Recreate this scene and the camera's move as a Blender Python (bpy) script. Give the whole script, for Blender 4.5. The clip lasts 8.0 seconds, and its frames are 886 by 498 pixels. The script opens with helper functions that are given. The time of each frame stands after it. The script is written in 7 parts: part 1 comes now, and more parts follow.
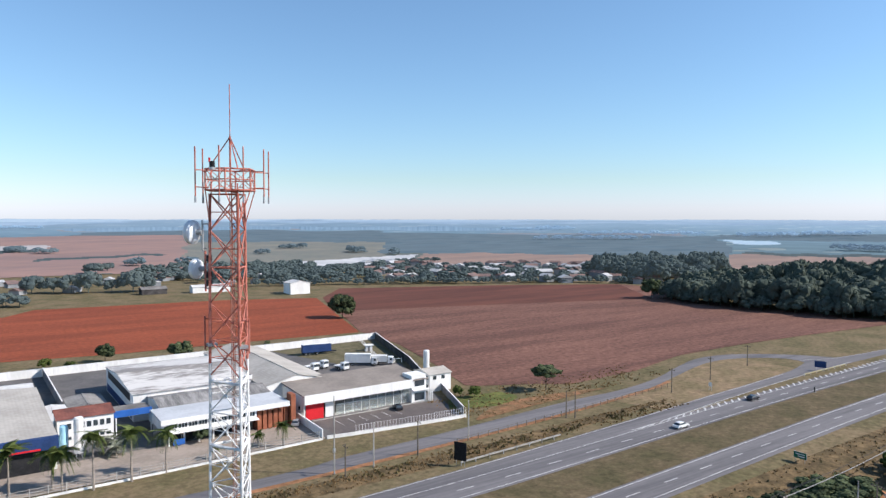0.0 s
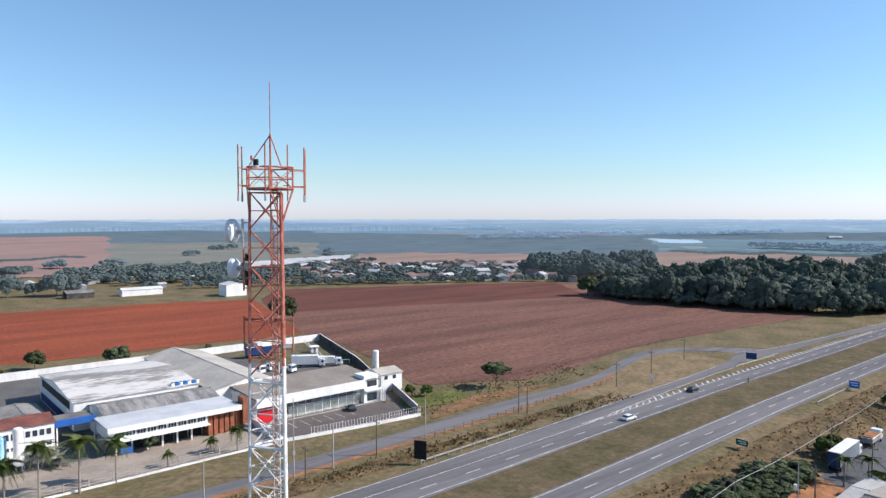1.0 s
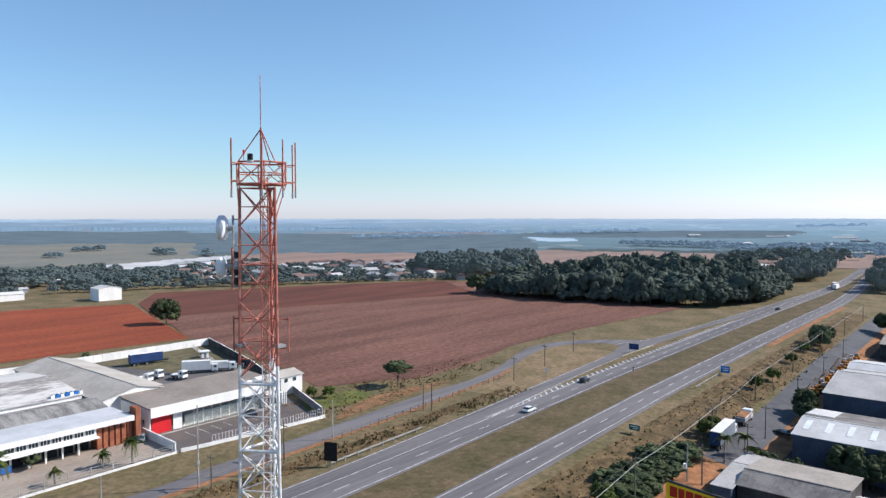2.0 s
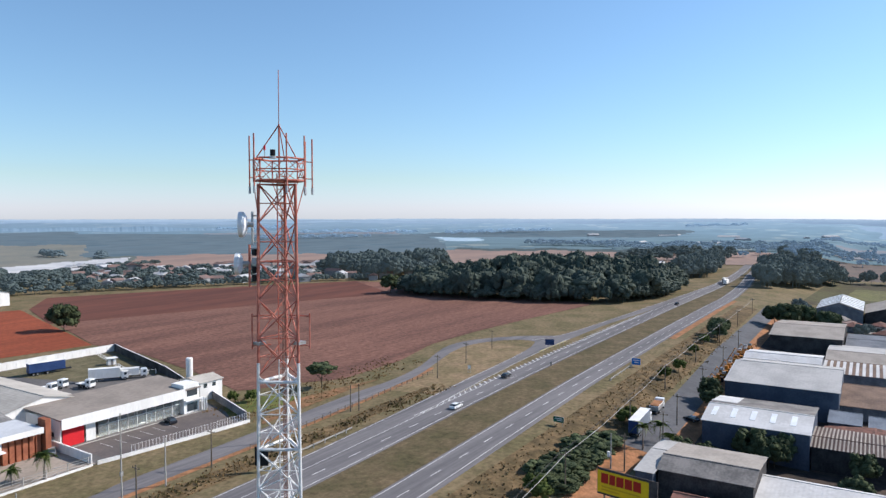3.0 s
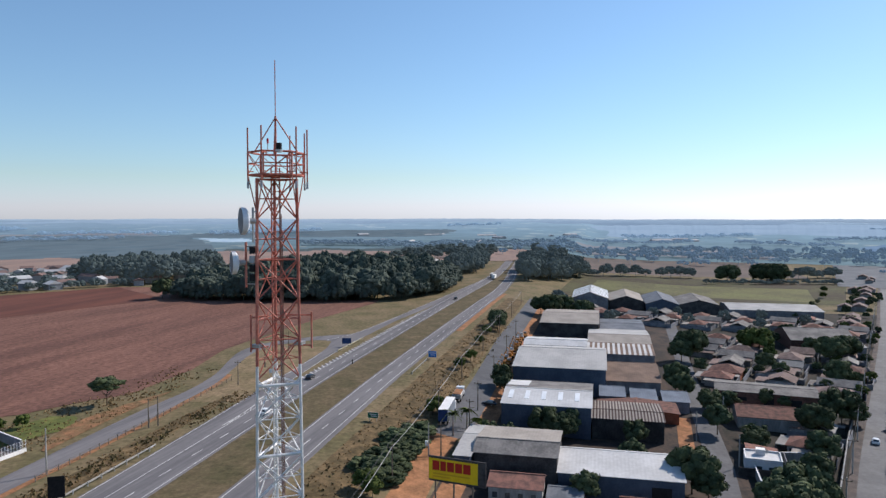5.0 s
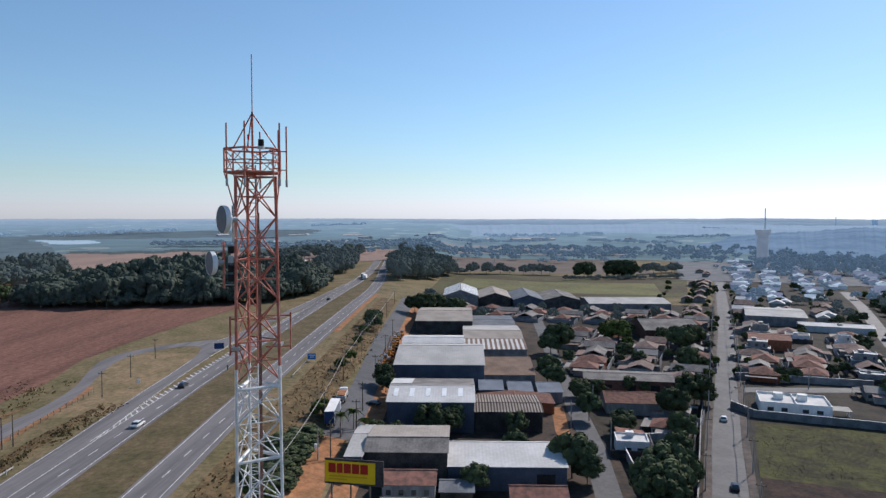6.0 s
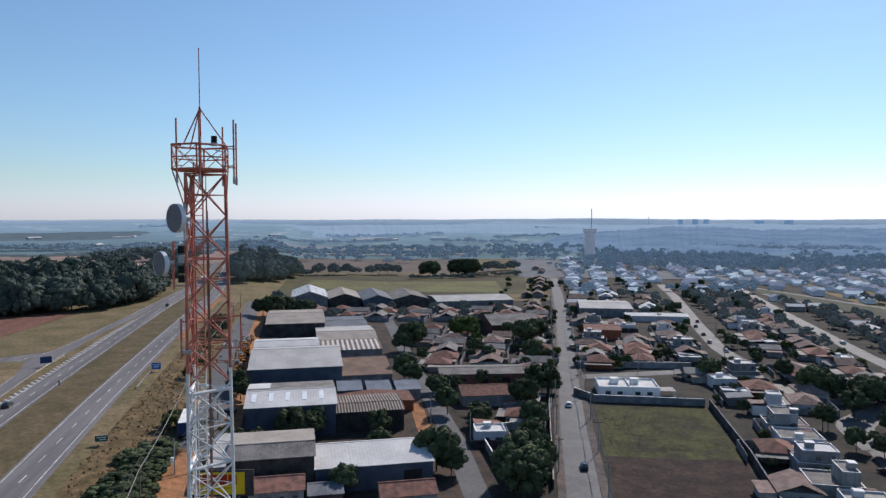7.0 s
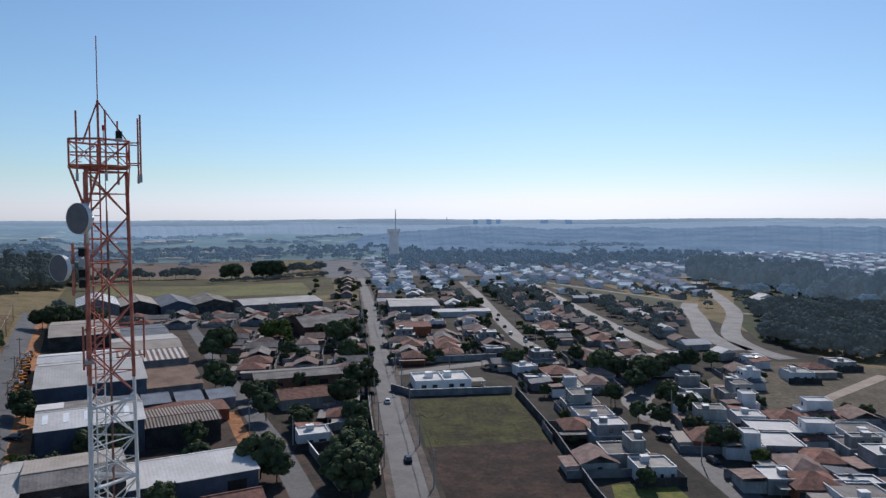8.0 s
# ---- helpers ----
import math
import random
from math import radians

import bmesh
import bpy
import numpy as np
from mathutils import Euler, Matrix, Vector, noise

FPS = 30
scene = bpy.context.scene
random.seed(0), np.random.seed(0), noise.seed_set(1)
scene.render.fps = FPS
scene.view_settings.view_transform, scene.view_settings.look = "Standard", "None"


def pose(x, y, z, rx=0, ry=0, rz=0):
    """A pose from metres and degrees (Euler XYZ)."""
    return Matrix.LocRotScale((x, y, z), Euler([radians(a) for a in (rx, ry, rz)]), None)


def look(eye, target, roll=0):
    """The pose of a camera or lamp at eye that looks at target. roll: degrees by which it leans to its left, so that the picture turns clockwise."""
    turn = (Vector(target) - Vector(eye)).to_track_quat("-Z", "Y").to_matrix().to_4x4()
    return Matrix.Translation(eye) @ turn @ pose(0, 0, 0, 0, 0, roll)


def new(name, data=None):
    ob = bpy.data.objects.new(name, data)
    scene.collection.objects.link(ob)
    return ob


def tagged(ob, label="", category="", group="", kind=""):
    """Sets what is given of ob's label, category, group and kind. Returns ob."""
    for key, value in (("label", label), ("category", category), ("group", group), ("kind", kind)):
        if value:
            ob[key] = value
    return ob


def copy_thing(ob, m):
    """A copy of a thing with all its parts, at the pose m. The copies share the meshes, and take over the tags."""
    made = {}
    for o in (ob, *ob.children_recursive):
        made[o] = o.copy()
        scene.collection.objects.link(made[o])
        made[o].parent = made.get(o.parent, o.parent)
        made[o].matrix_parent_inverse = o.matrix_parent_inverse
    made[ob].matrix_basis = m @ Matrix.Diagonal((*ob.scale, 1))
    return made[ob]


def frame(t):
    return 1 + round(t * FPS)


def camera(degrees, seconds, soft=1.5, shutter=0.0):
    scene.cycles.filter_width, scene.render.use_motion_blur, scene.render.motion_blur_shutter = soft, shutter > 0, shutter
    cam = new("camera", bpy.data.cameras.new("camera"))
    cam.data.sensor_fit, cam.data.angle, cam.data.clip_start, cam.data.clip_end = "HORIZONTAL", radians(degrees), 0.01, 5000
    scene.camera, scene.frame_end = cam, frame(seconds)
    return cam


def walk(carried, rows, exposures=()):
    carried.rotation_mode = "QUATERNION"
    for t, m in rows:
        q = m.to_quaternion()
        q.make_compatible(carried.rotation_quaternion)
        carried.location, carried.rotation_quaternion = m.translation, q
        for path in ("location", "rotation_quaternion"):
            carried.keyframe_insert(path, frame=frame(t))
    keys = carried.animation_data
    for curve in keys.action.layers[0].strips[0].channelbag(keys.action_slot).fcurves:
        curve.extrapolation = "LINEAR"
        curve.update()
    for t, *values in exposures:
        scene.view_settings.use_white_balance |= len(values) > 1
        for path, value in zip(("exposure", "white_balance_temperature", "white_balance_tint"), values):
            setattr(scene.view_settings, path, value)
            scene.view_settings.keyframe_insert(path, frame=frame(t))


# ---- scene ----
cam = camera(65.3, 8.0, soft=1.4)
PATH = [
    (0, (0.007, -0.271, 51.852), (1.149, 1.369, 51.761), 0.1),
    (0.5, (-2.495, 0.957, 51.819), (-1.29, 2.55, 51.728), 0.0),
    (1, (-4.88, 2.625, 51.765), (-3.582, 4.144, 51.674), 0.0),
    (1.5, (-7.12, 4.444, 51.696), (-5.69, 5.838, 51.604), 0.0),
    (3, (-13.339, 10.328, 51.434), (-11.643, 11.383, 51.342), 0.0),
    (3.5, (-15.136, 12.548, 51.372), (-13.36, 13.463, 51.28), -0.0),
    (4, (-16.588, 15.001, 51.348), (-14.743, 15.767, 51.257), 0.0),
    (4.5, (-17.845, 17.602, 51.308), (-15.943, 18.211, 51.217), -0.0),
    (6, (-20.282, 25.645, 51.184), (-18.284, 25.696, 51.092), -0.0),
    (6.5, (-20.756, 28.274, 51.167), (-18.766, 28.104, 51.076), -0.1),
    (7, (-21.116, 30.866, 51.091), (-19.159, 30.463, 51.0), -0.1),
    (7.5, (-20.878, 33.517, 51.116), (-18.988, 32.868, 51.025), -0.2),
    (8, (-20.872, 36.121, 51.074), (-19.107, 35.184, 50.983), -0.2),
]
EXPOSURES = [(0.0, 0.46, 6500, 13), (3.0, 0.40, 6500, 13), (4.5, 0.25, 6600, 14), (6.0, 0.04, 6550, 14), (7.0, -0.04, 6550, 15), (7.5, -0.02, 6700, 24), (8.0, -0.24, 6500, 15)]
walk(cam, [(t, look(eye, target, roll)) for t, eye, target, roll in PATH], EXPOSURES)

import itertools

# ---- light: low winter morning sun ahead of the last views, hazy clear sky ----
SUN_EL, SUN_AZ = 36.0, -40.0  # degrees above the horizon; turn from +x towards +y
world = bpy.data.worlds.new("sky")
scene.world = world
world.use_nodes = True
wn, wl = world.node_tree.nodes, world.node_tree.links
sky = wn.new("ShaderNodeTexSky")
sky.sky_type, sky.sun_disc = "NISHITA", False
sky.sun_elevation, sky.sun_rotation = radians(SUN_EL), radians(90 - SUN_AZ)
sky.altitude, sky.air_density, sky.dust_density, sky.ozone_density = 0, 1.1, 0.18, 4.0
wn["Background"].inputs["Strength"].default_value = 0.105
soft_sky, tint = wn.new("ShaderNodeHueSaturation"), wn.new("ShaderNodeMix")  # thin haze over the whole sky
soft_sky.inputs["Hue"].default_value, soft_sky.inputs["Saturation"].default_value = 0.4955, 0.90
tint.data_type, tint.blend_type = "RGBA", "MULTIPLY"
tint.inputs["Factor"].default_value, tint.inputs["B"].default_value = 1.0, (0.90, 0.99, 1.13, 1)
wl.new(sky.outputs[0], soft_sky.inputs["Color"])
wl.new(soft_sky.outputs[0], tint.inputs["A"])
split, join = wn.new("ShaderNodeSeparateColor"), wn.new("ShaderNodeCombineColor")  # morning haze keeps the low sky white, never yellow
wl.new(tint.outputs["Result"], split.inputs[0])
wl.new(split.outputs[1], join.inputs[1])
purer, power, deep = (wn.new("ShaderNodeMath") for _ in range(3))  # the clean blue overhead holds less red
purer.operation, power.operation, deep.operation = "DIVIDE", "POWER", "MULTIPLY"
power.inputs[1].default_value = 1.22
wl.new(split.outputs[0], purer.inputs[0])
wl.new(split.outputs[1], purer.inputs[1])
wl.new(purer.outputs[0], power.inputs[0])
wl.new(power.outputs[0], deep.inputs[0])
wl.new(split.outputs[1], deep.inputs[1])
for k, factor, pick in ((0, 0.935, "MINIMUM"), (2, 1.07, "MAXIMUM")):
    scaled, chosen = wn.new("ShaderNodeMath"), wn.new("ShaderNodeMath")
    scaled.operation, chosen.operation = "MULTIPLY", pick
    scaled.inputs[1].default_value = factor
    wl.new(split.outputs[1], scaled.inputs[0])
    wl.new(scaled.outputs[0], chosen.inputs[0])
    wl.new(deep.outputs[0] if k == 0 else split.outputs[2], chosen.inputs[1])
    wl.new(chosen.outputs[0], join.inputs[k])
wl.new(join.outputs[0], wn["Background"].inputs["Color"])
lamp = bpy.data.lights.new("sun", "SUN")
lamp.energy, lamp.angle, lamp.color = 4.6, radians(0.6), (1.0, 0.95, 0.88)
sun_way = Vector((math.cos(radians(SUN_EL)) * math.cos(radians(SUN_AZ)), math.cos(radians(SUN_EL)) * math.sin(radians(SUN_AZ)), math.sin(radians(SUN_EL))))
new("sun", lamp).matrix_world = look(sun_way * 300, (0, 0, 0))

# ---- materials ----


def mat(name, a, b, size=1.0, rough=0.8, bump=0.0, stretch=(1, 1, 1), metal=0.0, fine=8.0, vary=0.0, turn=0.0, spec=0.12, lo=0.35, hi=0.65, grit=0.0):
    """Two colours mixed by coarse and fine noise, size in metres; vary: brightness spread from object to object."""
    m = bpy.data.materials.new(name)
    m.use_nodes = True
    n, l = m.node_tree.nodes, m.node_tree.links
    p = n["Principled BSDF"]
    geo = n.new("ShaderNodeNewGeometry")
    mp = n.new("ShaderNodeMapping")
    mp.inputs["Scale"].default_value = [s / size for s in stretch]
    mp.inputs["Rotation"].default_value = (0, 0, radians(turn))
    l.new(geo.outputs["Position"], mp.inputs["Vector"])
    n1, n2 = n.new("ShaderNodeTexNoise"), n.new("ShaderNodeTexNoise")
    n1.inputs["Scale"].default_value, n1.inputs["Detail"].default_value = 1.0, 6
    n2.inputs["Scale"].default_value, n2.inputs["Detail"].default_value = fine, 4
    for k in (n1, n2):
        l.new(mp.outputs[0], k.inputs["Vector"])
    add = n.new("ShaderNodeMath")
    add.operation = "MULTIPLY_ADD"
    l.new(n2.outputs["Fac"], add.inputs[0])
    add.inputs[1].default_value = 0.45
    l.new(n1.outputs["Fac"], add.inputs[2])
    rng = n.new("ShaderNodeMapRange")
    rng.inputs["From Min"].default_value, rng.inputs["From Max"].default_value = lo + 0.22, hi + 0.22
    l.new(add.outputs[0], rng.inputs["Value"])
    mix = n.new("ShaderNodeMix")
    mix.data_type = "RGBA"
    mix.inputs["A"].default_value, mix.inputs["B"].default_value = (*a, 1), (*b, 1)
    l.new(rng.outputs[0], mix.inputs["Factor"])
    out = mix.outputs["Result"]
    if grit:  # clods, tufts and worn spots of about a metre
        n3, gr, gv = n.new("ShaderNodeTexNoise"), n.new("ShaderNodeMapRange"), n.new("ShaderNodeHueSaturation")
        n3.inputs["Scale"].default_value, n3.inputs["Detail"].default_value, n3.inputs["Roughness"].default_value = 0.55, 7, 0.7
        l.new(geo.outputs["Position"], n3.inputs["Vector"])
        gr.inputs["From Min"].default_value, gr.inputs["From Max"].default_value = 0.3, 0.7
        gr.inputs["To Min"].default_value, gr.inputs["To Max"].default_value = 1 - grit, 1 + grit
        l.new(n3.outputs["Fac"], gr.inputs["Value"])
        l.new(gr.outputs[0], gv.inputs["Value"])
        l.new(out, gv.inputs["Color"])
        out = gv.outputs[0]
    if vary:
        info, hsv, span = n.new("ShaderNodeObjectInfo"), n.new("ShaderNodeHueSaturation"), n.new("ShaderNodeMapRange")
        span.inputs["To Min"].default_value, span.inputs["To Max"].default_value = 1 - vary, 1 + vary
        l.new(info.outputs["Random"], span.inputs["Value"])
        l.new(span.outputs[0], hsv.inputs["Value"])
        l.new(out, hsv.inputs["Color"])
        out = hsv.outputs[0]
    l.new(out, p.inputs["Base Color"])
    p.inputs["Roughness"].default_value, p.inputs["Metallic"].default_value, p.inputs["Specular IOR Level"].default_value = rough, metal, spec
    if bump:
        bp = n.new("ShaderNodeBump")
        bp.inputs["Strength"].default_value, bp.inputs["Distance"].default_value = 0.6, bump
        l.new(add.outputs[0], bp.inputs["Height"])
        l.new(bp.outputs[0], p.inputs["Normal"])
    return m


def corrugated(name, a, b, pitch=0.9, across="x", rough=0.55, depth=0.025, **more):
    """Sheet roofing with real-size ribs as relief; across: the axis that the ribs follow one another along."""
    m = mat(name, a, b, rough=rough, **{"spec": 0.06, **more})
    n, l = m.node_tree.nodes, m.node_tree.links
    wave, geo, bp = n.new("ShaderNodeTexWave"), n.new("ShaderNodeNewGeometry"), n.new("ShaderNodeBump")
    wave.bands_direction = across.upper()
    wave.inputs["Scale"].default_value = 0.314 / pitch
    l.new(geo.outputs["Position"], wave.inputs["Vector"])
    bp.inputs["Strength"].default_value, bp.inputs["Distance"].default_value = 0.5, depth
    l.new(wave.outputs["Fac"], bp.inputs["Height"])
    l.new(bp.outputs[0], n["Principled BSDF"].inputs["Normal"])
    return m


GRASS = mat("dry_grass", (0.190, 0.140, 0.080), (0.115, 0.098, 0.048), 14, 0.95, 0.15, fine=11, grit=0.4)
MEDIAN = mat("median_grass", (0.142, 0.104, 0.060), (0.085, 0.072, 0.036), 9, 0.95, 0.1, fine=14, grit=0.4)
SLOPE = mat("tall_dry_grass", (0.172, 0.116, 0.060), (0.082, 0.060, 0.030), 5, 0.95, 0.3, fine=9, grit=0.5)
GREEN = mat("green_grass", (0.155, 0.155, 0.045), (0.085, 0.10, 0.032), 6, 0.95, 0.15, grit=0.4)
RED_SOIL = mat("red_soil", (0.285, 0.074, 0.036), (0.205, 0.054, 0.028), 22, 0.95, 0.1, stretch=(0.25, 1.6, 1), fine=9, turn=6, grit=0.3)
BROWN_SOIL = mat("ploughed_soil", (0.20, 0.10, 0.073), (0.125, 0.063, 0.048), 26, 0.95, 0.12, stretch=(0.22, 1.5, 1), fine=9, turn=12, grit=0.45)
ORANGE_SOIL = mat("bare_orange_soil", (0.36, 0.17, 0.085), (0.23, 0.115, 0.058), 4, 0.95, 0.1, grit=0.35)
BANK_SOIL = mat("grassy_earth_bank", (0.27, 0.135, 0.07), (0.15, 0.10, 0.05), 4, 0.95, 0.15, grit=0.45)
ASPHALT = mat("asphalt", (0.19, 0.178, 0.178), (0.125, 0.118, 0.121), 7, 0.85, 0.01, stretch=(0.06, 1.3, 1), grit=0.08)
STREET = mat("street_asphalt", (0.092, 0.092, 0.098), (0.062, 0.062, 0.067), 7, 0.75, 0.01, spec=0.3, grit=0.15)
YARD = mat("yard_paving", (0.15, 0.14, 0.135), (0.105, 0.10, 0.098), 8, 0.85, 0.01)
DRIVE = mat("dusty_paving", (0.36, 0.30, 0.25), (0.27, 0.225, 0.185), 7, 0.9, 0.01)
CONCRETE = mat("concrete", (0.42, 0.40, 0.37), (0.30, 0.285, 0.26), 2.5, 0.85, 0.01, vary=0.08)
PAINT = mat("road_paint", (0.72, 0.71, 0.68), (0.42, 0.41, 0.40), 1.5, 0.7)
WHITE = mat("white_render", (0.80, 0.79, 0.77), (0.68, 0.67, 0.64), 4, 0.75, 0.004, vary=0.06, stretch=(1, 1, 0.3))
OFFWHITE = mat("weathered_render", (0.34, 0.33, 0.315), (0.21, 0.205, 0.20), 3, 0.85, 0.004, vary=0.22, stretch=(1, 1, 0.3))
TOWNWHITE = mat("town_white_render", (0.60, 0.60, 0.61), (0.47, 0.47, 0.48), 3, 0.8, 0.004, vary=0.14, stretch=(1, 1, 0.3))
GREYWALL = mat("grey_render", (0.23, 0.23, 0.24), (0.14, 0.14, 0.15), 3, 0.85, 0.004, vary=0.22)
DARKWALL = mat("stained_block_wall", (0.085, 0.078, 0.076), (0.042, 0.039, 0.039), 3, 0.9, 0.01, vary=0.2)
BLUEWALL = mat("blue_grey_sheet_wall", (0.085, 0.105, 0.14), (0.055, 0.07, 0.10), 4, 0.7, 0.004)
BRICK = mat("clay_brick", (0.34, 0.125, 0.07), (0.24, 0.085, 0.05), 1.2, 0.9, 0.02, vary=0.15)
DULLBRICK = mat("raw_brown_brick", (0.17, 0.085, 0.065), (0.10, 0.058, 0.048), 1.2, 0.9, 0.02, vary=0.15)
TERRACOTTA = mat("clay_roof_tile", (0.25, 0.12, 0.090), (0.12, 0.068, 0.056), 1.4, 0.85, 0.03, vary=0.3)
FADED_TILE = mat("faded_roof_tile", (0.25, 0.175, 0.15), (0.14, 0.10, 0.09), 1.8, 0.85, 0.03, vary=0.3)
SHEET_X = corrugated("zinc_sheet", (0.30, 0.285, 0.265), (0.19, 0.18, 0.17), 0.8, "x", 0.8, size=7)
SHEET_Y = corrugated("zinc_sheet_cross", (0.46, 0.445, 0.425), (0.36, 0.35, 0.335), 0.8, "y", 0.8, size=7)
FIBRE = corrugated("old_fibre_cement_sheet", (0.25, 0.232, 0.215), (0.14, 0.132, 0.125), 0.7, "y", 0.85, size=5)
FIBRE_TAN = corrugated("tan_fibre_cement_sheet", (0.37, 0.33, 0.29), (0.28, 0.25, 0.22), 0.7, "y", 0.85, size=6)
BROWN_ROOF = corrugated("brown_grey_roof_sheet", (0.29, 0.25, 0.215), (0.22, 0.19, 0.165), 0.8, "x", 0.85, size=8)
STAINED_ROOF = corrugated("stained_pale_sheet", (0.60, 0.575, 0.54), (0.26, 0.24, 0.225), 0.7, "y", 0.8, size=11, stretch=(0.45, 1.3, 1), lo=0.44, hi=0.6)
STREAKY_ROOF = corrugated("streaky_grey_sheet", (0.34, 0.325, 0.31), (0.15, 0.145, 0.14), 0.7, "x", 0.85, size=2.4, stretch=(1.2, 0.12, 1))
WHITE_ROOF = corrugated("white_roof_sheet", (0.61, 0.60, 0.585), (0.49, 0.48, 0.465), 0.8, "y", 0.75, size=8)
SLATE = corrugated("dark_grey_sheet", (0.19, 0.20, 0.22), (0.12, 0.13, 0.145), 0.7, "y", 0.7, size=6)
RUSTY = corrugated("rusty_red_sheet", (0.26, 0.10, 0.075), (0.15, 0.065, 0.055), 0.7, "x", 0.8, size=4)
BLUE_SHEET = corrugated("blue_grey_sheet", (0.20, 0.225, 0.26), (0.14, 0.16, 0.19), 0.7, "y", 0.6, size=5)
RIBBED_BROWN = corrugated("dark_brown_sheet", (0.115, 0.082, 0.074), (0.07, 0.052, 0.048), 0.7, "x", 0.8, size=4)
BROWN_SHEET = corrugated("weathered_brown_sheet", (0.245, 0.172, 0.132), (0.155, 0.112, 0.09), 0.7, "y", 0.85, size=6)
SKYLIGHT = mat("translucent_roof_sheet", (0.82, 0.84, 0.84), (0.70, 0.72, 0.73), 2, 0.35)
BLUE = mat("blue_paint", (0.035, 0.13, 0.42), (0.028, 0.105, 0.34), 3, 0.45)
NAVY = mat("navy_paint", (0.03, 0.06, 0.16), (0.022, 0.045, 0.12), 3, 0.5)
RED = mat("red_panel", (0.62, 0.028, 0.035), (0.52, 0.024, 0.03), 3, 0.4)
# near-black for the shade inside openings, and for dark fittings
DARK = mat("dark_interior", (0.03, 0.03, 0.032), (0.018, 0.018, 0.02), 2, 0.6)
SHOWGLASS = mat("showroom_glass", (0.80, 0.88, 0.90), (0.74, 0.82, 0.85), 3, 0.03, spec=0.6)
SHOWGLASS.node_tree.nodes["Principled BSDF"].inputs["Transmission Weight"].default_value = 0.9
PALE_BEIGE = corrugated("pale_beige_sheet", (0.47, 0.435, 0.385), (0.37, 0.34, 0.30), 0.8, "x", 0.8, size=9)
GLASS = mat("window_glass", (0.05, 0.065, 0.075), (0.035, 0.045, 0.055), 3, 0.08, spec=0.8)
STEEL = mat("galvanised_steel", (0.50, 0.50, 0.49), (0.36, 0.36, 0.36), 0.8, 0.45, metal=0.6, vary=0.1)
TOWER_RED = mat("aviation_red_paint", (0.56, 0.215, 0.160), (0.38, 0.105, 0.074), 0.5, 0.5, vary=0.12)
TOWER_WHITE = mat("tower_white_paint", (0.80, 0.79, 0.77), (0.62, 0.61, 0.59), 0.7, 0.5, vary=0.06)
DISH = mat("dish_shell", (0.78, 0.79, 0.80), (0.68, 0.69, 0.70), 0.5, 0.4)
# radome grey with the shade of the backlit front put into it
SHADED_RADOME = mat("shaded_grey_radome", (0.17, 0.175, 0.19), (0.13, 0.135, 0.15), 0.6, 0.5)
RADOME = mat("grey_radome", (0.42, 0.44, 0.46), (0.36, 0.38, 0.40), 0.6, 0.5)
BLACK = mat("black_plastic", (0.02, 0.02, 0.022), (0.012, 0.012, 0.014), 0.5, 0.5)
WOODPOLE = mat("grey_wood_pole", (0.20, 0.165, 0.13), (0.12, 0.10, 0.08), 0.6, 0.9, vary=0.15)
BARK = mat("bark", (0.13, 0.095, 0.065), (0.07, 0.05, 0.036), 0.6, 0.95, 0.03)
PALMBARK = mat("palm_trunk", (0.34, 0.29, 0.24), (0.24, 0.20, 0.17), 0.5, 0.9, 0.02)
LEAF = mat("broad_leaves", (0.088, 0.106, 0.050), (0.046, 0.060, 0.032), 2.2, 0.85, vary=0.25, fine=5, spec=0.08)
LEAF2 = mat("light_leaves", (0.095, 0.115, 0.030), (0.045, 0.062, 0.018), 2.0, 0.85, vary=0.2, fine=5, spec=0.08)
# leaf green lifted and greyed: thin haze over the wood, in its colour
WOODLEAF = mat("hazed_woodland_leaves", (0.092, 0.110, 0.084), (0.056, 0.072, 0.060), 14, 0.85, fine=5, spec=0.08)
PALMLEAF = mat("palm_leaves", (0.125, 0.155, 0.045), (0.06, 0.085, 0.024), 1.0, 0.6)
DRYPALM = mat("grey_palm_leaves", (0.25, 0.26, 0.20), (0.16, 0.17, 0.13), 1.0, 0.7)
YELLOW = mat("yellow_sign_sheet", (0.78, 0.52, 0.02), (0.68, 0.45, 0.02), 3, 0.5)
SIGNRED = mat("sign_red", (0.42, 0.03, 0.02), (0.36, 0.03, 0.02), 1, 0.5)
SIGNGREEN = mat("sign_green", (0.02, 0.12, 0.07), (0.015, 0.09, 0.055), 1, 0.4)
SIGNBLUE = mat("sign_blue", (0.02, 0.17, 0.50), (0.02, 0.14, 0.42), 1, 0.4)
CARWHITE = mat("white_car_paint", (0.78, 0.78, 0.77), (0.72, 0.72, 0.71), 1, 0.25, spec=0.5)
CARDARK = mat("dark_car_paint", (0.03, 0.03, 0.035), (0.02, 0.02, 0.024), 1, 0.22, spec=0.5)
CARRED = mat("red_car_paint", (0.30, 0.02, 0.02), (0.24, 0.018, 0.018), 1, 0.25, spec=0.5)
CARSILVER = mat("silver_car_paint", (0.42, 0.43, 0.44), (0.36, 0.37, 0.38), 1, 0.3, metal=0.4)
TYRE = mat("tyre_rubber", (0.025, 0.025, 0.026), (0.016, 0.016, 0.017), 0.3, 0.85)
ORANGE = mat("machine_orange", (0.50, 0.20, 0.04), (0.36, 0.14, 0.03), 1, 0.5, vary=0.2)
CABLE = mat("cable", (0.30, 0.29, 0.28), (0.22, 0.21, 0.20), 1, 0.7)


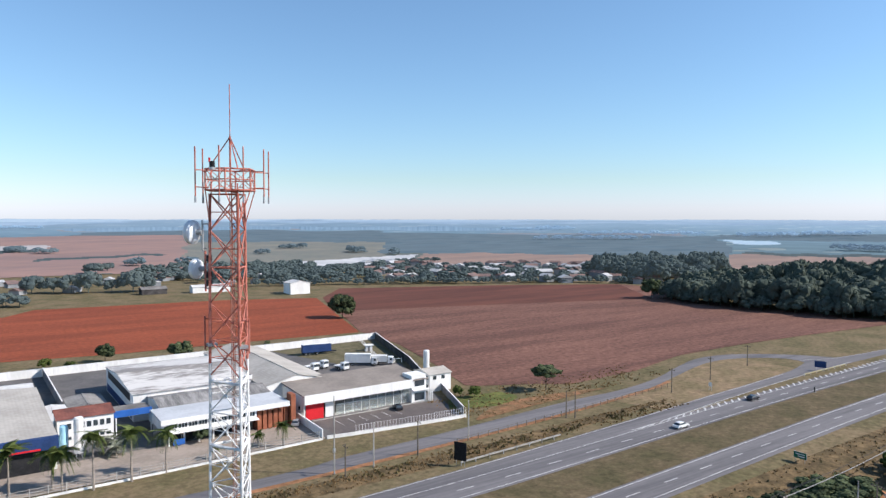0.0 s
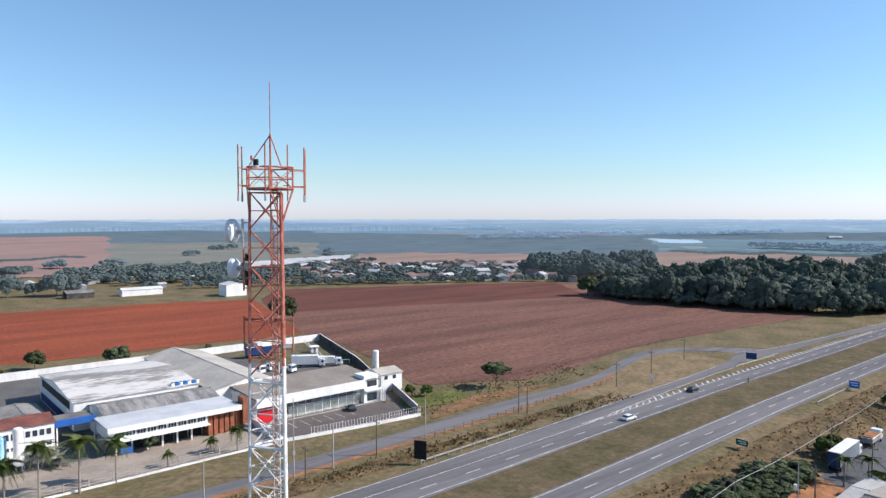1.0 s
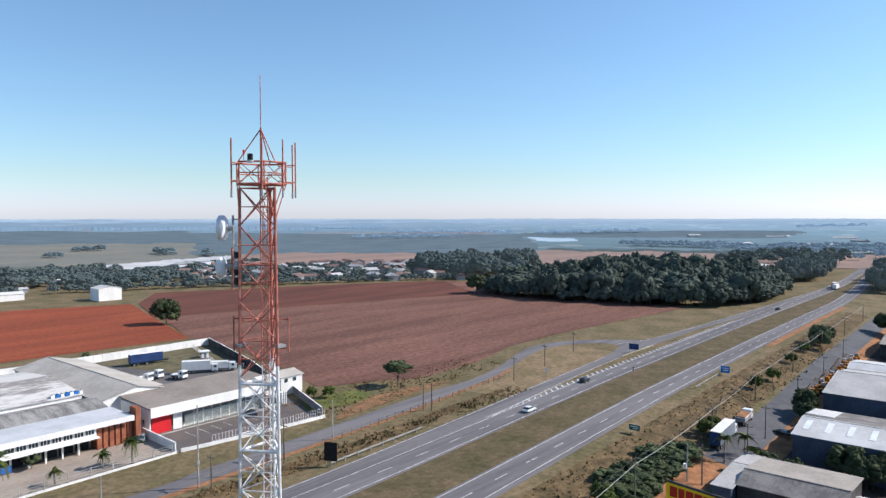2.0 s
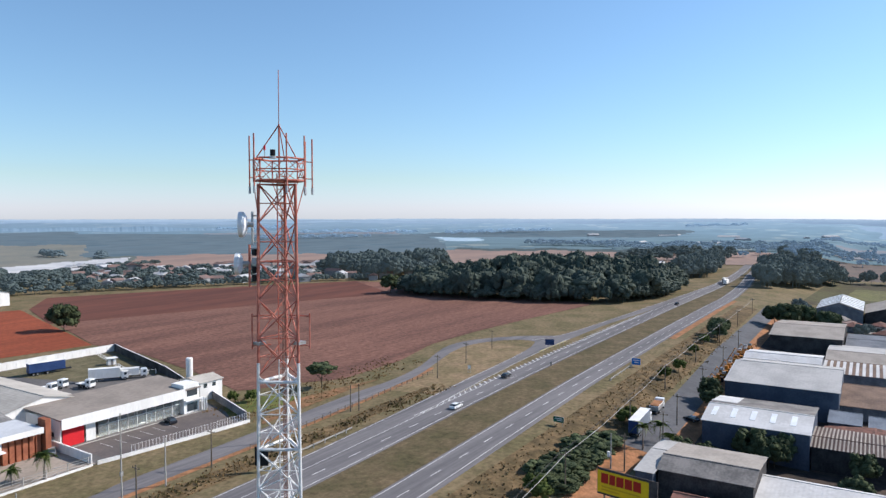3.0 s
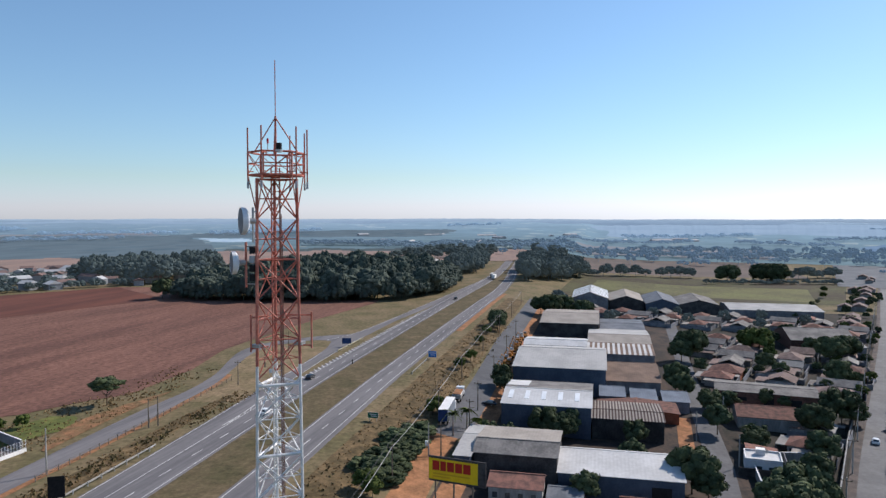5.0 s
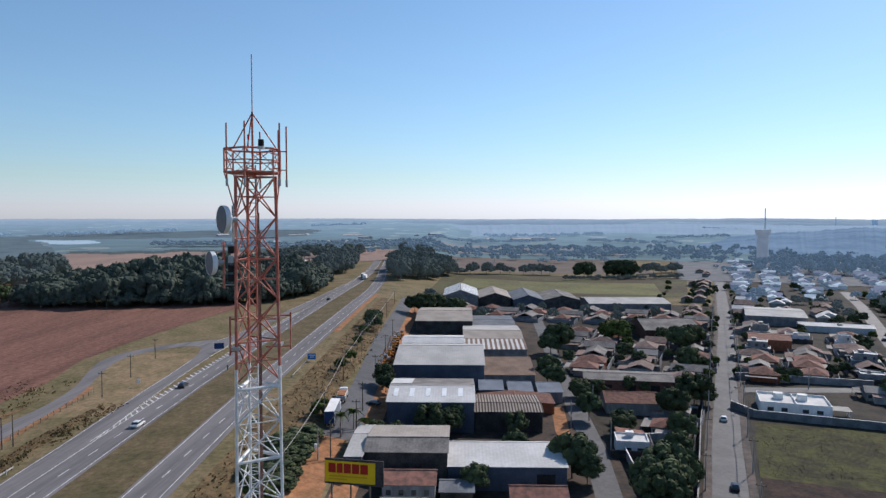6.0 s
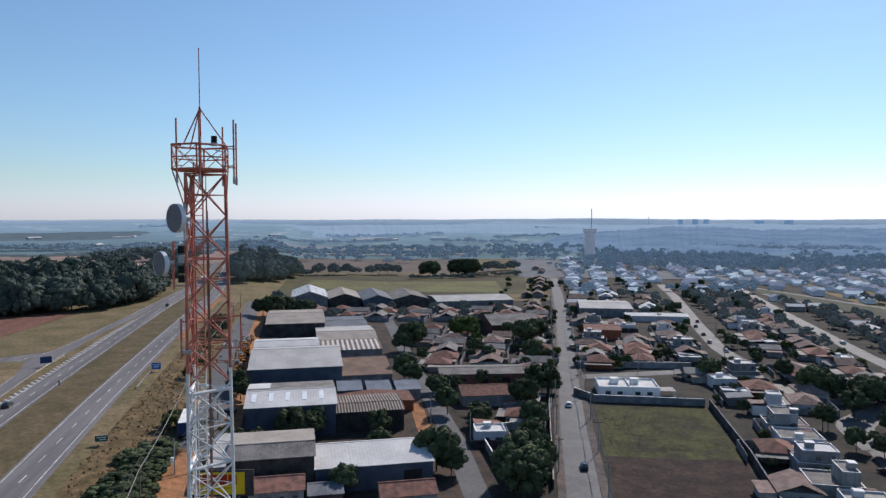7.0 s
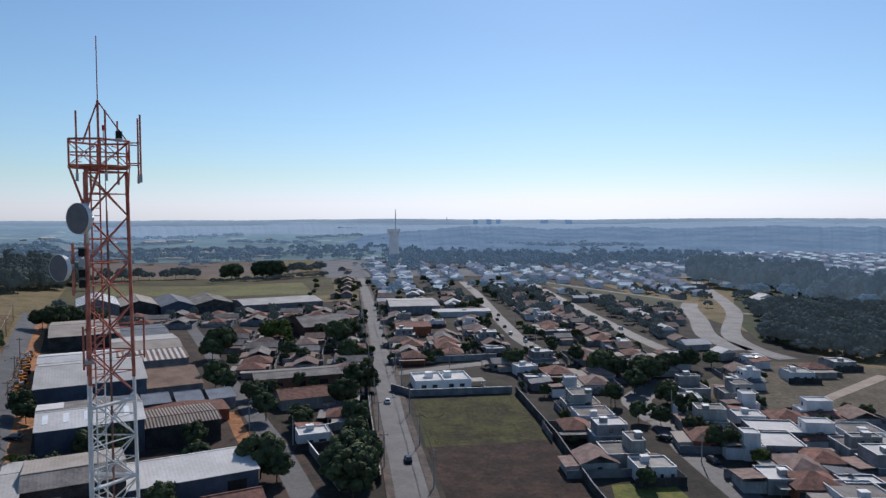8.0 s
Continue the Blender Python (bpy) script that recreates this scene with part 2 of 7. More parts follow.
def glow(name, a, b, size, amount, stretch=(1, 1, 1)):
    """Far distance: morning haze put into a matt colour, part emitted as lit air."""
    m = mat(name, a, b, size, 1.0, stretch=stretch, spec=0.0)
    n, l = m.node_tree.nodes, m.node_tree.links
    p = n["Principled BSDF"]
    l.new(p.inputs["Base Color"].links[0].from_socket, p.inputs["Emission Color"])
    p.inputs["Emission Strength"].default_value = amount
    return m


# ---- building helpers ----


def smooth(a, b, v):
    u = min(1.0, max(0.0, (v - a) / (b - a)))
    return u * u * (3 - 2 * u)


def land(x, y):
    """Height of the ground: the town lies below the highway's bank."""
    return -8.5 * (1 - smooth(22, 84, y)) - 2.5 * (1 - smooth(-70, 22, y))


def mesh_of(name, bm, material):
    me = bpy.data.meshes.new(name)
    bm.to_mesh(me)
    bm.free()
    for m in material if isinstance(material, (list, tuple)) else [material]:
        me.materials.append(m)
    return me


def part(name, bm, material, parent, label=""):
    """One mesh object under a thing or a part; bm may be a ready mesh."""
    me = bm if isinstance(bm, bpy.types.Mesh) else mesh_of(name, bm, material)
    ob = new(name, me)
    ob.parent = parent
    if label:
        tagged(ob, label)
    return ob


def single(name, bm, material, label, category, kind="", group="", m=None):
    ob = new(name, mesh_of(name, bm, material))
    if m is not None:
        ob.matrix_world = m
    return tagged(ob, label, category, group, kind)


def thing(name, x, y, label, category, turn=0.0, z=None, group="", kind=""):
    ob = new(name)
    ob.empty_display_size = 0.2
    ob.matrix_world = pose(x, y, land(x, y) if z is None else z, 0, 0, turn)
    return tagged(ob, label, category, group, kind)


def box(bm, x0, x1, y0, y1, z0, z1):
    v = [bm.verts.new(c) for c in ((x0, y0, z0), (x1, y0, z0), (x1, y1, z0), (x0, y1, z0), (x0, y0, z1), (x1, y0, z1), (x1, y1, z1), (x0, y1, z1))]
    for f in ((3, 2, 1, 0), (4, 5, 6, 7), (0, 1, 5, 4), (1, 2, 6, 5), (2, 3, 7, 6), (3, 0, 4, 7)):
        bm.faces.new([v[i] for i in f])
    return v


def bar(bm, p, q, r, sides=6, r2=None):
    """A round bar from p to q."""
    p, q = Vector(p), Vector(q)
    w = (q - p).normalized()
    a = w.orthogonal().normalized()
    b = w.cross(a)
    rings = []
    for c, rr in ((p, r), (q, r if r2 is None else r2)):
        rings.append([bm.verts.new(c + (a * math.cos(k) + b * math.sin(k)) * rr) for k in (2 * math.pi * i / sides for i in range(sides))])
    for i in range(sides):
        j = (i + 1) % sides
        bm.faces.new((rings[0][i], rings[0][j], rings[1][j], rings[1][i]))
    bm.faces.new(rings[0][::-1])
    bm.faces.new(rings[1])


def prism(bm, ring, z0, z1):
    lo, hi = [bm.verts.new((x, y, z0)) for x, y in ring], [bm.verts.new((x, y, z1)) for x, y in ring]
    n = len(ring)
    for i in range(n):
        bm.faces.new((lo[i], lo[(i + 1) % n], hi[(i + 1) % n], hi[i]))
    bm.faces.new(hi)
    bm.faces.new(lo[::-1])


def slab(bm, corners, thick):
    """A plate of four corners (counted against the clock from above), thick downwards."""
    up = [bm.verts.new(c) for c in corners]
    dn = [bm.verts.new((c[0], c[1], c[2] - thick)) for c in corners]
    n = len(corners)
    bm.faces.new(up)
    bm.faces.new(dn[::-1])
    for i in range(n):
        bm.faces.new((up[i], dn[i], dn[(i + 1) % n], up[(i + 1) % n]))


def boxes(*args):
    bm = bmesh.new()
    for a in args:
        box(bm, *a)
    return bm


def bars(*args, r=0.03, sides=6):
    bm = bmesh.new()
    for p, q in args:
        bar(bm, p, q, r, sides)
    return bm


def resample(points, step):
    out = [points[0]]
    for (ax, ay), (bx, by) in zip(points, points[1:]):
        n = max(1, int(math.hypot(bx - ax, by - ay) / step))
        out += [(ax + (bx - ax) * k / n, ay + (by - ay) * k / n) for k in range(1, n + 1)]
    return out


def ribbon_bm(left, right, lift, n=60, bm=None, cross=1):
    """A strip of ground between two edges, each resampled to n steps by its length."""
    bm = bm or bmesh.new()

    def even(line):
        d = [0.0]
        for (ax, ay), (bx, by) in zip(line, line[1:]):
            d.append(d[-1] + math.hypot(bx - ax, by - ay))
        t = np.linspace(0, d[-1], n + 1)
        return list(zip(np.interp(t, d, [p[0] for p in line]), np.interp(t, d, [p[1] for p in line])))

    rows = []
    for (ax, ay), (bx, by) in zip(even(left), even(right)):
        row = []
        for k in range(cross + 1):
            x, y = ax + (bx - ax) * k / cross, ay + (by - ay) * k / cross
            row.append(bm.verts.new((x, y, land(x, y) + lift)))
        rows.append(row)
    for r, s in zip(rows, rows[1:]):
        for k in range(cross):
            f = bm.faces.new((r[k], r[k + 1], s[k + 1], s[k]))
            f.normal_update()
            if f.normal.z < 0:
                f.normal_flip()
    return bm


def ground_piece(name, left, right, lift, material, label, category="ground", n=60, cross=1):
    return single(name, ribbon_bm(left, right, lift, n, cross=cross), material, label, category, "structure")


def offset(line, d):
    """The line moved d metres to its left."""
    out = []
    for i, (x, y) in enumerate(line):
        (ax, ay), (bx, by) = line[max(0, i - 1)], line[min(len(line) - 1, i + 1)]
        w = math.hypot(bx - ax, by - ay)
        out.append((x - (by - ay) / w * d, y + (bx - ax) / w * d))
    return out


def curve(points, steps=8):
    """A smooth line through points."""
    p = [points[0]] + list(points) + [points[-1]]
    out = []
    for a, b, c, d in zip(p, p[1:], p[2:], p[3:]):
        for k in range(steps):
            t = k / steps
            out.append(tuple(0.5 * (2 * b[i] + (c[i] - a[i]) * t + (2 * a[i] - 5 * b[i] + 4 * c[i] - d[i]) * t * t + (3 * b[i] - a[i] - 3 * c[i] + d[i]) * t**3) for i in (0, 1)))
    return out + [points[-1]]

# ---- the ground: one sheet to the horizon ----
bm = bmesh.new()
xs = [-4800, -2400, -1000, -400, -150] + list(range(-50, 900, 50)) + [1000, 1300, 1800, 2600, 3600, 4800]
ys = [-4800, -2400, -1200, -600, -300, -150, -110] + list(range(-80, 92, 4)) + [120, 200, 400, 800, 1600, 3000, 4800]
rows = [[bm.verts.new((x, y, land(x, y))) for x in xs] for y in ys]
for r, s in zip(rows, rows[1:]):
    for i in range(len(xs) - 1):
        bm.faces.new((r[i], r[i + 1], s[i + 1], s[i]))
single("ground", bm, GRASS, "dry winter grassland rolling to a hazy horizon", "ground", "structure")

# fields north of the highway
ground_piece("red_field", [(-160, 292), (10, 290), (46, 283), (100, 280), (146.5, 276)], [(-160, 470), (15, 416), (32, 443), (134, 430), (186, 409)], 0.10, RED_SOIL, "bare freshly tilled red soil field", "field", 40, 8)
ground_piece("ploughed_field", [(147, 276), (146, 243), (136, 200), (126, 168), (147, 158), (153, 152), (187, 153), (220, 161), (256, 161), (300, 158), (373, 150)],
             [(190, 408), (225, 455), (263, 439), (343, 405), (422, 362), (425, 330), (400, 290), (380, 262), (375, 235), (380, 195), (385, 152)], 0.12, BROWN_SOIL, "brown ploughed field with faint furrows", "field", 60, 10)
ground_piece("ploughed_field", [(167, 345), (238, 325), (312, 302), (362, 284)], [(190, 408), (225, 455), (343, 405), (420, 363)], 0.16, mat("dark_ploughed_soil", (0.15, 0.060, 0.042), (0.10, 0.042, 0.032), 24, 0.95, 0.1, stretch=(0.22, 1.5, 1), turn=12), "darker reddish strip at the far side of the ploughed field", "field", 40, 6)
ground_piece("grass_verge", curve([(107, 150), (110, 155), (114, 160)]), curve([(122, 145), (131, 150), (130, 157)]), 0.14, GREEN, "fresh green grass on the field's corner", "grass", 20, 2)
ground_piece("soil_bank", curve([(107, 137.6), (118, 139), (140, 141), (160, 142)]), curve([(107.5, 139), (116, 144), (128, 147), (143, 146), (160, 142.6)]), 0.17, BANK_SOIL, "bare orange earth bank beside the service road", "earth", 20, 2)

# ---- highway: two carriageways with a grass median ----
X0, X1 = -260.0, 1150.0


def sway(x, y=110.0):
    """How far the highway swings to the field's side at x; the town's carriageway closes up to the other at the grove."""
    own = np.interp(x, [-260, 87, 113, 138, 189, 236, 300, 390, 490, 540, 600, 680, 760, 1150], [-6, -1.9, -0.95, 0, 1.7, 2.2, 2.6, 2.7, 1.8, 1.6, 3.5, 8, 14, 46])
    return float(own + (np.interp(x, [-260, 455, 540, 640, 1150], [0, 0, 4.5, 9.5, 10.5]) if y < 95 else 0.0))


def along(y, x0=None, x1=None):
    return [(x, y + sway(x, y)) for x in np.linspace(X0 if x0 is None else x0, X1 if x1 is None else x1, 110)]

def lane_line(name, x0, x1, y, width=0.17, lift=0.075):
    bm = bmesh.new()
    ribbon_bm(along(y, x0, x1), along(y + width, x0, x1), lift, 60, bm)
    return single(name, bm, PAINT, "worn white painted edge line on the asphalt", "road marking", "structure")


ground_piece("road", along(102.0), along(111.0), 0.05, ASPHALT, "grey asphalt highway carriageway with a worn surface", "road", 90, 2)
ground_piece("road", along(80.5), along(89.4), 0.05, ASPHALT, "grey asphalt highway carriageway with a paved shoulder", "road", 90, 2)
ground_piece("median", along(89.4), along(102.0), 0.04, MEDIAN, "strip of mown dry grass between two carriageways", "grass", 90, 2)
RAMP_UP = curve([(X0, 108.5), (-120, 109.5), (0, 110.8), (50, 111.6), (84, 112.6), (111, 114.2), (140, 116.1), (178, 119.2), (198, 120.4), (231, 123.5), (252, 129)])
RAMP_LO = curve([(X0, 104), (-120, 105), (0, 106.4), (50, 107), (84, 107.6), (111, 108.6), (133, 109.6), (150, 111.2), (170, 113.2), (205, 116), (228, 117.3), (262, 118.6)])
ground_piece("slip_road", RAMP_UP, RAMP_LO, 0.055, ASPHALT, "asphalt slip road leaving the highway", "road", 120)
JOIN_UP = curve([(250, 131), (266, 125.5), (299, 122.6), (372, 119.3), (460, 116.0), (541, 113.4), (600, 114.8)])
JOIN_LO = curve([(248, 118), (266, 117.8), (310, 117.6), (372, 113.9), (460, 112.8), (541, 112.4), (600, 114.4)])
ground_piece("slip_road", JOIN_UP, JOIN_LO, 0.058, ASPHALT, "asphalt slip road joining the highway", "road", 60)
SERV_UP = curve([(-260, 133), (-60, 132), (46, 131), (66, 132.8), (97, 134.6), (138, 138), (162, 138.4), (183, 142), (205, 149.4), (221, 153.6), (235, 152.6), (248, 146), (259, 136), (266, 125)])
SERV_LO = curve([(-260, 126.5), (-60, 126), (42, 126.3), (77, 127.3), (110, 128.8), (131, 130.5), (156, 133), (174, 135.5), (193, 140.8), (213, 146.2), (227, 147), (240, 142.6), (249, 134), (246, 124)])
ground_piece("service_road", SERV_UP, SERV_LO, 0.06, ASPHALT, "narrow asphalt service road curving back along the field", "road", 140)
ground_piece("grass_verge", [p for p in SERV_LO if 150 < p[0] < 238], [p for p in RAMP_UP if 150 < p[0] < 236], 0.045, mat("pale_dry_grass", (0.25, 0.175, 0.105), (0.165, 0.128, 0.068), 9, 0.95, 0.12, grit=0.4), "pale dry grass inside the bend of the service road", "grass", 40, 4)
ground_piece("soil_strip", offset(SERV_LO, -1.6)[8:-44], SERV_LO[8:-44], 0.05, ORANGE_SOIL, "orange bare earth shoulder of the service road", "earth", 120)

lane_line("edge_line", X0, X1, 102.8)
lane_line("edge_line", X0, X1, 88.6)
lane_line("edge_line", X0, X1, 81.8)
lane_line("edge_line", X0, 700, 109.4)


def line_along(line, width=0.17, lift=0.08):
    return single("edge_line", ribbon_bm(line, offset(line, width), lift, 100), PAINT, "white painted edge line along the slip road", "road marking", "structure")


line_along([p for p in offset(RAMP_UP, -0.5) if p[0] < 226])
line_along([p for p in RAMP_LO if p[0] > 133])
line_along(offset(JOIN_UP, -0.4))
# hatched gore between the through lanes and the slip road
GORE = curve([(133, 110.0), (146, 110.7), (170, 112.6), (192, 113.1), (217, 113.4), (257, 114.0), (300, 114.6), (357, 114.0)])
line_along([(x, y) for x, y in GORE if x < 176])
marks = new("hatch_markings")
tagged(marks, "white diagonal hatch bars painted on the asphalt gore", "road marking", kind="structure")
bm = bmesh.new()
v = [bm.verts.new(c) for c in ((0, 0, 0), (0.75, 0, 0), (2.7, 1, 0), (1.95, 1, 0))]
bm.faces.new(v)
hatch = mesh_of("hatch_bar", bm, PAINT)
x = 136.0
while x < 345:
    reach = min(3.0, float(np.interp(x, [p[0] for p in GORE], [p[1] for p in GORE])) - 109.6 - sway(x))
    b = part("hatch_bar", hatch, None, marks)
    b.matrix_local = Matrix.LocRotScale((x, 109.62 + sway(x), 0.078), None, (1, max(0.3, reach), 1))
    x += 3.4
# lane dashes
for y, x_from in ((106.05, X0), (85.25, X0)):
    row = new("lane_dashes")
    tagged(row, "dashed white lane line on the asphalt", "road marking", kind="structure")
    bm = bmesh.new()
    box(bm, 0, 4.0, -0.09, 0.09, 0, 0.012)
    dash = mesh_of("dash", bm, PAINT)
    x = x_from
    while x < 640:
        d = part("dash", dash, None, row)
        d.location = (x, y + sway(x, y), land(x, y) + 0.062)
        x += 12.0

ground_piece("soil_strip", along(80.45, 285, 440), along(77.6, 285, 440), 0.07, ORANGE_SOIL, "worn orange earth along the carriageway's edge", "earth", 50, 2)
# bank of tall dry grass between highway and town
ground_piece("grass_bank", [(-200, 64), (60, 63), (160, 62), (300, 64), (420, 66)], [(-200, 76), (60, 76), (160, 76.5), (300, 77), (420, 77)], 0.06, SLOPE, "bank of tall dry yellow grass above the side street", "grass", 80, 6)
ground_piece("grass_bank", [(-120, 117), (60, 116.5), (100, 116.5), (130, 119), (160, 122)], [(-120, 122.5), (60, 122.5), (100, 122.3), (130, 124), (160, 124)], 0.06, SLOPE, "strip of tall dry grass beside the service road", "grass", 50, 3)

# the town's own ground: trodden earth, paving and yards
ground_piece("town_ground", [(40, 52), (200, 53), (450, 54)], [(40, -12), (200, -15), (450, -22)], 0.03, mat("industrial_yard_earth", (0.085, 0.06, 0.047), (0.038, 0.034, 0.031), 9, 0.95, 0.03), "trodden brown earth and worn paving between warehouses", "ground", 40, 16)
ground_piece("town_ground", [(40, -12), (200, -15), (470, -22)], [(40, -1), (200, -61), (470, -160)], 0.035, mat("yard_earth", (0.055, 0.043, 0.035), (0.025, 0.026, 0.021), 7, 0.95, 0.03), "dark yards and gardens between houses", "ground", 40, 16)
ground_piece("town_ground", [(-10, 16), (200, -61), (660, -230)], [(-60, -150), (180, -260), (560, -430)], 0.03, mat("house_plot_earth", (0.058, 0.048, 0.04), (0.026, 0.027, 0.023), 8, 0.95, 0.03), "paved yards and bare plots among houses", "ground", 40, 30)

# ---- town streets ----


def street(name, line, width, label="worn light grey asphalt street", lift=0.07, material=STREET, category="street", n=80):
    return ground_piece(name, offset(line, width / 2), offset(line, -width / 2), lift, material, label, category, n, 2)


U, N = Vector((0.9392, -0.3434)), Vector((-0.3434, -0.9392))  # along the main street, and to its right
ORIGIN = Vector((112.0, -28.0))


def town(s, d):
    p = ORIGIN + U * s + N * d
    return p.x, p.y


SIDE = [(60, 56), (150, 56), (172, 56.2), (202, 56.6), (235, 57.7), (282, 59.5), (345, 59.5), (436, 60)]
street("side_street", [(148, 56)] + SIDE[2:], 8.2)
street("dirt_track", [(60, 55.6), (112, 56.6), (130, 57.4), (150, 57.6)], 7.0, "trodden orange earth track beside a billboard", 0.065, ORANGE_SOIL, "track")
ground_piece("soil_strip", [(146, -3.5), (172, -5), (197, -7)], [(146, -0.5), (172, -1), (197, -3)], 0.06, ORANGE_SOIL, "orange earth verge of the back street", "earth", 20, 2)
ground_piece("dirt_strip", offset(SIDE, -4.1), offset(SIDE, -9.0), 0.05, ORANGE_SOIL, "bare orange dirt along the side street", "earth", 60)
MAIN = [town(*p) for p in ((-160, -1.0), (20, -0.9), (60, -1.2), (130, -0.5), (235, 0.6), (306, 1.0), (540, -1.0), (760, -2))]
street("main_street", MAIN, 7.7, "long straight light grey asphalt street")
PAVING = mat("dusty_pavement", (0.12, 0.095, 0.083), (0.07, 0.06, 0.056), 4, 0.9, 0.01, grit=0.3)
for d, w in ((4.8, 1.9), (-4.8, 1.9)):
    street("pavement", offset(MAIN, d), w, "concrete pavement along the street", 0.19, PAVING, "pavement")
street("back_street", [(80, -4), (123, -6), (158, -9.3), (200, -11), (243, -12.8), (320, -16.5), (400, -20)], 6.0)
street("cross_street", [(229, -74), (229, -123), (228, -150), (232, -176)], 7.0)
street("residential_street", [(40, -75), (82, -94), (107, -105.5), (132, -119.5)], 7.6)
street("residential_street", curve([(132, -119.5), (143, -124), (153, -130), (160, -142), (168, -160)]), 10.0)
street("residential_street", [(232, -150), (272, -163), (345, -196), (462, -251.5), (560, -293)], 7.5)
street("residential_street", [(200, -200), (241, -216), (315, -249), (420, -297), (520, -345)], 7.5)
BOULEVARD = [[(195, -236), (230, -253), (273, -294), (313, -330), (332, -352)], [(172, -236), (195, -243), (228, -268), (279, -333), (322, -376), (395, -440), (470, -505)]]
PALE_STREET = mat("dusty_pale_asphalt", (0.165, 0.165, 0.17), (0.11, 0.11, 0.115), 9, 0.8, 0.01, spec=0.25, grit=0.15)
for line, w in zip(BOULEVARD, (11, 10)):
    street("boulevard", curve(line), w, "pale dusty asphalt boulevard", 0.09, PALE_STREET)
street("residential_street", [(286, -335), (272, -344), (255, -352)], 6, lift=0.08)
PARK = [[(540, -362), (514, -358), (417, -356), (342, -356)], [(470, -334), (438, -328), (344, -312), (305, -314)]]
ground_piece("park_strip", PARK[0], PARK[1], 0.06, mat("park_grass", (0.082, 0.086, 0.056), (0.056, 0.062, 0.042), 18, 0.95, 0.1, grit=0.35), "strip of worn green grass between two lanes", "grass", 24, 4)
for line in PARK:
    street("park_lane", line, 4.0, "narrow pale lane beside the grass strip", 0.1, PALE_STREET)

# vacant lot: green in its far half, bare earth in the near one
ground_piece("vacant_lot", [(189, -63.5), (180, -98)], [(143, -45.5), (133, -79.5)], 0.08, mat("weedy_ground", (0.068, 0.068, 0.024), (0.034, 0.031, 0.018), 7, 0.95, 0.1, grit=0.5), "vacant plot overgrown with green weeds", "plot", 16, 16)
ground_piece("vacant_lot", [(145, -46.3), (135, -80.2)], [(92, -27.5), (90, -60)], 0.07, mat("dark_plot_soil", (0.058, 0.036, 0.029), (0.026, 0.019, 0.017), 6, 0.95, 0.2, grit=0.5), "vacant plot of burnt dark brown earth", "plot", 16, 16)
ground_piece("vacant_lot", [(60, -70), (95, -86)], [(70, -50), (100, -72)], 0.06, GREEN, "mown green plot behind a house wall", "plot", 10, 6)
ground_piece("vacant_lot", [(60, -176), (94, -171), (129, -151), (156, -158)], [(70, -262), (130, -258), (160, -240), (178, -218)], 0.06, mat("dry_plot_grass", (0.125, 0.105, 0.078), (0.085, 0.075, 0.055), 12, 0.95, 0.1, grit=0.4), "open plot of dry grass with a dirt track", "plot", 16, 10)
ground_piece("dirt_track", [(108, -156), (115, -166), (122, -192), (131, -240)], [(111, -155), (118.5, -165), (126, -191), (136, -239)], 0.09, DRIVE, "pale dirt track across a plot", "track", 16)
ground_piece("far_field", [(566, 30), (548, -50), (530, -135)], [(652, 24), (640, -60), (628, -155)], 0.14, mat("fresh_pasture", (0.150, 0.148, 0.062), (0.105, 0.095, 0.050), 40, 0.95, 0.1, grit=0.3), "strip of fresh yellow-green pasture", "field", 20, 6)
# fields beyond the warehouses
ground_piece("far_field", [(500, 50), (522, -60), (516, -150)], [(720, 40), (715, -60), (690, -205)], 0.1, mat("green_pasture", (0.088, 0.086, 0.040), (0.062, 0.048, 0.034), 60, 0.95, 0.1, grit=0.35), "green and straw-coloured pasture", "field", 20, 8)
ground_piece("far_field", [(740, 70), (745, -60), (745, -190)], [(1000, 90), (1000, -60), (1000, -200)], 0.1, mat("stubble", (0.155, 0.12, 0.10), (0.12, 0.097, 0.086), 40, 0.95, 0.1), "brown stubble field", "field", 20, 8)

# ---- the lattice tower ----
TX, TY, TB = 11.4, 35.2, land(11.4, 35.2)
LEG_TURNS = [radians(a) for a in (30.7, 150.7, 270.7)]
TOP = 53.05


def leg_at(k, z):
    side = 1.80 + max(0.0, TOP - z) * 0.0195
    r = side / math.sqrt(3)
    return Vector((r * math.cos(LEG_TURNS[k]), r * math.sin(LEG_TURNS[k]), z))


tower = thing("lattice_tower", TX, TY, "tall triangular lattice mast in red and white bands", "tower", z=0)
BANDS = [(35.3, 44.3, TOWER_WHITE), (44.3, TOP, TOWER_RED), (26.3, 35.3, TOWER_RED), (17.3, 26.3, TOWER_WHITE), (8.3, 17.3, TOWER_RED), (TB - 0.2, 8.3, TOWER_WHITE)]


def band(z):
    for z0, z1, m in BANDS:
        if z0 <= z < z1:
            return m
    return TOWER_RED


for z0, z1, m in BANDS:
    for k in range(3):
        part("leg", bars((leg_at(k, z0), leg_at(k, z1)), r=0.075, sides=8), m, tower)
BAY = 1.88
z = TOP
while z - BAY > TB:
    lo = z - BAY
    for k in range(3):
        j = (k + 1) % 3
        m = band((z + lo) / 2)
        part("brace", bars((leg_at(k, z), leg_at(j, lo)), r=0.034), m, tower)
        part("brace", bars((leg_at(j, z), leg_at(k, lo)), r=0.034), m, tower)
        mid = (z + lo) / 2
        part("strut", bars((leg_at(k, mid), leg_at(j, mid)), r=0.022), m, tower)
        if int(round((TOP - z) / BAY)) % 2 == 0:
            part("strut", bars((leg_at(k, z - 0.03), leg_at(j, z - 0.03)), r=0.034), band(z - 0.1), tower)
    z = lo
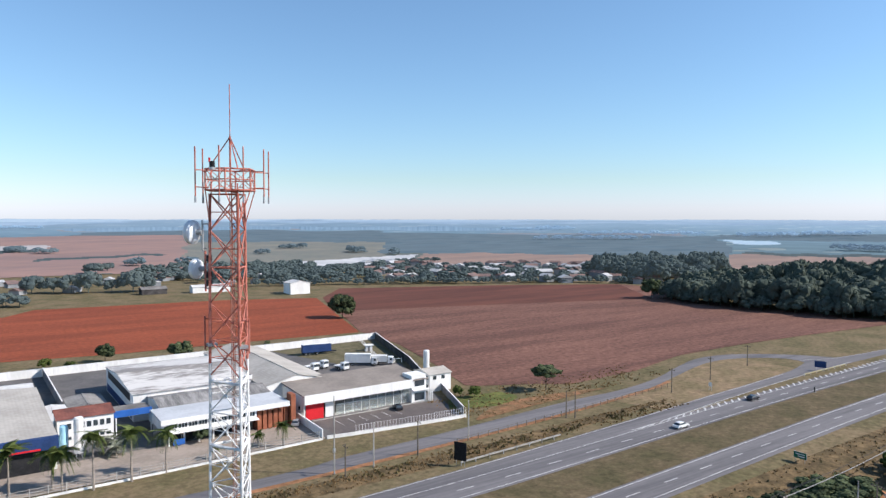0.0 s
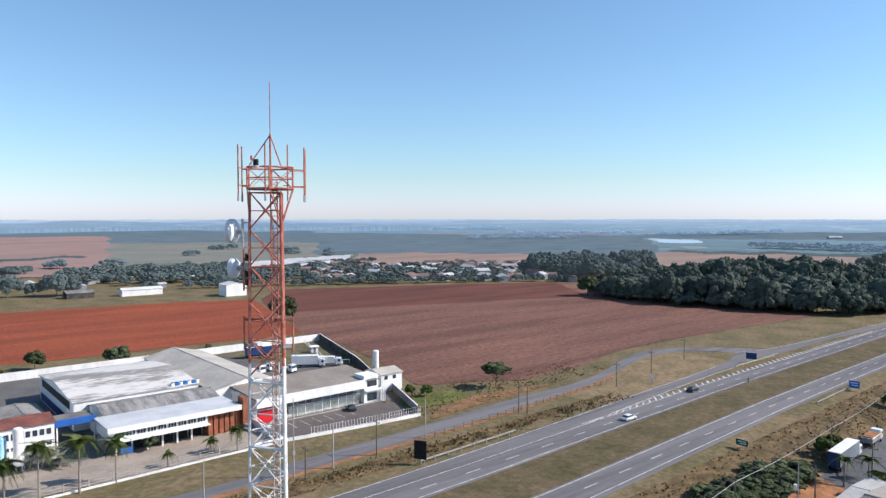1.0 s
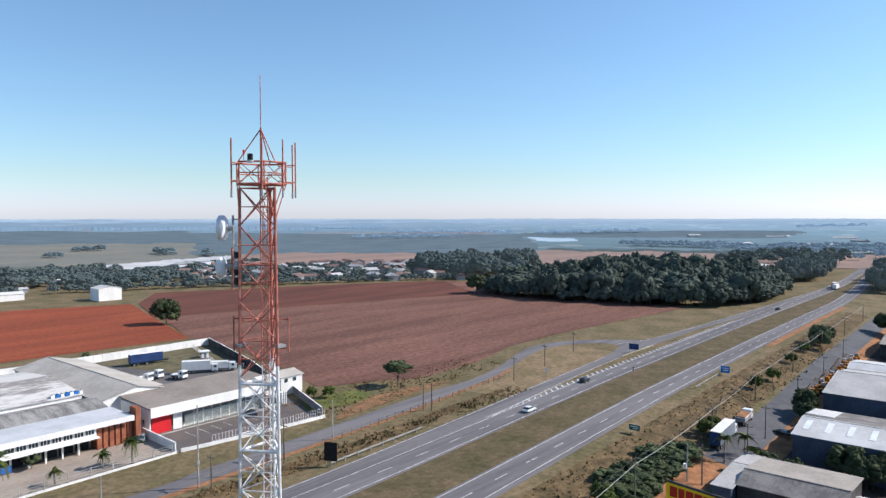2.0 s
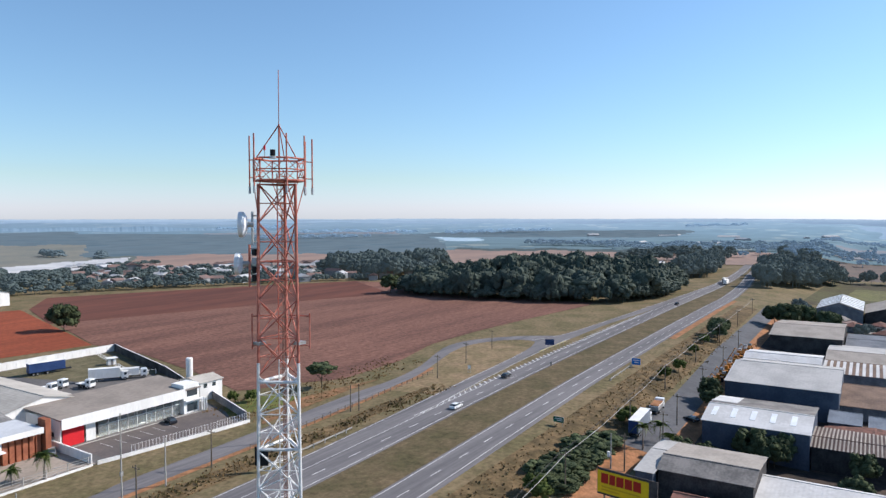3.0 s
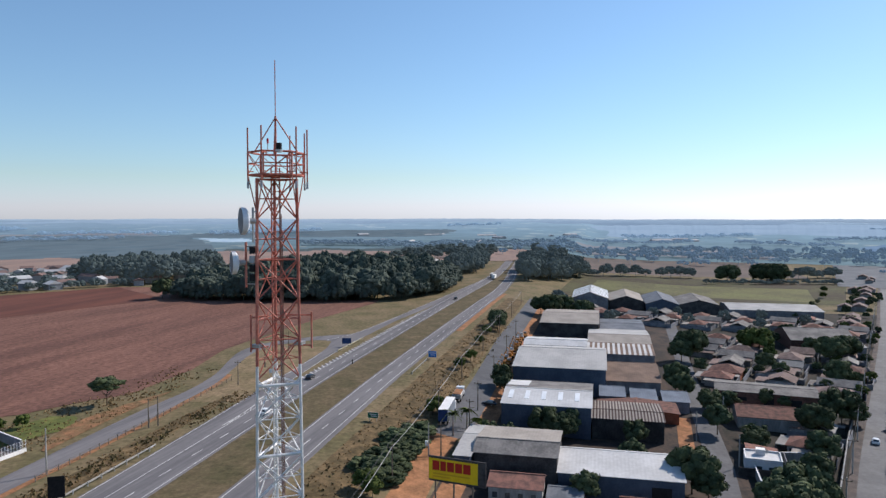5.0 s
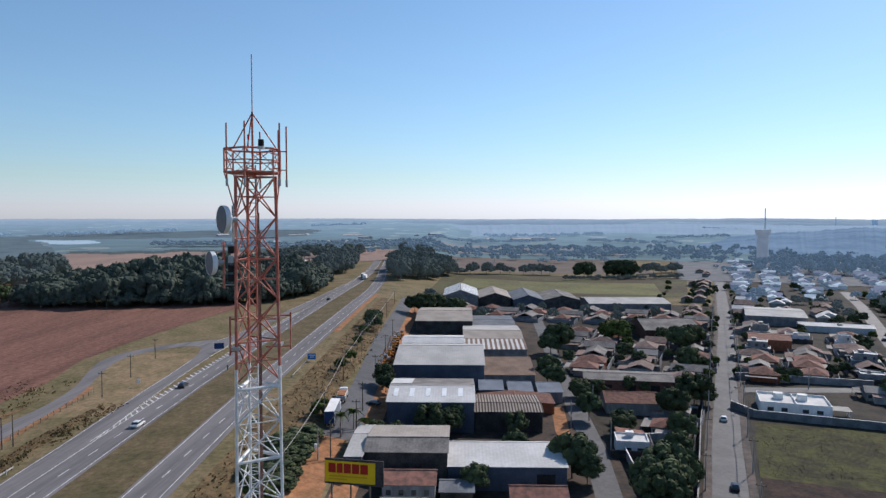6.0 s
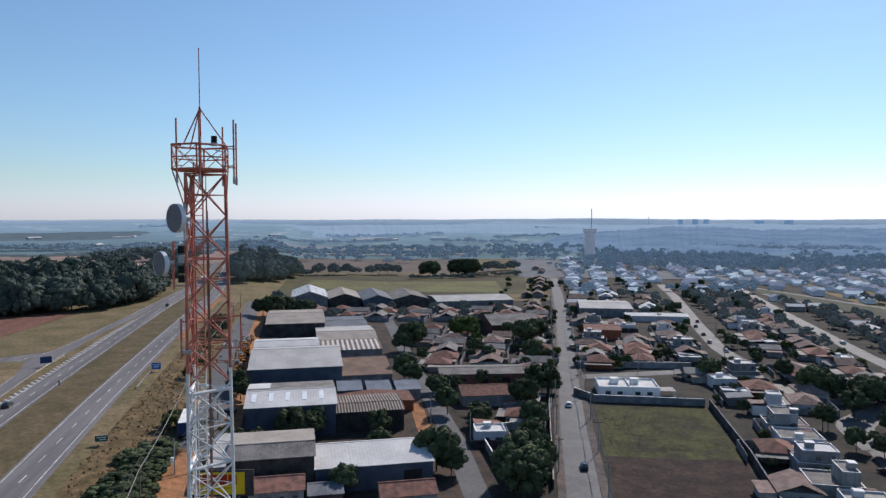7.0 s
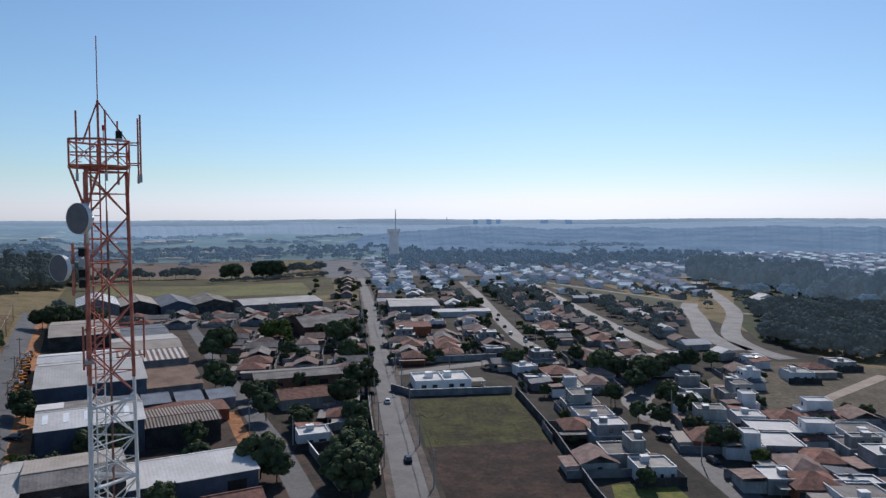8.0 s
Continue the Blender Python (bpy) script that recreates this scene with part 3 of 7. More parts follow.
# ladder, cable run up the middle
lx, ly = 0.30 * math.cos(LEG_TURNS[0]), 0.30 * math.sin(LEG_TURNS[0])
ladder = part("ladder", bars(((lx - 0.1, ly + 0.17, 44.3), (lx - 0.1, ly + 0.17, 53.6)), ((lx + 0.1, ly - 0.17, 44.3), (lx + 0.1, ly - 0.17, 53.6)), r=0.034), TOWER_RED, tower)
part("rail", bars(((lx - 0.1, ly + 0.17, TB), (lx - 0.1, ly + 0.17, 44.296)), ((lx + 0.1, ly - 0.17, TB), (lx + 0.1, ly - 0.17, 44.296)), r=0.034), TOWER_WHITE, ladder)
rungs = [mesh_of("rung", bars(((-0.1, 0.17, 0), (0.1, -0.17, 0)), r=0.018, sides=5), m) for m in (TOWER_RED, TOWER_WHITE)]
z = 24.0
while z < 53.5:
    r = part("rung", rungs[z < 44.3], None, ladder)
    r.location = (lx, ly, z)
    z += 0.32
BROWNCABLE = mat("weathered_cable", (0.30, 0.16, 0.12), (0.19, 0.10, 0.08), 0.8, 0.7)
for k in range(4):
    a = 0.06 * k
    part("feeder_cable", bars(((-0.12 + a, -0.22 - 0.02 * k, TB), (-0.12 + a, -0.22 - 0.02 * k, 53.0 - 0.8 * k)), r=0.018, sides=5), BROWNCABLE, tower, "brown weathered feeder cable")

# head frame: deck, two rails, panels of lattice
HEX = [(1.28 * math.cos(radians(a)), 1.28 * math.sin(radians(a))) for a in (0.7, 60.7, 120.7, 180.7, 240.7, 300.7)]
bm = bmesh.new()
prism(bm, HEX, 53.20, 53.25)
part("platform", bm, TOWER_RED, tower, "red steel grating platform")
for zr, rr in ((53.22, 0.05), (53.75, 0.03), (54.28, 0.045)):
    for i in range(6):
        a, b = HEX[i], HEX[(i + 1) % 6]
        part("rail", bars(((a[0], a[1], zr), (b[0], b[1], zr)), r=rr), TOWER_RED, tower)
for i in range(6):
    a, b = HEX[i], HEX[(i + 1) % 6]
    part("rail_post", bars(((a[0], a[1], 53.2), (a[0], a[1], 54.3)), r=0.04), TOWER_RED, tower)
    part("brace", bars(((a[0], a[1], 53.24), (b[0], b[1], 54.26)), ((b[0], b[1], 53.24), (a[0], a[1], 54.26)), r=0.018), TOWER_RED, tower)
    k = (i // 2) % 3
    part("stay", bars(((a[0], a[1], 53.2), leg_at(min(range(3), key=lambda q: (leg_at(q, 51.6).xy - Vector(a)).length), 51.4)), r=0.028), TOWER_RED, tower)
# pole antennas on outrigger arms
for px, py in ((-1.16, 0.82), (-1.82, -0.20), (2.14, 0.28), (1.48, -0.80), (-1.04, -1.52), (0.16, -1.52)):
    q = 1.15 / math.hypot(px, py)
    pole = part("antenna_pole", bars(((px, py, 52.6), (px, py, 55.35)), r=0.038, sides=8), TOWER_RED, tower, "slim upright pole antenna")
    for zr in (53.35, 54.2):
        part("arm", bars(((px * q, py * q, zr), (px, py, zr)), r=0.026), TOWER_RED, pole)
    part("sleeve", bars(((px, py, 52.57), (px, py, 52.9)), r=0.055, sides=8), RADOME, pole)
# spire and its stays
spire = part("spire", bars(((0, 0, 53.2), (0, 0, 56.0)), r=0.05), TOWER_RED, tower)
part("lightning_rod", bars(((0, 0, 56.0), (0, 0, 58.62)), r=0.022), TOWER_RED, spire)
for k in range(3):
    a = LEG_TURNS[k]
    part("stay", bars(((1.15 * math.cos(a), 1.15 * math.sin(a), 54.25), (0, 0, 55.95)), r=0.03), TOWER_RED, tower)
lampo = part("warning_lamp", bars(((-1.13, -0.72, 54.3), (-1.13, -0.72, 54.62)), r=0.13, sides=10), BLACK, tower, "dark obstruction lamp on the platform rail")
beacon = part("beacon", bars(((-1.1, -0.15, 54.62), (-1.1, -0.15, 54.84)), r=0.05, sides=8), RED, tower, "small red obstruction light on a rod")
part("rod", bars(((-1.1, -0.15, 54.25), (-1.1, -0.15, 54.62)), r=0.02), STEEL, beacon)
part("lamp_base", bars(((-1.13, -0.72, 54.2), (-1.13, -0.72, 54.32)), r=0.16, sides=10), STEEL, lampo)


# dishes
def lathe(bm, profile, sides=28):
    rings = []
    for x, r in profile:
        rings.append([bm.verts.new((x, r * math.cos(2 * math.pi * i / sides), r * math.sin(2 * math.pi * i / sides))) for i in range(sides)] if r > 1e-4 else [bm.verts.new((x, 0, 0))])
    for a, b in zip(rings, rings[1:]):
        for i in range(sides):
            j = (i + 1) % sides
            f = [a[i % len(a)], a[j % len(a)], b[j % len(b)], b[i % len(b)]]
            f = list(dict.fromkeys(f))
            if len(f) > 2:
                bm.faces.new(f)


def dish(x, y, z, axis, r, front):
    m = pose(x, y, z, 0, 0, axis)
    bm = bmesh.new()
    lathe(bm, [(0.0, r), (0.02, r * 1.02), (-0.30 * r, r * 1.02), (-0.36 * r, r * 0.97), (-0.52 * r, r * 0.72), (-0.62 * r, r * 0.35), (-0.64 * r, 0.0)])
    shell = part("dish", bm, DISH, tower, "round microwave dish with a drum shroud")
    shell.matrix_local = m
    bm = bmesh.new()
    lathe(bm, [(0.03, 0.0), (0.025, r * 0.6), (0.012, r * 0.99), (0.0, r)])
    part("radome", bm, front, shell, "flat radome cover, grey darkened by its backlit shade")
    bm = bmesh.new()
    lathe(bm, [(-0.64 * r, 0.001), (-0.64 * r, 0.14), (-0.64 * r - 0.28, 0.12), (-0.64 * r - 0.28, 0.001)], 12)
    part("feed_box", bm, STEEL, shell)
    return shell


# both fronts take the grey darkened for their shaded side
dish(-1.80, 0.85, 51.08, 130, 0.60, SHADED_RADOME)
dish(-1.42, 1.55, 49.15, 128, 0.52, SHADED_RADOME)
for mx, my, z0, z1, m in ((-1.30, 0.52, 50.1, 51.7, STEEL), (-1.02, 1.05, 48.0, 50.1, TOWER_RED)):
    mast = part("dish_mount", bars(((mx, my, z0), (mx, my, z1)), r=0.055, sides=8), m, tower)
    for q in (z0 + 0.15, z1 - 0.2):
        part("arm", bars(((mx, my, q), leg_at(1, q)), r=0.032), STEEL, mast)
    part("arm", bars(((mx, my, (z0 + z1) / 2 + 0.15), (mx - 0.3, my + 0.2, (z0 + z1) / 2 + 0.15)), r=0.06), STEEL, mast)
for q in range(4):
    part("radio_unit", boxes((-1.05, -0.80, 0.62, 0.86, 48.3 + 0.42 * q, 48.62 + 0.42 * q)), [BLACK, BLACK, RADOME, BLACK][q], tower, "small equipment box beside the dish")
# side brackets half-way down the red band
for a, far in ((147, 1.40), (-78, 1.63)):
    c, s = math.cos(radians(a)), math.sin(radians(a))
    br = part("side_bracket", bars(((far * c, far * s, 45.0), (far * c, far * s, 46.75)), r=0.042), TOWER_RED, tower, "faded red upright bar of the side bracket")
    for q in (45.15, 46.6):
        part("arm", bars(((0.5 * c, 0.5 * s, q), (far * c, far * s, q)), r=0.036), TOWER_RED, br)
    part("equipment_tray", boxes((1.05 * c - 0.24, 1.05 * c + 0.24, 1.05 * s - 0.2, 1.05 * s + 0.2, 45.19, 45.33)), STEEL, br)
# white collars at the band joint
for zz in (43.35, 40.0):
    bm = bmesh.new()
    for k in range(3):
        p, q = leg_at(k, zz), leg_at((k + 1) % 3, zz)
        bar(bm, p, q, 0.085, 6)
    part("collar", bm, TOWER_WHITE, tower)
single("foundation", boxes((TX - 2.6, TX + 2.6, TY - 2.6, TY + 2.6, TB - 0.5, TB + 0.35)), CONCRETE, "concrete foundation block under the mast", "foundation")

# ---- halls and sheds ----


def hall(name, x0, x1, y0, y1, eave, ridge, axis, wall, roof, label, category="warehouse", openings=(), over=0.35, at=0.5, kind="", group="", sheets=0, alt=None, base=None, roof2=None, turn=0.0):
    """A shed with thick walls and two roof slopes; axis: the way of its ridge; at: where the ridge lies across; openings: (side, from, to, z0, z1, material)."""
    cx, cy = (x0 + x1) / 2, (y0 + y1) / 2
    gz = min(land(x, y) for x in (x0, x1) for y in (y0, y1)) - 0.1 if base is None else base
    top = max(land(x, y) for x in (x0, x1) for y in (y0, y1)) if base is None else base
    ob = thing(name, cx, cy, label, category, turn, z=gz, group=group)
    hx, hy, e, r = (x1 - x0) / 2, (y1 - y0) / 2, eave + top - gz, ridge + top - gz
    t = 0.25
    along_x = axis == "x"
    m = (y0 - cy + 2 * hy * at) if along_x else (x0 - cx + 2 * hx * at)

    def gable(side):
        bm = bmesh.new()
        if along_x:
            xa, xb = (-hx, -hx + t) if side < 0 else (hx - t, hx)
            ring = [(-hy, 0), (hy, 0), (hy, e), (m, r - 0.02), (-hy, e)]
            a, b = [bm.verts.new((xa, y, z)) for y, z in ring], [bm.verts.new((xb, y, z)) for y, z in ring]
        else:
            ya, yb = (-hy, -hy + t) if side < 0 else (hy - t, hy)
            ring = [(-hx, 0), (hx, 0), (hx, e), (m, r - 0.02), (-hx, e)]
            a, b = [bm.verts.new((x, ya, z)) for x, z in ring], [bm.verts.new((x, yb, z)) for x, z in ring]
        bm.faces.new(a)
        bm.faces.new(b[::-1])
        for i in range(5):
            bm.faces.new((a[i], b[i], b[(i + 1) % 5], a[(i + 1) % 5]))
        bmesh.ops.recalc_face_normals(bm, faces=bm.faces[:])
        return part("wall", bm, wall, ob)

    gable(-1), gable(1)
    if along_x:
        part("wall", boxes((-hx + t, hx - t, -hy, -hy + t, 0, e)), wall, ob)
        part("wall", boxes((-hx + t, hx - t, hy - t, hy, 0, e)), wall, ob)
    else:
        part("wall", boxes((-hx, -hx + t, -hy + t, hy - t, 0, e)), wall, ob)
        part("wall", boxes((hx - t, hx, -hy + t, hy - t, 0, e)), wall, ob)
    for side in (-1, 1):
        far = (hy if along_x else hx) + over
        run = abs(side * far - m)
        ze = r - (r - e) * run / max(0.1, run - over)
        n = max(1, sheets)
        length = (hx if along_x else hy) + over
        mine = roof2 if (roof2 and side > 0) else roof
        rs = None if n == 1 else part("roof_slope", boxes((-0.1, 0.1, -0.1, 0.1, r - 0.3, r - 0.1)), roof, ob)
        for i in range(n):
            a, b = -length + 2 * length * i / n, -length + 2 * length * (i + 1) / n - (0.04 if n > 1 else 0)
            if along_x:
                c = [(a, side * far, ze), (b, side * far, ze), (b, m, r), (a, m, r)]
            else:
                c = [(side * far, a, ze), (side * far, b, ze), (m, b, r), (m, a, r)]
            lift = 0.12 + (0.03 if i % 2 else 0)
            c = [(p[0], p[1], p[2] + lift) for p in c]
            bm = bmesh.new()
            slab(bm, c, 0.11)
            bmesh.ops.recalc_face_normals(bm, faces=bm.faces[:])
            part("roof_slope" if n == 1 else "roof_sheet", bm, alt if (alt and i % 2 and mine is roof) else mine, ob if n == 1 else rs)
    bm = bmesh.new()
    if along_x:
        box(bm, -hx - over, hx + over, m - 0.22, m + 0.22, r + 0.08, r + 0.2)
    else:
        box(bm, m - 0.22, m + 0.22, -hy - over, hy + over, r + 0.08, r + 0.2)
    part("ridge_cap", bm, roof, ob)
    for side, a, b, z0, z1, mm in openings:
        d = 0.06
        z0, z1 = z0 + top - gz, z1 + top - gz
        q = {"s": (a - cx, b - cx, -hy - d, -hy + 0.1, z0, z1), "n": (a - cx, b - cx, hy - 0.1, hy + d, z0, z1),
             "w": (-hx - d, -hx + 0.1, a - cy, b - cy, z0, z1), "e": (hx - 0.1, hx + d, a - cy, b - cy, z0, z1)}[side]
        part("door" if z0 - (top - gz) < 0.3 else "window", boxes(q), mm, ob)
    return ob


def wall_line(name, pts, high, material, label, thick=0.25, cap=WHITE, z=None, panel=0.0):
    """A boundary wall along points that steps with the land, with a coping."""
    ob = thing(name, pts[0][0], pts[0][1], label, "wall", z=0)
    ob.matrix_world = Matrix.Identity(4)
    for (ax, ay), (bx, by) in zip(pts, pts[1:]):
        n = max(1, int(math.hypot(bx - ax, by - ay) / (panel or 6.0)))
        for i in range(n):
            pa, pb = (ax + (bx - ax) * i / n, ay + (by - ay) * i / n), (ax + (bx - ax) * (i + 1) / n, ay + (by - ay) * (i + 1) / n)
            g0, g1 = min(land(*pa), land(*pb)), max(land(*pa), land(*pb))
            w = Vector((pb[0] - pa[0], pb[1] - pa[1])).normalized()
            s = Vector((-w.y, w.x)) * thick / 2
            bm = bmesh.new()
            prism(bm, [(pa[0] - s.x, pa[1] - s.y), (pb[0] - s.x, pb[1] - s.y), (pb[0] + s.x, pb[1] + s.y), (pa[0] + s.x, pa[1] + s.y)], g0 - 0.1, g1 + high)
            part("panel", bm, material, ob)
            if panel:
                bm = bmesh.new()
                prism(bm, [(pa[0] - w.x * 0.14 - s.x * 1.5, pa[1] - w.y * 0.14 - s.y * 1.5), (pa[0] + w.x * 0.14 - s.x * 1.5, pa[1] + w.y * 0.14 - s.y * 1.5), (pa[0] + w.x * 0.14 + s.x * 1.5, pa[1] + w.y * 0.14 + s.y * 1.5), (pa[0] - w.x * 0.14 + s.x * 1.5, pa[1] - w.y * 0.14 + s.y * 1.5)], g0 - 0.1, g1 + high + 0.12)
                part("pier", bm, material, ob)
            s *= 1.3
            bm = bmesh.new()
            prism(bm, [(pa[0] - s.x, pa[1] - s.y), (pb[0] - s.x, pb[1] - s.y), (pb[0] + s.x, pb[1] + s.y), (pa[0] + s.x, pa[1] + s.y)], g1 + high + 0.004, g1 + high + 0.08)
            part("coping", bm, cap, ob)
    return ob


# ---- the white dealership compound ----
ground_piece("yard", [(-60, 147), (68, 147), (106, 143.5)], [(-60, 256), (60, 256), (142, 256)], 0.05, YARD, "dark paved yard of the compound", "yard", 30, 6)
ground_piece("driveway", [(-60, 146.5), (69, 146.5)], [(-60, 162), (69, 163)], 0.09, DRIVE, "dusty light paved drive behind the fence", "drive", 20, 2)
ground_piece("forecourt", [(72, 147.5), (105, 144)], [(72, 162), (110, 160)], 0.10, mat("forecourt_asphalt", (0.15, 0.125, 0.115), (0.11, 0.095, 0.09), 6, 0.85), "dark asphalt forecourt with parking bays", "forecourt", 12, 2)
ground_piece("yard_ramp", [(97, 255), (141, 255)], [(108, 220), (129, 208)], 0.09, mat("yard_lawn", (0.16, 0.135, 0.08), (0.10, 0.09, 0.05), 6, 0.95, 0.05, grit=0.3), "worn grass plot in the yard's corner", "lawn", 8, 2)

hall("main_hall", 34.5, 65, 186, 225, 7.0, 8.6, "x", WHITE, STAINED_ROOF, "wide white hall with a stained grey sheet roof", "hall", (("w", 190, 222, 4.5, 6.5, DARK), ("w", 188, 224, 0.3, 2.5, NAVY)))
hall("middle_hall", 65.5, 84, 177, 233, 6.6, 8.8, "y", WHITE, PALE_BEIGE, "long white hall with a beige sheet roof", "hall")
hall("front_hall", 38, 65, 171.5, 185.6, 6.0, 7.2, "x", WHITE, STREAKY_ROOF, "low hall with a dark streaked sheet roof", "hall")
hall("left_hall", -40, 15, 160, 211, 6.4, 8.2, "y", WHITE, PALE_BEIGE, "large hall with a pale grey roof", "hall", at=0.35)
lf = thing("fascia", -10, 159, "blue sign band with a red stripe on the hall front", "sign band", z=4.0)
part("panel", boxes((-30, 25.2, -0.6, 0.55, 0.8, 3.3)), NAVY, lf)
part("stripe", boxes((12, 22, -0.68, -0.61, 0.9, 1.25)), RED, lf)
# solid black sheet standing in for the shaded opening below the band
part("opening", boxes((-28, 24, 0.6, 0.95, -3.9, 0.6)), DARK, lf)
for i in range(4):
    part("letter_block", boxes((9.2 + 1.5 * i, 10.2 + 1.5 * i, -0.68, -0.61, 1.7, 2.6)), WHITE, lf)

# office front: two storeys, window bands, brick piers
office = thing("office_block", 36, 161, "white two-storey office with dark window bands", "office", z=0)
part("wall", boxes((0, 21.5, 0, 10.2, 3.2, 6.0)), WHITE, office)
# recessed ground floor in the darker off-white
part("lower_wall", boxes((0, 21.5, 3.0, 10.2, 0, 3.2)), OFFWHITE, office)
part("roof", boxes((-0.6, 29.5, -0.8, 10.4, 6.0, 6.45)), mat("office_roof", (0.55, 0.56, 0.57), (0.45, 0.46, 0.47), 5, 0.6), office)
part("fascia", boxes((-0.62, 29.6, -0.95, -0.8, 5.3, 6.5)), WHITE, office)
for i in range(9):
    w = part("window", boxes((1.0 + 2.25 * i, 2.95 + 2.25 * i, -0.05, 0.2, 4.05, 5.15)), GLASS, office)
    for q in range(3):
        part("mullion", boxes((1.0 + 2.25 * i + 0.62 * q + 0.05, 1.0 + 2.25 * i + 0.62 * q + 0.14, -0.09, -0.04, 4.05, 5.15)), WHITE, w)
for i in range(6):
    # the bays' inner shade, put in as solid black panels
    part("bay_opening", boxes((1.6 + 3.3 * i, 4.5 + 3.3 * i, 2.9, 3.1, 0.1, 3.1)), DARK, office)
    part("column", boxes((1.1 + 3.3 * i, 1.45 + 3.3 * i, 0.1, 0.45, 0, 3.2)), WHITE, office)
for i in range(6):
    part("brick_pier", boxes((21.9 + 1.35 * i, 22.9 + 1.35 * i, 0.5, 1.4, 0, 5.3)), BRICK, office, "orange brick pier")
part("backing_wall", boxes((21.5, 30, 1.5, 10.2, 0, 6.0)), mat("dark_brick", (0.16, 0.065, 0.045), (0.10, 0.045, 0.032), 2, 0.9), office)
part("arch_sign", boxes((2.0, 4.6, -0.4, -0.2, 0.3, 1.6)), BLUE, office, "blue painted wave on the wall")

# white two-storey block with rusty roof, canopy, tanks
hall("admin_block", 16.5, 28, 174, 181.5, 6.4, 7.2, "x", WHITE, RUSTY, "white two-storey block with a rusty red roof", "building",
     [("s", 17.0 + 1.35 * i, 17.9 + 1.35 * i, z, z + h, GLASS) for i in range(8) for z, h in ((1.6, 0.7), (4.0, 1.3))], at=0.8)
can = thing("canopy", 28.3, 175, "blue canopy spanning the passage between two buildings", "canopy", z=0)
part("beam", boxes((0, 8.4, 0, 0.5, 4.7, 6.2)), BLUE, can)
part("deck", boxes((0, 8.4, 0.5, 7, 5.6, 5.8)), FIBRE, can)
for q in (0.3, 8.0):
    part("post", boxes((q, q + 0.25, 0.1, 0.35, 0, 4.7)), WHITE, can)


def tank(x, y, r, high, material, label, legs=True, group=""):
    ob = thing("storage_tank", x, y, label, "tank", group=group)
    bm = bmesh.new()
    prof = [(1.2 if legs else 0.0, 0.02), (1.2 if legs else 0.0, r), (high - r * 0.35, r), (high - r * 0.1, r * 0.75), (high, 0.02)]
    rings = [[bm.verts.new((q * math.cos(2 * math.pi * i / 20), q * math.sin(2 * math.pi * i / 20), z)) for i in range(20)] for z, q in prof]
    for a, b in zip(rings, rings[1:]):
        for i in range(20):
            bm.faces.new((a[i], a[(i + 1) % 20], b[(i + 1) % 20], b[i]))
    part("shell", bm, material, ob)
    for i in range(4 if legs else 0):
        a = math.pi / 4 + math.pi / 2 * i
        part("leg", bars(((r * 0.85 * math.cos(a), r * 0.85 * math.sin(a), 0), (r * 0.85 * math.cos(a), r * 0.85 * math.sin(a), 1.4)), r=0.09), STEEL, ob)
    part("pipe", bars(((r + 0.08, 0, 0.1), (r + 0.08, 0, high * 0.9)), r=0.05), STEEL, ob)
    return ob


tank(19.6, 164.8, 0.95, 9.0, WHITE, "tall white gas tank standing on legs")
tank(16.9, 166.3, 0.8, 7.2, mat("pale_blue_paint", (0.36, 0.62, 0.74), (0.30, 0.54, 0.66), 2, 0.5), "tall pale blue tank")
tank(15.5, 167.5, 0.8, 5.0, mat("pale_blue_paint_worn", (0.42, 0.62, 0.70), (0.34, 0.52, 0.60), 2, 0.5), "shorter pale blue tank")
tank(124.5, 188.0, 1.0, 8.4, WHITE, "white cylindrical water tower tank", False)

# showroom
show = thing("showroom", 70.4, 162.6, "white car showroom with a glazed front and a red panel", "showroom", z=0)
part("wall", boxes((0, 0.3, 0, 16.5, 0, 6.2)), WHITE, show)
part("wall", boxes((0.3, 36.4, 16.2, 16.5, 0, 6.2)), WHITE, show)
part("wall", boxes((36.1, 36.4, 0, 16.2, 0, 6.2)), WHITE, show)
part("floor", boxes((0.3, 36.1, 0.3, 16.2, 0.02, 0.16)), CONCRETE, show)
bm = bmesh.new()
slab(bm, [(-0.4, -1.2, 6.5), (37.0, -1.2, 6.5), (37.0, 16.7, 7.3), (-0.4, 16.7, 7.3)], 0.3)
part("roof", bm, BROWN_ROOF, show)
part("fascia", boxes((-0.45, 31.8, -1.55, -1.2, 4.4, 6.75)), WHITE, show, "deep white fascia")
part("red_panel", boxes((0.5, 5.4, -0.15, 0.05, 0.0, 4.4)), RED, show, "glossy red entrance panel")
part("door", boxes((5.9, 8.2, -0.1, 0.05, 0.0, 4.2)), WHITE, show)
for i in range(9):
    x = 9.0 + 2.5 * i
    part("pane", boxes((x, x + 2.4, 0.05, 0.10, 0.2, 4.3)), SHOWGLASS, show).visible_shadow = False
    part("mullion", boxes((x + 2.4, x + 2.52, -0.02, 0.16, 0.1, 4.35)), WHITE, show)
part("transom", boxes((9.0, 31.5, -0.02, 0.14, 2.75, 2.9)), WHITE, show)
part("corner_block", boxes((31.8, 36.6, -0.9, 4.0, 0, 7.6)), WHITE, show)
for z in (0.2, 4.2):
    part("corner_window", boxes((32.8, 36.0, -0.98, -0.86, z + 0.3, z + 2.4)), GLASS, show)
part("balcony", boxes((31.9, 37.2, -1.8, -0.92, 3.3, 3.6)), WHITE, show)
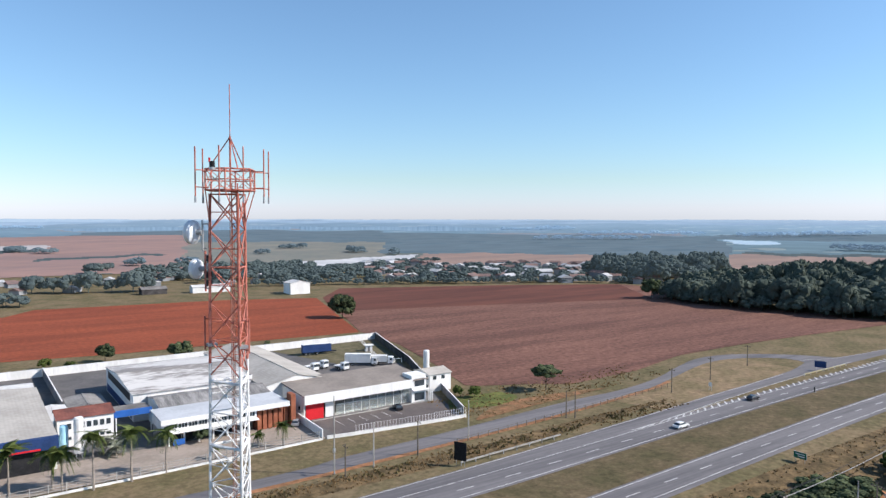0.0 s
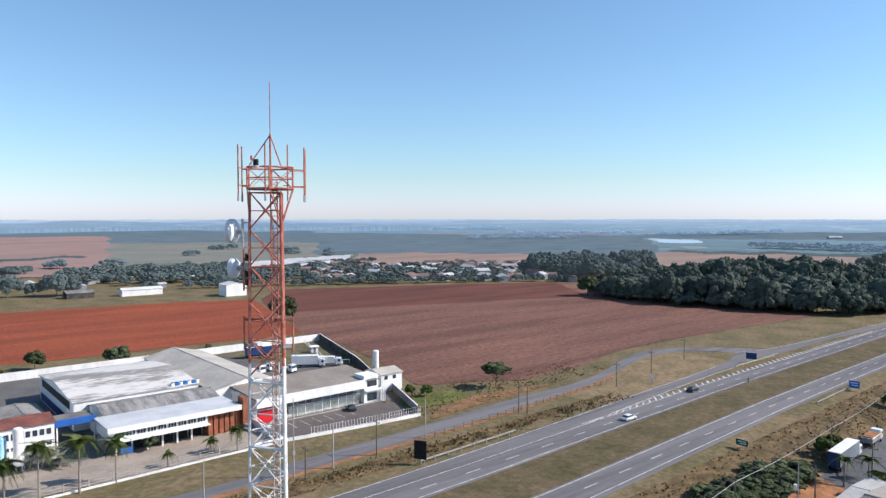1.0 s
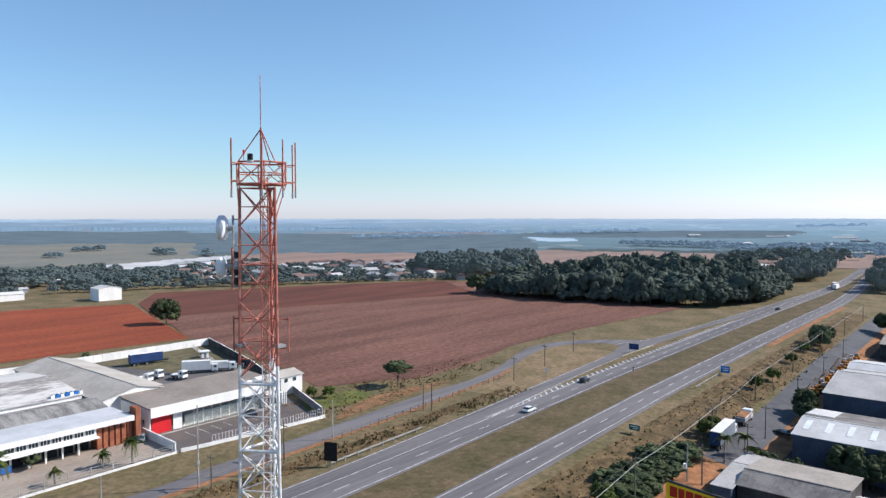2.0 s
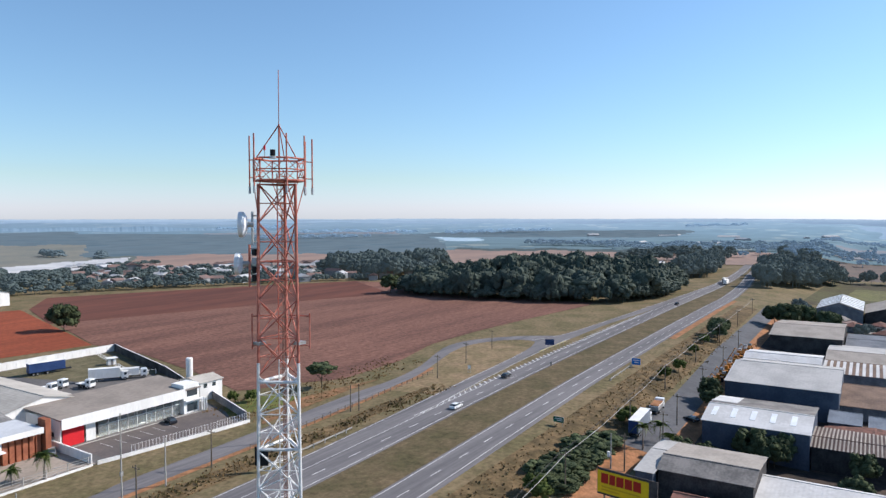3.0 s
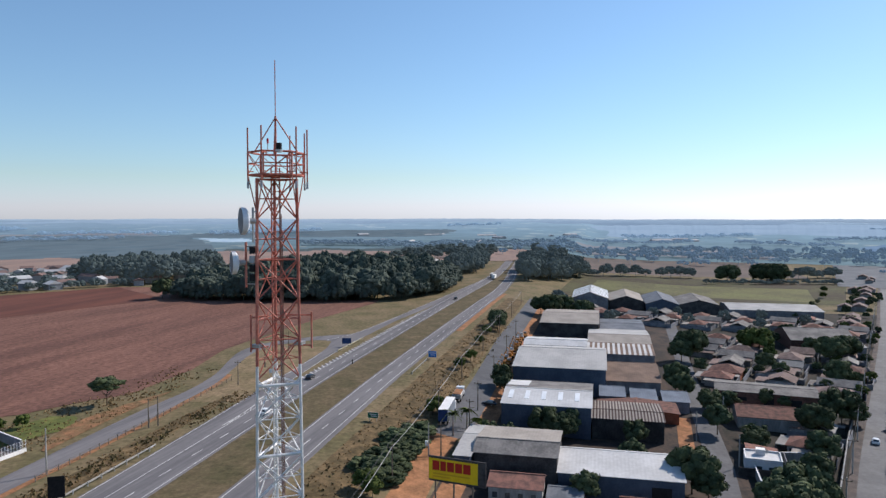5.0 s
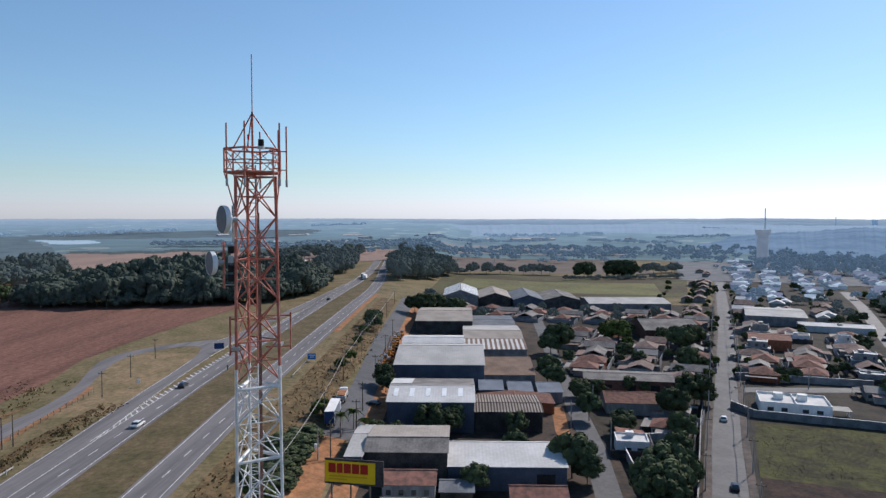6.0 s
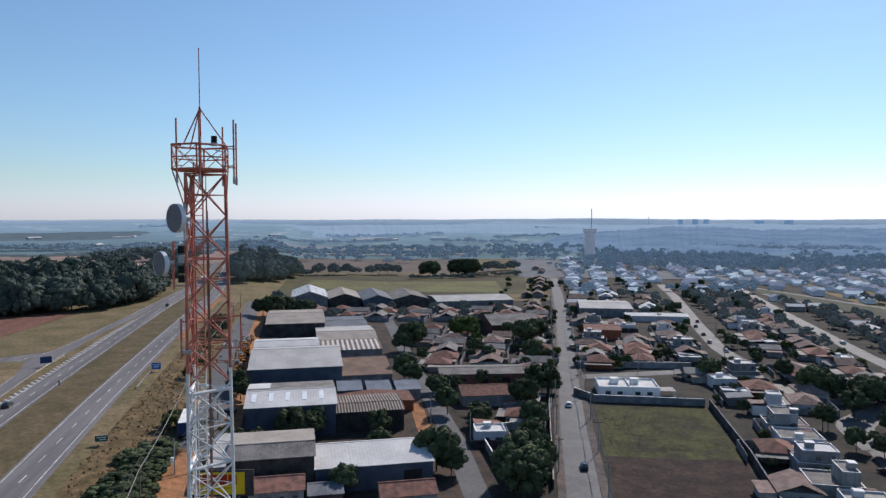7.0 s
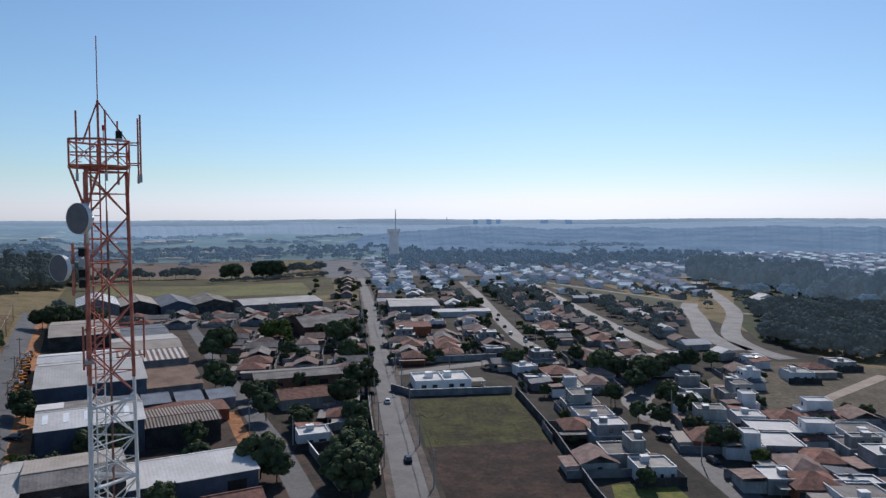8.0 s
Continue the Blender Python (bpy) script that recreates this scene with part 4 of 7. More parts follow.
for i in range(3):
    part("side_window", boxes((-0.05, 0.12, 2.5 + 4 * i, 3.5 + 4 * i, 2.2, 3.2)), GLASS, show)
    part("pylon", bars(((37.4 + 0.01 * i, -1.0 - 0.9 * i, 0), (37.4 + 0.01 * i, -1.0 - 0.9 * i, 3.6)), r=0.2, sides=10), WHITE, show)
for i in range(6):
    bm = boxes((77 + 3.4 * i, 77.12 + 3.4 * i, 153.5, 158.5, 0.108, 0.116))
    single("bay_line", bm, PAINT, "white parking bay line on the forecourt", "road marking", "structure")
single("kerb", boxes((72, 108, 160.6, 161.0, 0.0, 0.22)), CONCRETE, "pale concrete kerb in front of the showroom", "kerb", "structure")

hall("gatehouse", 112.8, 120.5, 168.5, 177, 5.2, 6.2, "x", WHITE, PALE_BEIGE, "white two-storey annex with a low tiled roof", "building",
     [("w", 169.4 + 2.6 * i, 170.6 + 2.6 * i, z, z + 1.1, GLASS) for i in range(3) for z in (1.0, 3.6)] + [("s", 114 + 3 * i, 115.2 + 3 * i, 3.6, 4.7, GLASS) for i in range(2)])
# walls round the compound
wall_line("boundary_wall", [(144, 257), (95, 256.5), (30, 256.5), (-60, 256)], 2.6, WHITE, "white panelled boundary wall behind the yard", panel=3.2)
wall_line("boundary_wall", [(144, 257), (128.5, 205), (121, 186)], 2.8, DARKWALL, "dark boundary wall down the yard's side")
wall_line("boundary_wall", [(117, 168.4), (107.2, 144)], 2.2, GREYWALL, "white-capped boundary wall at the forecourt's end")
wall_line("boundary_wall", [(68.5, 147.5), (69.2, 165)], 2.0, WHITE, "white dividing wall beside the showroom")
# grey stands for the shaded west face, put into the wall's colour
wall_line("boundary_wall", [(20.5, 256), (20.8, 206)], 3.0, GREYWALL, "grey inner yard wall with a white coping")
wall_line("boundary_wall", [(69, 146.2), (75, 145.2), (97, 142.8), (106.5, 142)], 0.7, WHITE, "low white plinth wall under the railing")
wall_line("boundary_wall", [(-60, 144.6), (15, 144.6), (68, 146.3)], 0.35, WHITE, "low white kerb wall under the fence")
hall("yard_store", 2, 15.5, 226, 234, 3.0, 3.6, "x", WHITE, WHITE_ROOF, "low white store with a white roof", "building")
hall("yard_store", 21.4, 30, 196, 208, 3.2, 3.8, "y", WHITE, SHEET_X, "low store with a pale roof in a dark yard", "building")


hall("yard_store", 14.8, 20.5, 181.5, 200, 3.4, 3.8, "y", WHITE, WHITE_ROOF, "narrow white store with a flat pale roof", "building")
hall("yard_store", 21, 29, 183, 192, 3.0, 3.3, "x", WHITE, STAINED_ROOF, "low white annex beside a shaded yard", "building")
hall("yard_store", -2, 13.5, 214, 222, 2.6, 3.0, "x", GREYWALL, FIBRE, "grey open store along the yard wall", "building")
part("brick_tower", boxes((30.1, 31.3, -0.6, 2.4, 0, 7.9)), BRICK, office, "tall orange brick pier at the corner")
part("canopy", boxes((0.2, 21.6, -1.6, -0.06, 3.25, 3.5)), WHITE, office, "thin white canopy over the ground floor")


def railing(name, a, b, z0, high, step, material, label, r=0.045, rails=(0.15, 0.95)):
    ob = thing(name, a[0], a[1], label, "fence", z=z0)
    L = math.hypot(b[0] - a[0], b[1] - a[1])
    w = ((b[0] - a[0]) / L, (b[1] - a[1]) / L)
    n = max(1, int(L / step))
    post = mesh_of("post", boxes((-r, r, -r, r, 0, high)), material)
    for i in range(n + 1):
        p = part("post", post, None, ob)
        p.location = (w[0] * L * i / n, w[1] * L * i / n, 0)
    for q in rails:
        part("rail", bars(((0, 0, high * q), (w[0] * L, w[1] * L, high * q)), r=r * 0.7, sides=5), material, ob)
    return ob


railing("railing", (76, 145), (97, 142.8), 0.75, 1.7, 0.8, WHITE, "white steel railing on a low wall", 0.03)
railing("railing", (97, 142.7), (106.4, 142), 0.75, 1.9, 0.7, WHITE, "white steel sliding gate", 0.03, rails=(0.1, 0.5, 0.95))
railing("fence", (135.5, 255), (121.7, 213), 0.05, 1.6, 2.6, WHITE, "white post fence across the yard", 0.09, (0.9,))
railing("fence", (121.7, 213), (128, 209.4), 0.05, 1.6, 2.4, WHITE, "white post fence at the yard's corner", 0.09, (0.9,))
kiosk = thing("kiosk", 128.6, 235, "small white guard kiosk with a flat roof in the yard", "kiosk", -15)
part("wall", boxes((-1.3, 1.3, -1.0, 1.0, 0, 2.3)), WHITE, kiosk)
part("roof", boxes((-1.8, 1.8, -1.5, 1.5, 2.304, 2.5)), WHITE, kiosk)
part("window", boxes((-1.34, -1.26, -0.6, 0.6, 1.0, 1.9)), GLASS, kiosk)
part("door", boxes((-0.4, 0.4, -1.05, -0.96, 0.05, 2.0)), GREYWALL, kiosk)
railing("fence", (-30, 144.6), (15, 144.6), 0.35, 1.9, 3.0, CONCRETE, "wire fence with concrete posts", 0.08, (0.3, 0.6, 0.9))
railing("fence", (15, 144.6), (67, 146.2), 0.35, 1.9, 4.3, CONCRETE, "wire fence with concrete posts beside the drive", 0.08, (0.3, 0.6, 0.9))

# ---- warehouses south of the highway ----
W = "warehouse"
hall(W, 128, 147, 28.5, 46.5, 5.6, 7.0, "y", DARKWALL, FIBRE, "old warehouse with a grey and tan sheet roof", at=0.3, roof2=FIBRE_TAN)
hall(W, 128, 145, 2.5, 28.3, 5.2, 6.4, "y", BLUEWALL, WHITE_ROOF, "blue-grey warehouse with a broad white roof", at=0.75, openings=(("w", 5, 9, 0.1, 3.6, DARK),))
hall(W, 168.5, 196, 21.8, 46, 5.8, 7.6, "y", BLUEWALL, WHITE_ROOF, "blue-grey warehouse with a bright white sheet roof", at=0.4, roof2=FIBRE)
hall(W, 170, 188, 2.8, 21.5, 5.6, 6.4, "y", DARKWALL, RIBBED_BROWN, "dark warehouse with a ribbed brown and grey roof", at=0.35, sheets=46, alt=FIBRE_TAN)
hall(W, 214.5, 254, 17.5, 48.4, 5.8, 8.4, "y", BLUEWALL, SHEET_Y, "blue-grey warehouse with a curved pale zinc roof", at=0.55)
hall(W, 222, 250, -0.6, 17.2, 4.0, 6.2, "y", GREYWALL, BROWN_SHEET, "warehouse with a brown sheet roof", at=0.75)
hall(W, 256, 274, 24.6, 49, 5.6, 7.0, "y", GREYWALL, WHITE_ROOF, "warehouse with a pale weathered roof", at=0.3)
hall(W, 262, 281, -1.6, 24.2, 5.4, 6.6, "y", GREYWALL, BROWN_SHEET, "warehouse bay with broad brown and white roof ribs", at=0.92, sheets=26, alt=WHITE_ROOF)
hall(W, 281.4, 318, -1.6, 24.2, 6.4, 8.0, "y", GREYWALL, FIBRE_TAN, "warehouse with a pale weathered roof", at=0.35, roof2=SHEET_Y)
hall(W, 316, 366, 20, 47.5, 5.8, 8.2, "y", DARKWALL, FIBRE_TAN, "tall dark-walled warehouse with a beige roof", at=0.4)
hall(W, 320, 368, -2, 19, 4.2, 5.6, "y", GREYWALL, SLATE, "low shed with a grey roof")
for i in range(3):
    hall("shed", 202, 213.5, 15.8 - 9.6 * i - 4, 15.8 - 9.6 * i + 3.6, 3.4 + 0.3 * (i == 0), 4.4 + 0.3 * (i == 0), "y", GREYWALL, BLUE_SHEET, "small shed with a blue-grey sheet roof", "shed", at=0.8)
hall("shed", 189, 201, -3, 20, 2.8, 3.8, "x", BRICK, TERRACOTTA, "low red tiled shed between two warehouses", "shed")
hall("shed", 125.5, 148, 46.9, 50.4, 4.6, 5.2, "y", BLUEWALL, SHEET_Y, "lean-to with a pale blue-grey arched roof", "shed", at=0.6)
sky_l = thing("roof_lights", 173, 34, "row of bright translucent sheets in a white roof", "skylight", z=0)
sky_l.matrix_world = Matrix.Identity(4)
zb = max(land(168.5, 46), land(196, 46))
for i in range(5):
    y = 25 + 4.6 * i
    bm = bmesh.new()
    slab(bm, [(172, y, zb + 6.57), (172, y + 1.3, zb + 6.57), (177.5, y + 1.3, zb + 7.47), (177.5, y, zb + 7.47)][::-1], 0.05)
    bmesh.ops.recalc_face_normals(bm, faces=bm.faces[:])
    part("sheet", bm, SKYLIGHT, sky_l)
# large sheds beyond
hall(W, 438, 488, 14, 37, 6, 10, "x", GREYWALL, SHEET_X, "far warehouse with a striped arched roof", sheets=12, alt=SKYLIGHT)
hall(W, 442, 488, -8, 13, 5.8, 9, "x", DARKWALL, FIBRE_TAN, "far warehouse with a brown and white gable", at=0.5)
hall(W, 438, 488, -29.5, -9.5, 5.4, 8.6, "x", BLUEWALL, SLATE, "far warehouse with a grey roof")
hall(W, 446, 490, -55, -31, 5.4, 8.4, "x", DARKWALL, FIBRE, "far warehouse with a dark front and brown roof")
hall(W, 440, 478, -114, -60, 4.6, 6.4, "y", GREYWALL, SHEET_Y, "long far warehouse with a pale roof")
hall(W, 330, 362, -96, -68, 5.0, 8.6, "y", DULLBRICK, FIBRE, "brick warehouse with an arched grey roof")
hall(W, 316, 330, -95, -74, 5.0, 6.0, "y", GREYWALL, SHEET_Y, "grey warehouse beside the main street")
hall("roof_strip", 183, 195.5, 40.5, 46.2, 5.85, 7.2, "y", BLUEWALL, WHITE_ROOF, "white-roofed end bay of the warehouse", "bay", at=0.05)
# houses and sheds in front of the warehouses
hall("house", 117.5, 125.5, 30.8, 41.6, 3.4, 4.8, "y", OFFWHITE, TERRACOTTA, "cottage with an orange-red tile roof", "house", [("w", 32 + 2.6 * i, 33 + 2.6 * i, 1.2, 2.3, GLASS) for i in range(4)], at=0.55)
hall("shed", 119, 126, 23, 29.8, 3.0, 3.5, "y", DARKWALL, SLATE, "small dark shed with a grey roof", "shed", at=0.7)
hall("house", 115.5, 122.5, 4, 15.4, 3.2, 4.6, "y", OFFWHITE, TERRACOTTA, "low house with an orange tile roof", "house", at=0.6)
hall("house", 106, 113, 18, 29, 3.0, 3.4, "y", TOWNWHITE, SHEET_Y, "low white house with a pale roof", "house", at=0.6)
hall("house", 100, 112, 32, 41, 3.0, 4.2, "y", OFFWHITE, FIBRE, "old house with a grey sheet roof", "house", at=0.5)
hall("warehouse", 192, 206, -36.5, -20, 3.4, 5.2, "y", OFFWHITE, TERRACOTTA, "long low building with a broad red tile roof", "house", at=0.5, turn=-4)
hall("workshop", 218, 233, -49, -18.5, 4.2, 5.0, "y", DULLBRICK, FIBRE, "raw brick workshop with a rusty roof", "workshop", at=0.5, turn=-8, openings=(("w", -44, -41, 0.1, 2.8, DARK), ("w", -36, -33, 0.1, 2.8, DARK), ("w", -28, -25, 1.4, 2.6, DARK)))
hall("market", 376, 418, -178, -146, 5.4, 6.6, "y", GREYWALL, SHEET_Y, "large grey shop hall with a white edge", "hall", turn=-20)
hall("long_shed", 352, 366, -196, -160, 3.4, 4.4, "y", TOWNWHITE, WHITE_ROOF, "long shed with a bright white roof", "shed", turn=-20)
hall("shop", 303, 322, -131, -113, 5.0, 6.0, "y", BRICK, TERRACOTTA, "reddish two-storey shop beside the street", "shop", turn=-20)
wall_line("boundary_wall", [(246, -80), (233, -125)], 2.6, GREYWALL, "grey wall of a block beside the cross street")
wall_line("boundary_wall", [(123, -14), (165, -17), (168, -36)], 2.2, OFFWHITE, "pale yard wall beside the back street")
wall_line("boundary_wall", [(123, -24), (185, -46), (222, -60)], 2.2, DARKWALL, "dark wall along the pavement", cap=OFFWHITE)

# ---- town houses: a few types, built once and copied ----


def house_tile(w, d, high, wall, roof, label, hip=True):
    ob = thing("house", 0, 0, label, "house", z=-60, group="town houses")
    part("wall", boxes((-w / 2, w / 2, -d / 2, d / 2, -1.5, high)), wall, ob)
    o, r = 0.5, high + min(w, d) * 0.22
    k = (w / 2 - d / 2) if hip and w > d else (w / 2 + o if not hip else 0.3)
    for s in (-1, 1):
        bm = bmesh.new()
        slab(bm, [(-w / 2 - o, s * (d / 2 + o), high - 0.05), (w / 2 + o, s * (d / 2 + o), high - 0.05), (k, 0, r), (-k, 0, r)], 0.12)
        bmesh.ops.recalc_face_normals(bm, faces=bm.faces[:])
        part("roof_slope", bm, roof, ob)
        if hip:
            bm = bmesh.new()
            slab(bm, [(s * (w / 2 + o), -d / 2 - o, high - 0.05), (s * (w / 2 + o), d / 2 + o, high - 0.05), (s * k, 0, r)], 0.12)
            bmesh.ops.recalc_face_normals(bm, faces=bm.faces[:])
            part("roof_slope", bm, roof, ob)
    for s in (-1, 1):
        for i in range(max(2, int(w / 3.2))):
            x = -w / 2 + 1.1 + i * (w - 2.2) / max(1, int(w / 3.2) - 1 if w > 6 else 1)
            part("window", boxes((x - 0.55, x + 0.55, s * d / 2 - 0.06, s * d / 2 + 0.05, 1.0, 2.1)), GLASS, ob)
    part("window", boxes((-w / 2 - 0.05, -w / 2 + 0.06, -0.6, 0.6, 1.0, 2.1)), GLASS, ob)
    part("yard_wall", boxes((-w / 2 - 1.7, -w / 2 - 1.5, -d / 2 - 4, d / 2 + 4, -1.5, 2.1)), GREYWALL, ob)
    part("yard_wall", boxes((-w / 2 - 1.5, w / 2 + 1.2, -d / 2 - 4, -d / 2 - 3.8, -1.5, 2.2)), GREYWALL, ob)
    part("annex_wall", boxes((-w / 2 + 0.3, w / 2 - 1.8, d / 2 + 0.004, d / 2 + 3.6, -1.5, 2.35)), OFFWHITE, ob)
    bm = bmesh.new()
    slab(bm, [(-w / 2, d / 2 + 0.56, high - 0.42), (w / 2 - 1.4, d / 2 + 0.56, high - 0.42), (w / 2 - 1.4, d / 2 + 4.1, 2.4), (-w / 2, d / 2 + 4.1, 2.4)], 0.1)
    bmesh.ops.recalc_face_normals(bm, faces=bm.faces[:])
    part("annex_roof", bm, FIBRE_TAN if hip else FADED_TILE, ob, "lean-to sheet roof over the annex")
    part("carport_roof", boxes((w / 2 + 0.55, w / 2 + 3.0, -d / 2 - 2, d / 2 - 1, 2.3, 2.42)), SHEET_X if hip else FIBRE, ob, "flat carport roof beside the house")
    for q in (-d / 2 - 1.8, d / 2 - 1.2):
        part("carport_post", boxes((w / 2 + 2.75, w / 2 + 2.9, q, q + 0.15, -1.0, 2.3)), GREYWALL, ob)
    return ob


TYPES = [house_tile(10, 8, 3.0, OFFWHITE, TERRACOTTA, "single-storey house with a clay tile roof"), house_tile(12, 9, 3.1, TOWNWHITE, FADED_TILE, "white house with a faded tile roof"),
         house_tile(9, 9, 3.0, OFFWHITE, FADED_TILE, "small house with a pale tile gable roof", False), house_tile(13, 8, 3.2, GREYWALL, FIBRE, "long house with a grey sheet roof", False),
         house_tile(11, 10, 3.0, BRICK, TERRACOTTA, "brick house with a red tile roof"), house_tile(8, 7, 3.0, OFFWHITE, SHEET_X, "small house with a zinc roof", False)]


def house_comp(seed, w, d, wall, label):
    """A modern house put together of flat-roofed blocks, a tiled wing, a tank box and its plot's wall."""
    rg = random.Random(seed)
    ob = thing("house", 0, 0, label, "house", z=-60, group="modern houses")
    flat = rg.choice((CONCRETE, WHITE_ROOF, WHITE_ROOF, FIBRE, WHITE_ROOF))

    def block(nm, x0, x1, y0, y1, z0, z1, deep=0.5):
        part(nm, boxes((x0, x1, y0, y1, z0, z1)), wall, ob)
        bm = boxes((x0, x1, y0, y0 + 0.18, z1, z1 + deep), (x0, x1, y1 - 0.18, y1, z1, z1 + deep), (x0, x0 + 0.18, y0 + 0.18, y1 - 0.18, z1, z1 + deep), (x1 - 0.18, x1, y0 + 0.18, y1 - 0.18, z1, z1 + deep))
        part("parapet", bm, wall, ob)
        bm = boxes((x0 - 0.04, x1 + 0.04, y0 - 0.04, y0 + 0.2, z1 + deep + 0.004, z1 + deep + 0.05), (x0 - 0.04, x1 + 0.04, y1 - 0.2, y1 + 0.04, z1 + deep + 0.004, z1 + deep + 0.05), (x0 - 0.04, x0 + 0.2, y0 + 0.2, y1 - 0.2, z1 + deep + 0.004, z1 + deep + 0.05), (x1 - 0.2, x1 + 0.04, y0 + 0.2, y1 - 0.2, z1 + deep + 0.004, z1 + deep + 0.05))
        part("coping", bm, WHITE, ob)
        part("roof", boxes((x0 + 0.18, x1 - 0.18, y0 + 0.18, y1 - 0.18, z1 + 0.004, z1 + 0.12)), flat, ob)
        zz = z0 if z0 > 0 else 0
        x = x0 + rg.uniform(0.6, 1.4)
        while x < x1 - 1.6:
            part("window", boxes((x, x + 1.2, y0 - 0.04, y0 + 0.08, zz + 1.0, zz + 2.2)), GLASS, ob)
            x += rg.uniform(2.2, 3.6)
        y = y0 + rg.uniform(0.6, 1.4)
        while y < y1 - 1.6:
            part("window", boxes((x0 - 0.04, x0 + 0.08, y, y + rg.choice((0.8, 1.2, 2.0)), zz + 1.0, zz + 2.2)), GLASS, ob)
            y += rg.uniform(2.4, 3.8)

    cut = rg.uniform(-0.1, 0.2) * w
    h = rg.uniform(3.0, 3.5)
    if rg.random() < 0.8:
        block("wall", -w / 2, cut, -d / 2, d / 2, -1.5, h)
        part("wing_wall", boxes((cut, w / 2, -d / 2 + 0.6, d / 2 - 0.8, -1.5, h - 0.5)), wall, ob)
        bm = bmesh.new()
        slab(bm, [(cut + 0.02, -d / 2, h - 0.1), (w / 2 + 0.5, -d / 2, h - 0.45), (w / 2 + 0.5, d / 2 - 0.4, h + 0.3), (cut + 0.02, d / 2 - 0.4, h + 0.65)], 0.12)
        bmesh.ops.recalc_face_normals(bm, faces=bm.faces[:])
        part("tiled_roof", bm, rg.choice((TERRACOTTA, FADED_TILE, FADED_TILE, SLATE)), ob)
    else:
        block("wall", -w / 2, w / 2, -d / 2, d / 2, -1.5, h)
    top = h
    if rg.random() < 0.6:
        block("upper_wall", -w / 2 + rg.uniform(0.2, 1), min(cut, w * 0.2), -d / 2 + rg.uniform(0.2, 2), d / 2 - rg.uniform(0.5, 3), h + 0.13, h + 3.0, 0.4)
        top = h + 3.0
    bx, by = rg.uniform(-w / 2 + 0.6, cut - 2.6), rg.uniform(-1, d / 2 - 3.4)
    if rg.random() < 0.4:
        part("tank_box", boxes((bx, bx + 1.6, by, by + 1.9, top + 0.1, top + 1.4)), wall, ob)
        part("tank_lid", boxes((bx - 0.1, bx + 1.7, by - 0.1, by + 2.0, top + 1.404, top + 1.52)), WHITE, ob)
    if rg.random() < 0.6:
        p = part("solar_panel", boxes((-1.2, 1.2, -0.7, 0.7, 0, 0.06)), GLASS, ob, "dark solar water heater panel")
        p.matrix_local = pose(bx + 3.4, by, h + 0.75, 20, 0, 15)
    part("plot_wall", boxes((-w / 2 - 2.2, -w / 2 - 2.04, -d / 2 - 1.5, d / 2 + 1.5, -1.5, 2.2)), rg.choice((GREYWALL, OFFWHITE, DARKWALL)), ob)
    part("plot_wall", boxes((-w / 2 - 2.04, w / 2 + 1, -d / 2 - 1.5, -d / 2 - 1.34, -1.5, 2.2)), rg.choice((GREYWALL, OFFWHITE)), ob)
    return ob


LOOK = ["modern white house of flat-roofed blocks with a tank box", "modern grey house with parapet roofs", "pale modern house with a tiled wing"]
MODERN = [house_comp(100 + i, 9.5 + (i * 1.7) % 4.5, 8 + (i * 2.3) % 4, (TOWNWHITE, GREYWALL, OFFWHITE, TOWNWHITE)[i % 4], LOOK[(0, 1, 2, 0)[i % 4]]) for i in range(12)]
rng = random.Random(11)


def put(proto, x, y, turn):
    return copy_thing(proto, pose(x, y, land(x, y), 0, 0, turn))


STREET_TURN = -20.1
TAKEN = [(233, -120, 9), (205, -78, 16), (398, -162, 26), (359, -178, 20), (312, -122, 12), (224, -32, 18), (200, -24, 13), (160, -19, 12), (345, -82, 20), (325, -110, 14)]


def clear(x, y, r=5.0):
    return all((x - a) ** 2 + (y - b) ** 2 > (r + c) ** 2 for a, b, c in TAKEN)


STREETS = [[(229, -74), (229, -123), (228, -150), (232, -176)], [(232, -150), (272, -163), (345, -196), (462, -251.5), (560, -293)], [(200, -200), (241, -216), (315, -249), (420, -297), (520, -345)], *PARK, [(530, -346), (425, -342), (324, -335)], *BOULEVARD]


def off_street(x, y, r):
    """True where a spot keeps r metres from the middle of every side street."""
    p = Vector((x, y))
    for line in STREETS:
        for a, b in zip(line, line[1:]):
            a, b = Vector(a), Vector(b)
            u = max(0.0, min(1.0, (p - a).dot(b - a) / (b - a).length_squared))
            if (p - a - (b - a) * u).length < r:
                return False
    return True


# rows of houses right of the main street
for d0, s0, s1 in ((13, 132, 330), (30, 128, 330), (50, 128, 330), (64, 132, 300), (88, 118, 300), (106, 112, 300), (122, 108, 290)):
    s = s0
    while s < s1:
        x, y = town(s + rng.uniform(-1, 1), d0 * (1 + (s - 130) * 0.0009) + rng.uniform(-3, 3))
        if clear(x, y) and off_street(x, y, 9) and rng.random() > 0.07:
            put(rng.choice(TYPES if rng.random() < 0.82 else MODERN), x, y, STREET_TURN - 2 + rng.choice((0, 90, 0, 180)) + rng.uniform(-4, 4))
        s += rng.uniform(10.5, 15.5)
# houses between warehouses and the main street
for d0, s0, s1 in ((-14, 60, 300), (-32, 70, 280), (-52, 110, 250), (-70, 150, 230)):
    s = s0
    while s < s1:
        x, y = town(s, d0 + rng.uniform(-2, 2))
        if y < -22 and clear(x, y):
            put(rng.choice(TYPES), x, y, STREET_TURN + rng.choice((0, 90)) + rng.uniform(-3, 3))
        s += rng.uniform(13, 19)
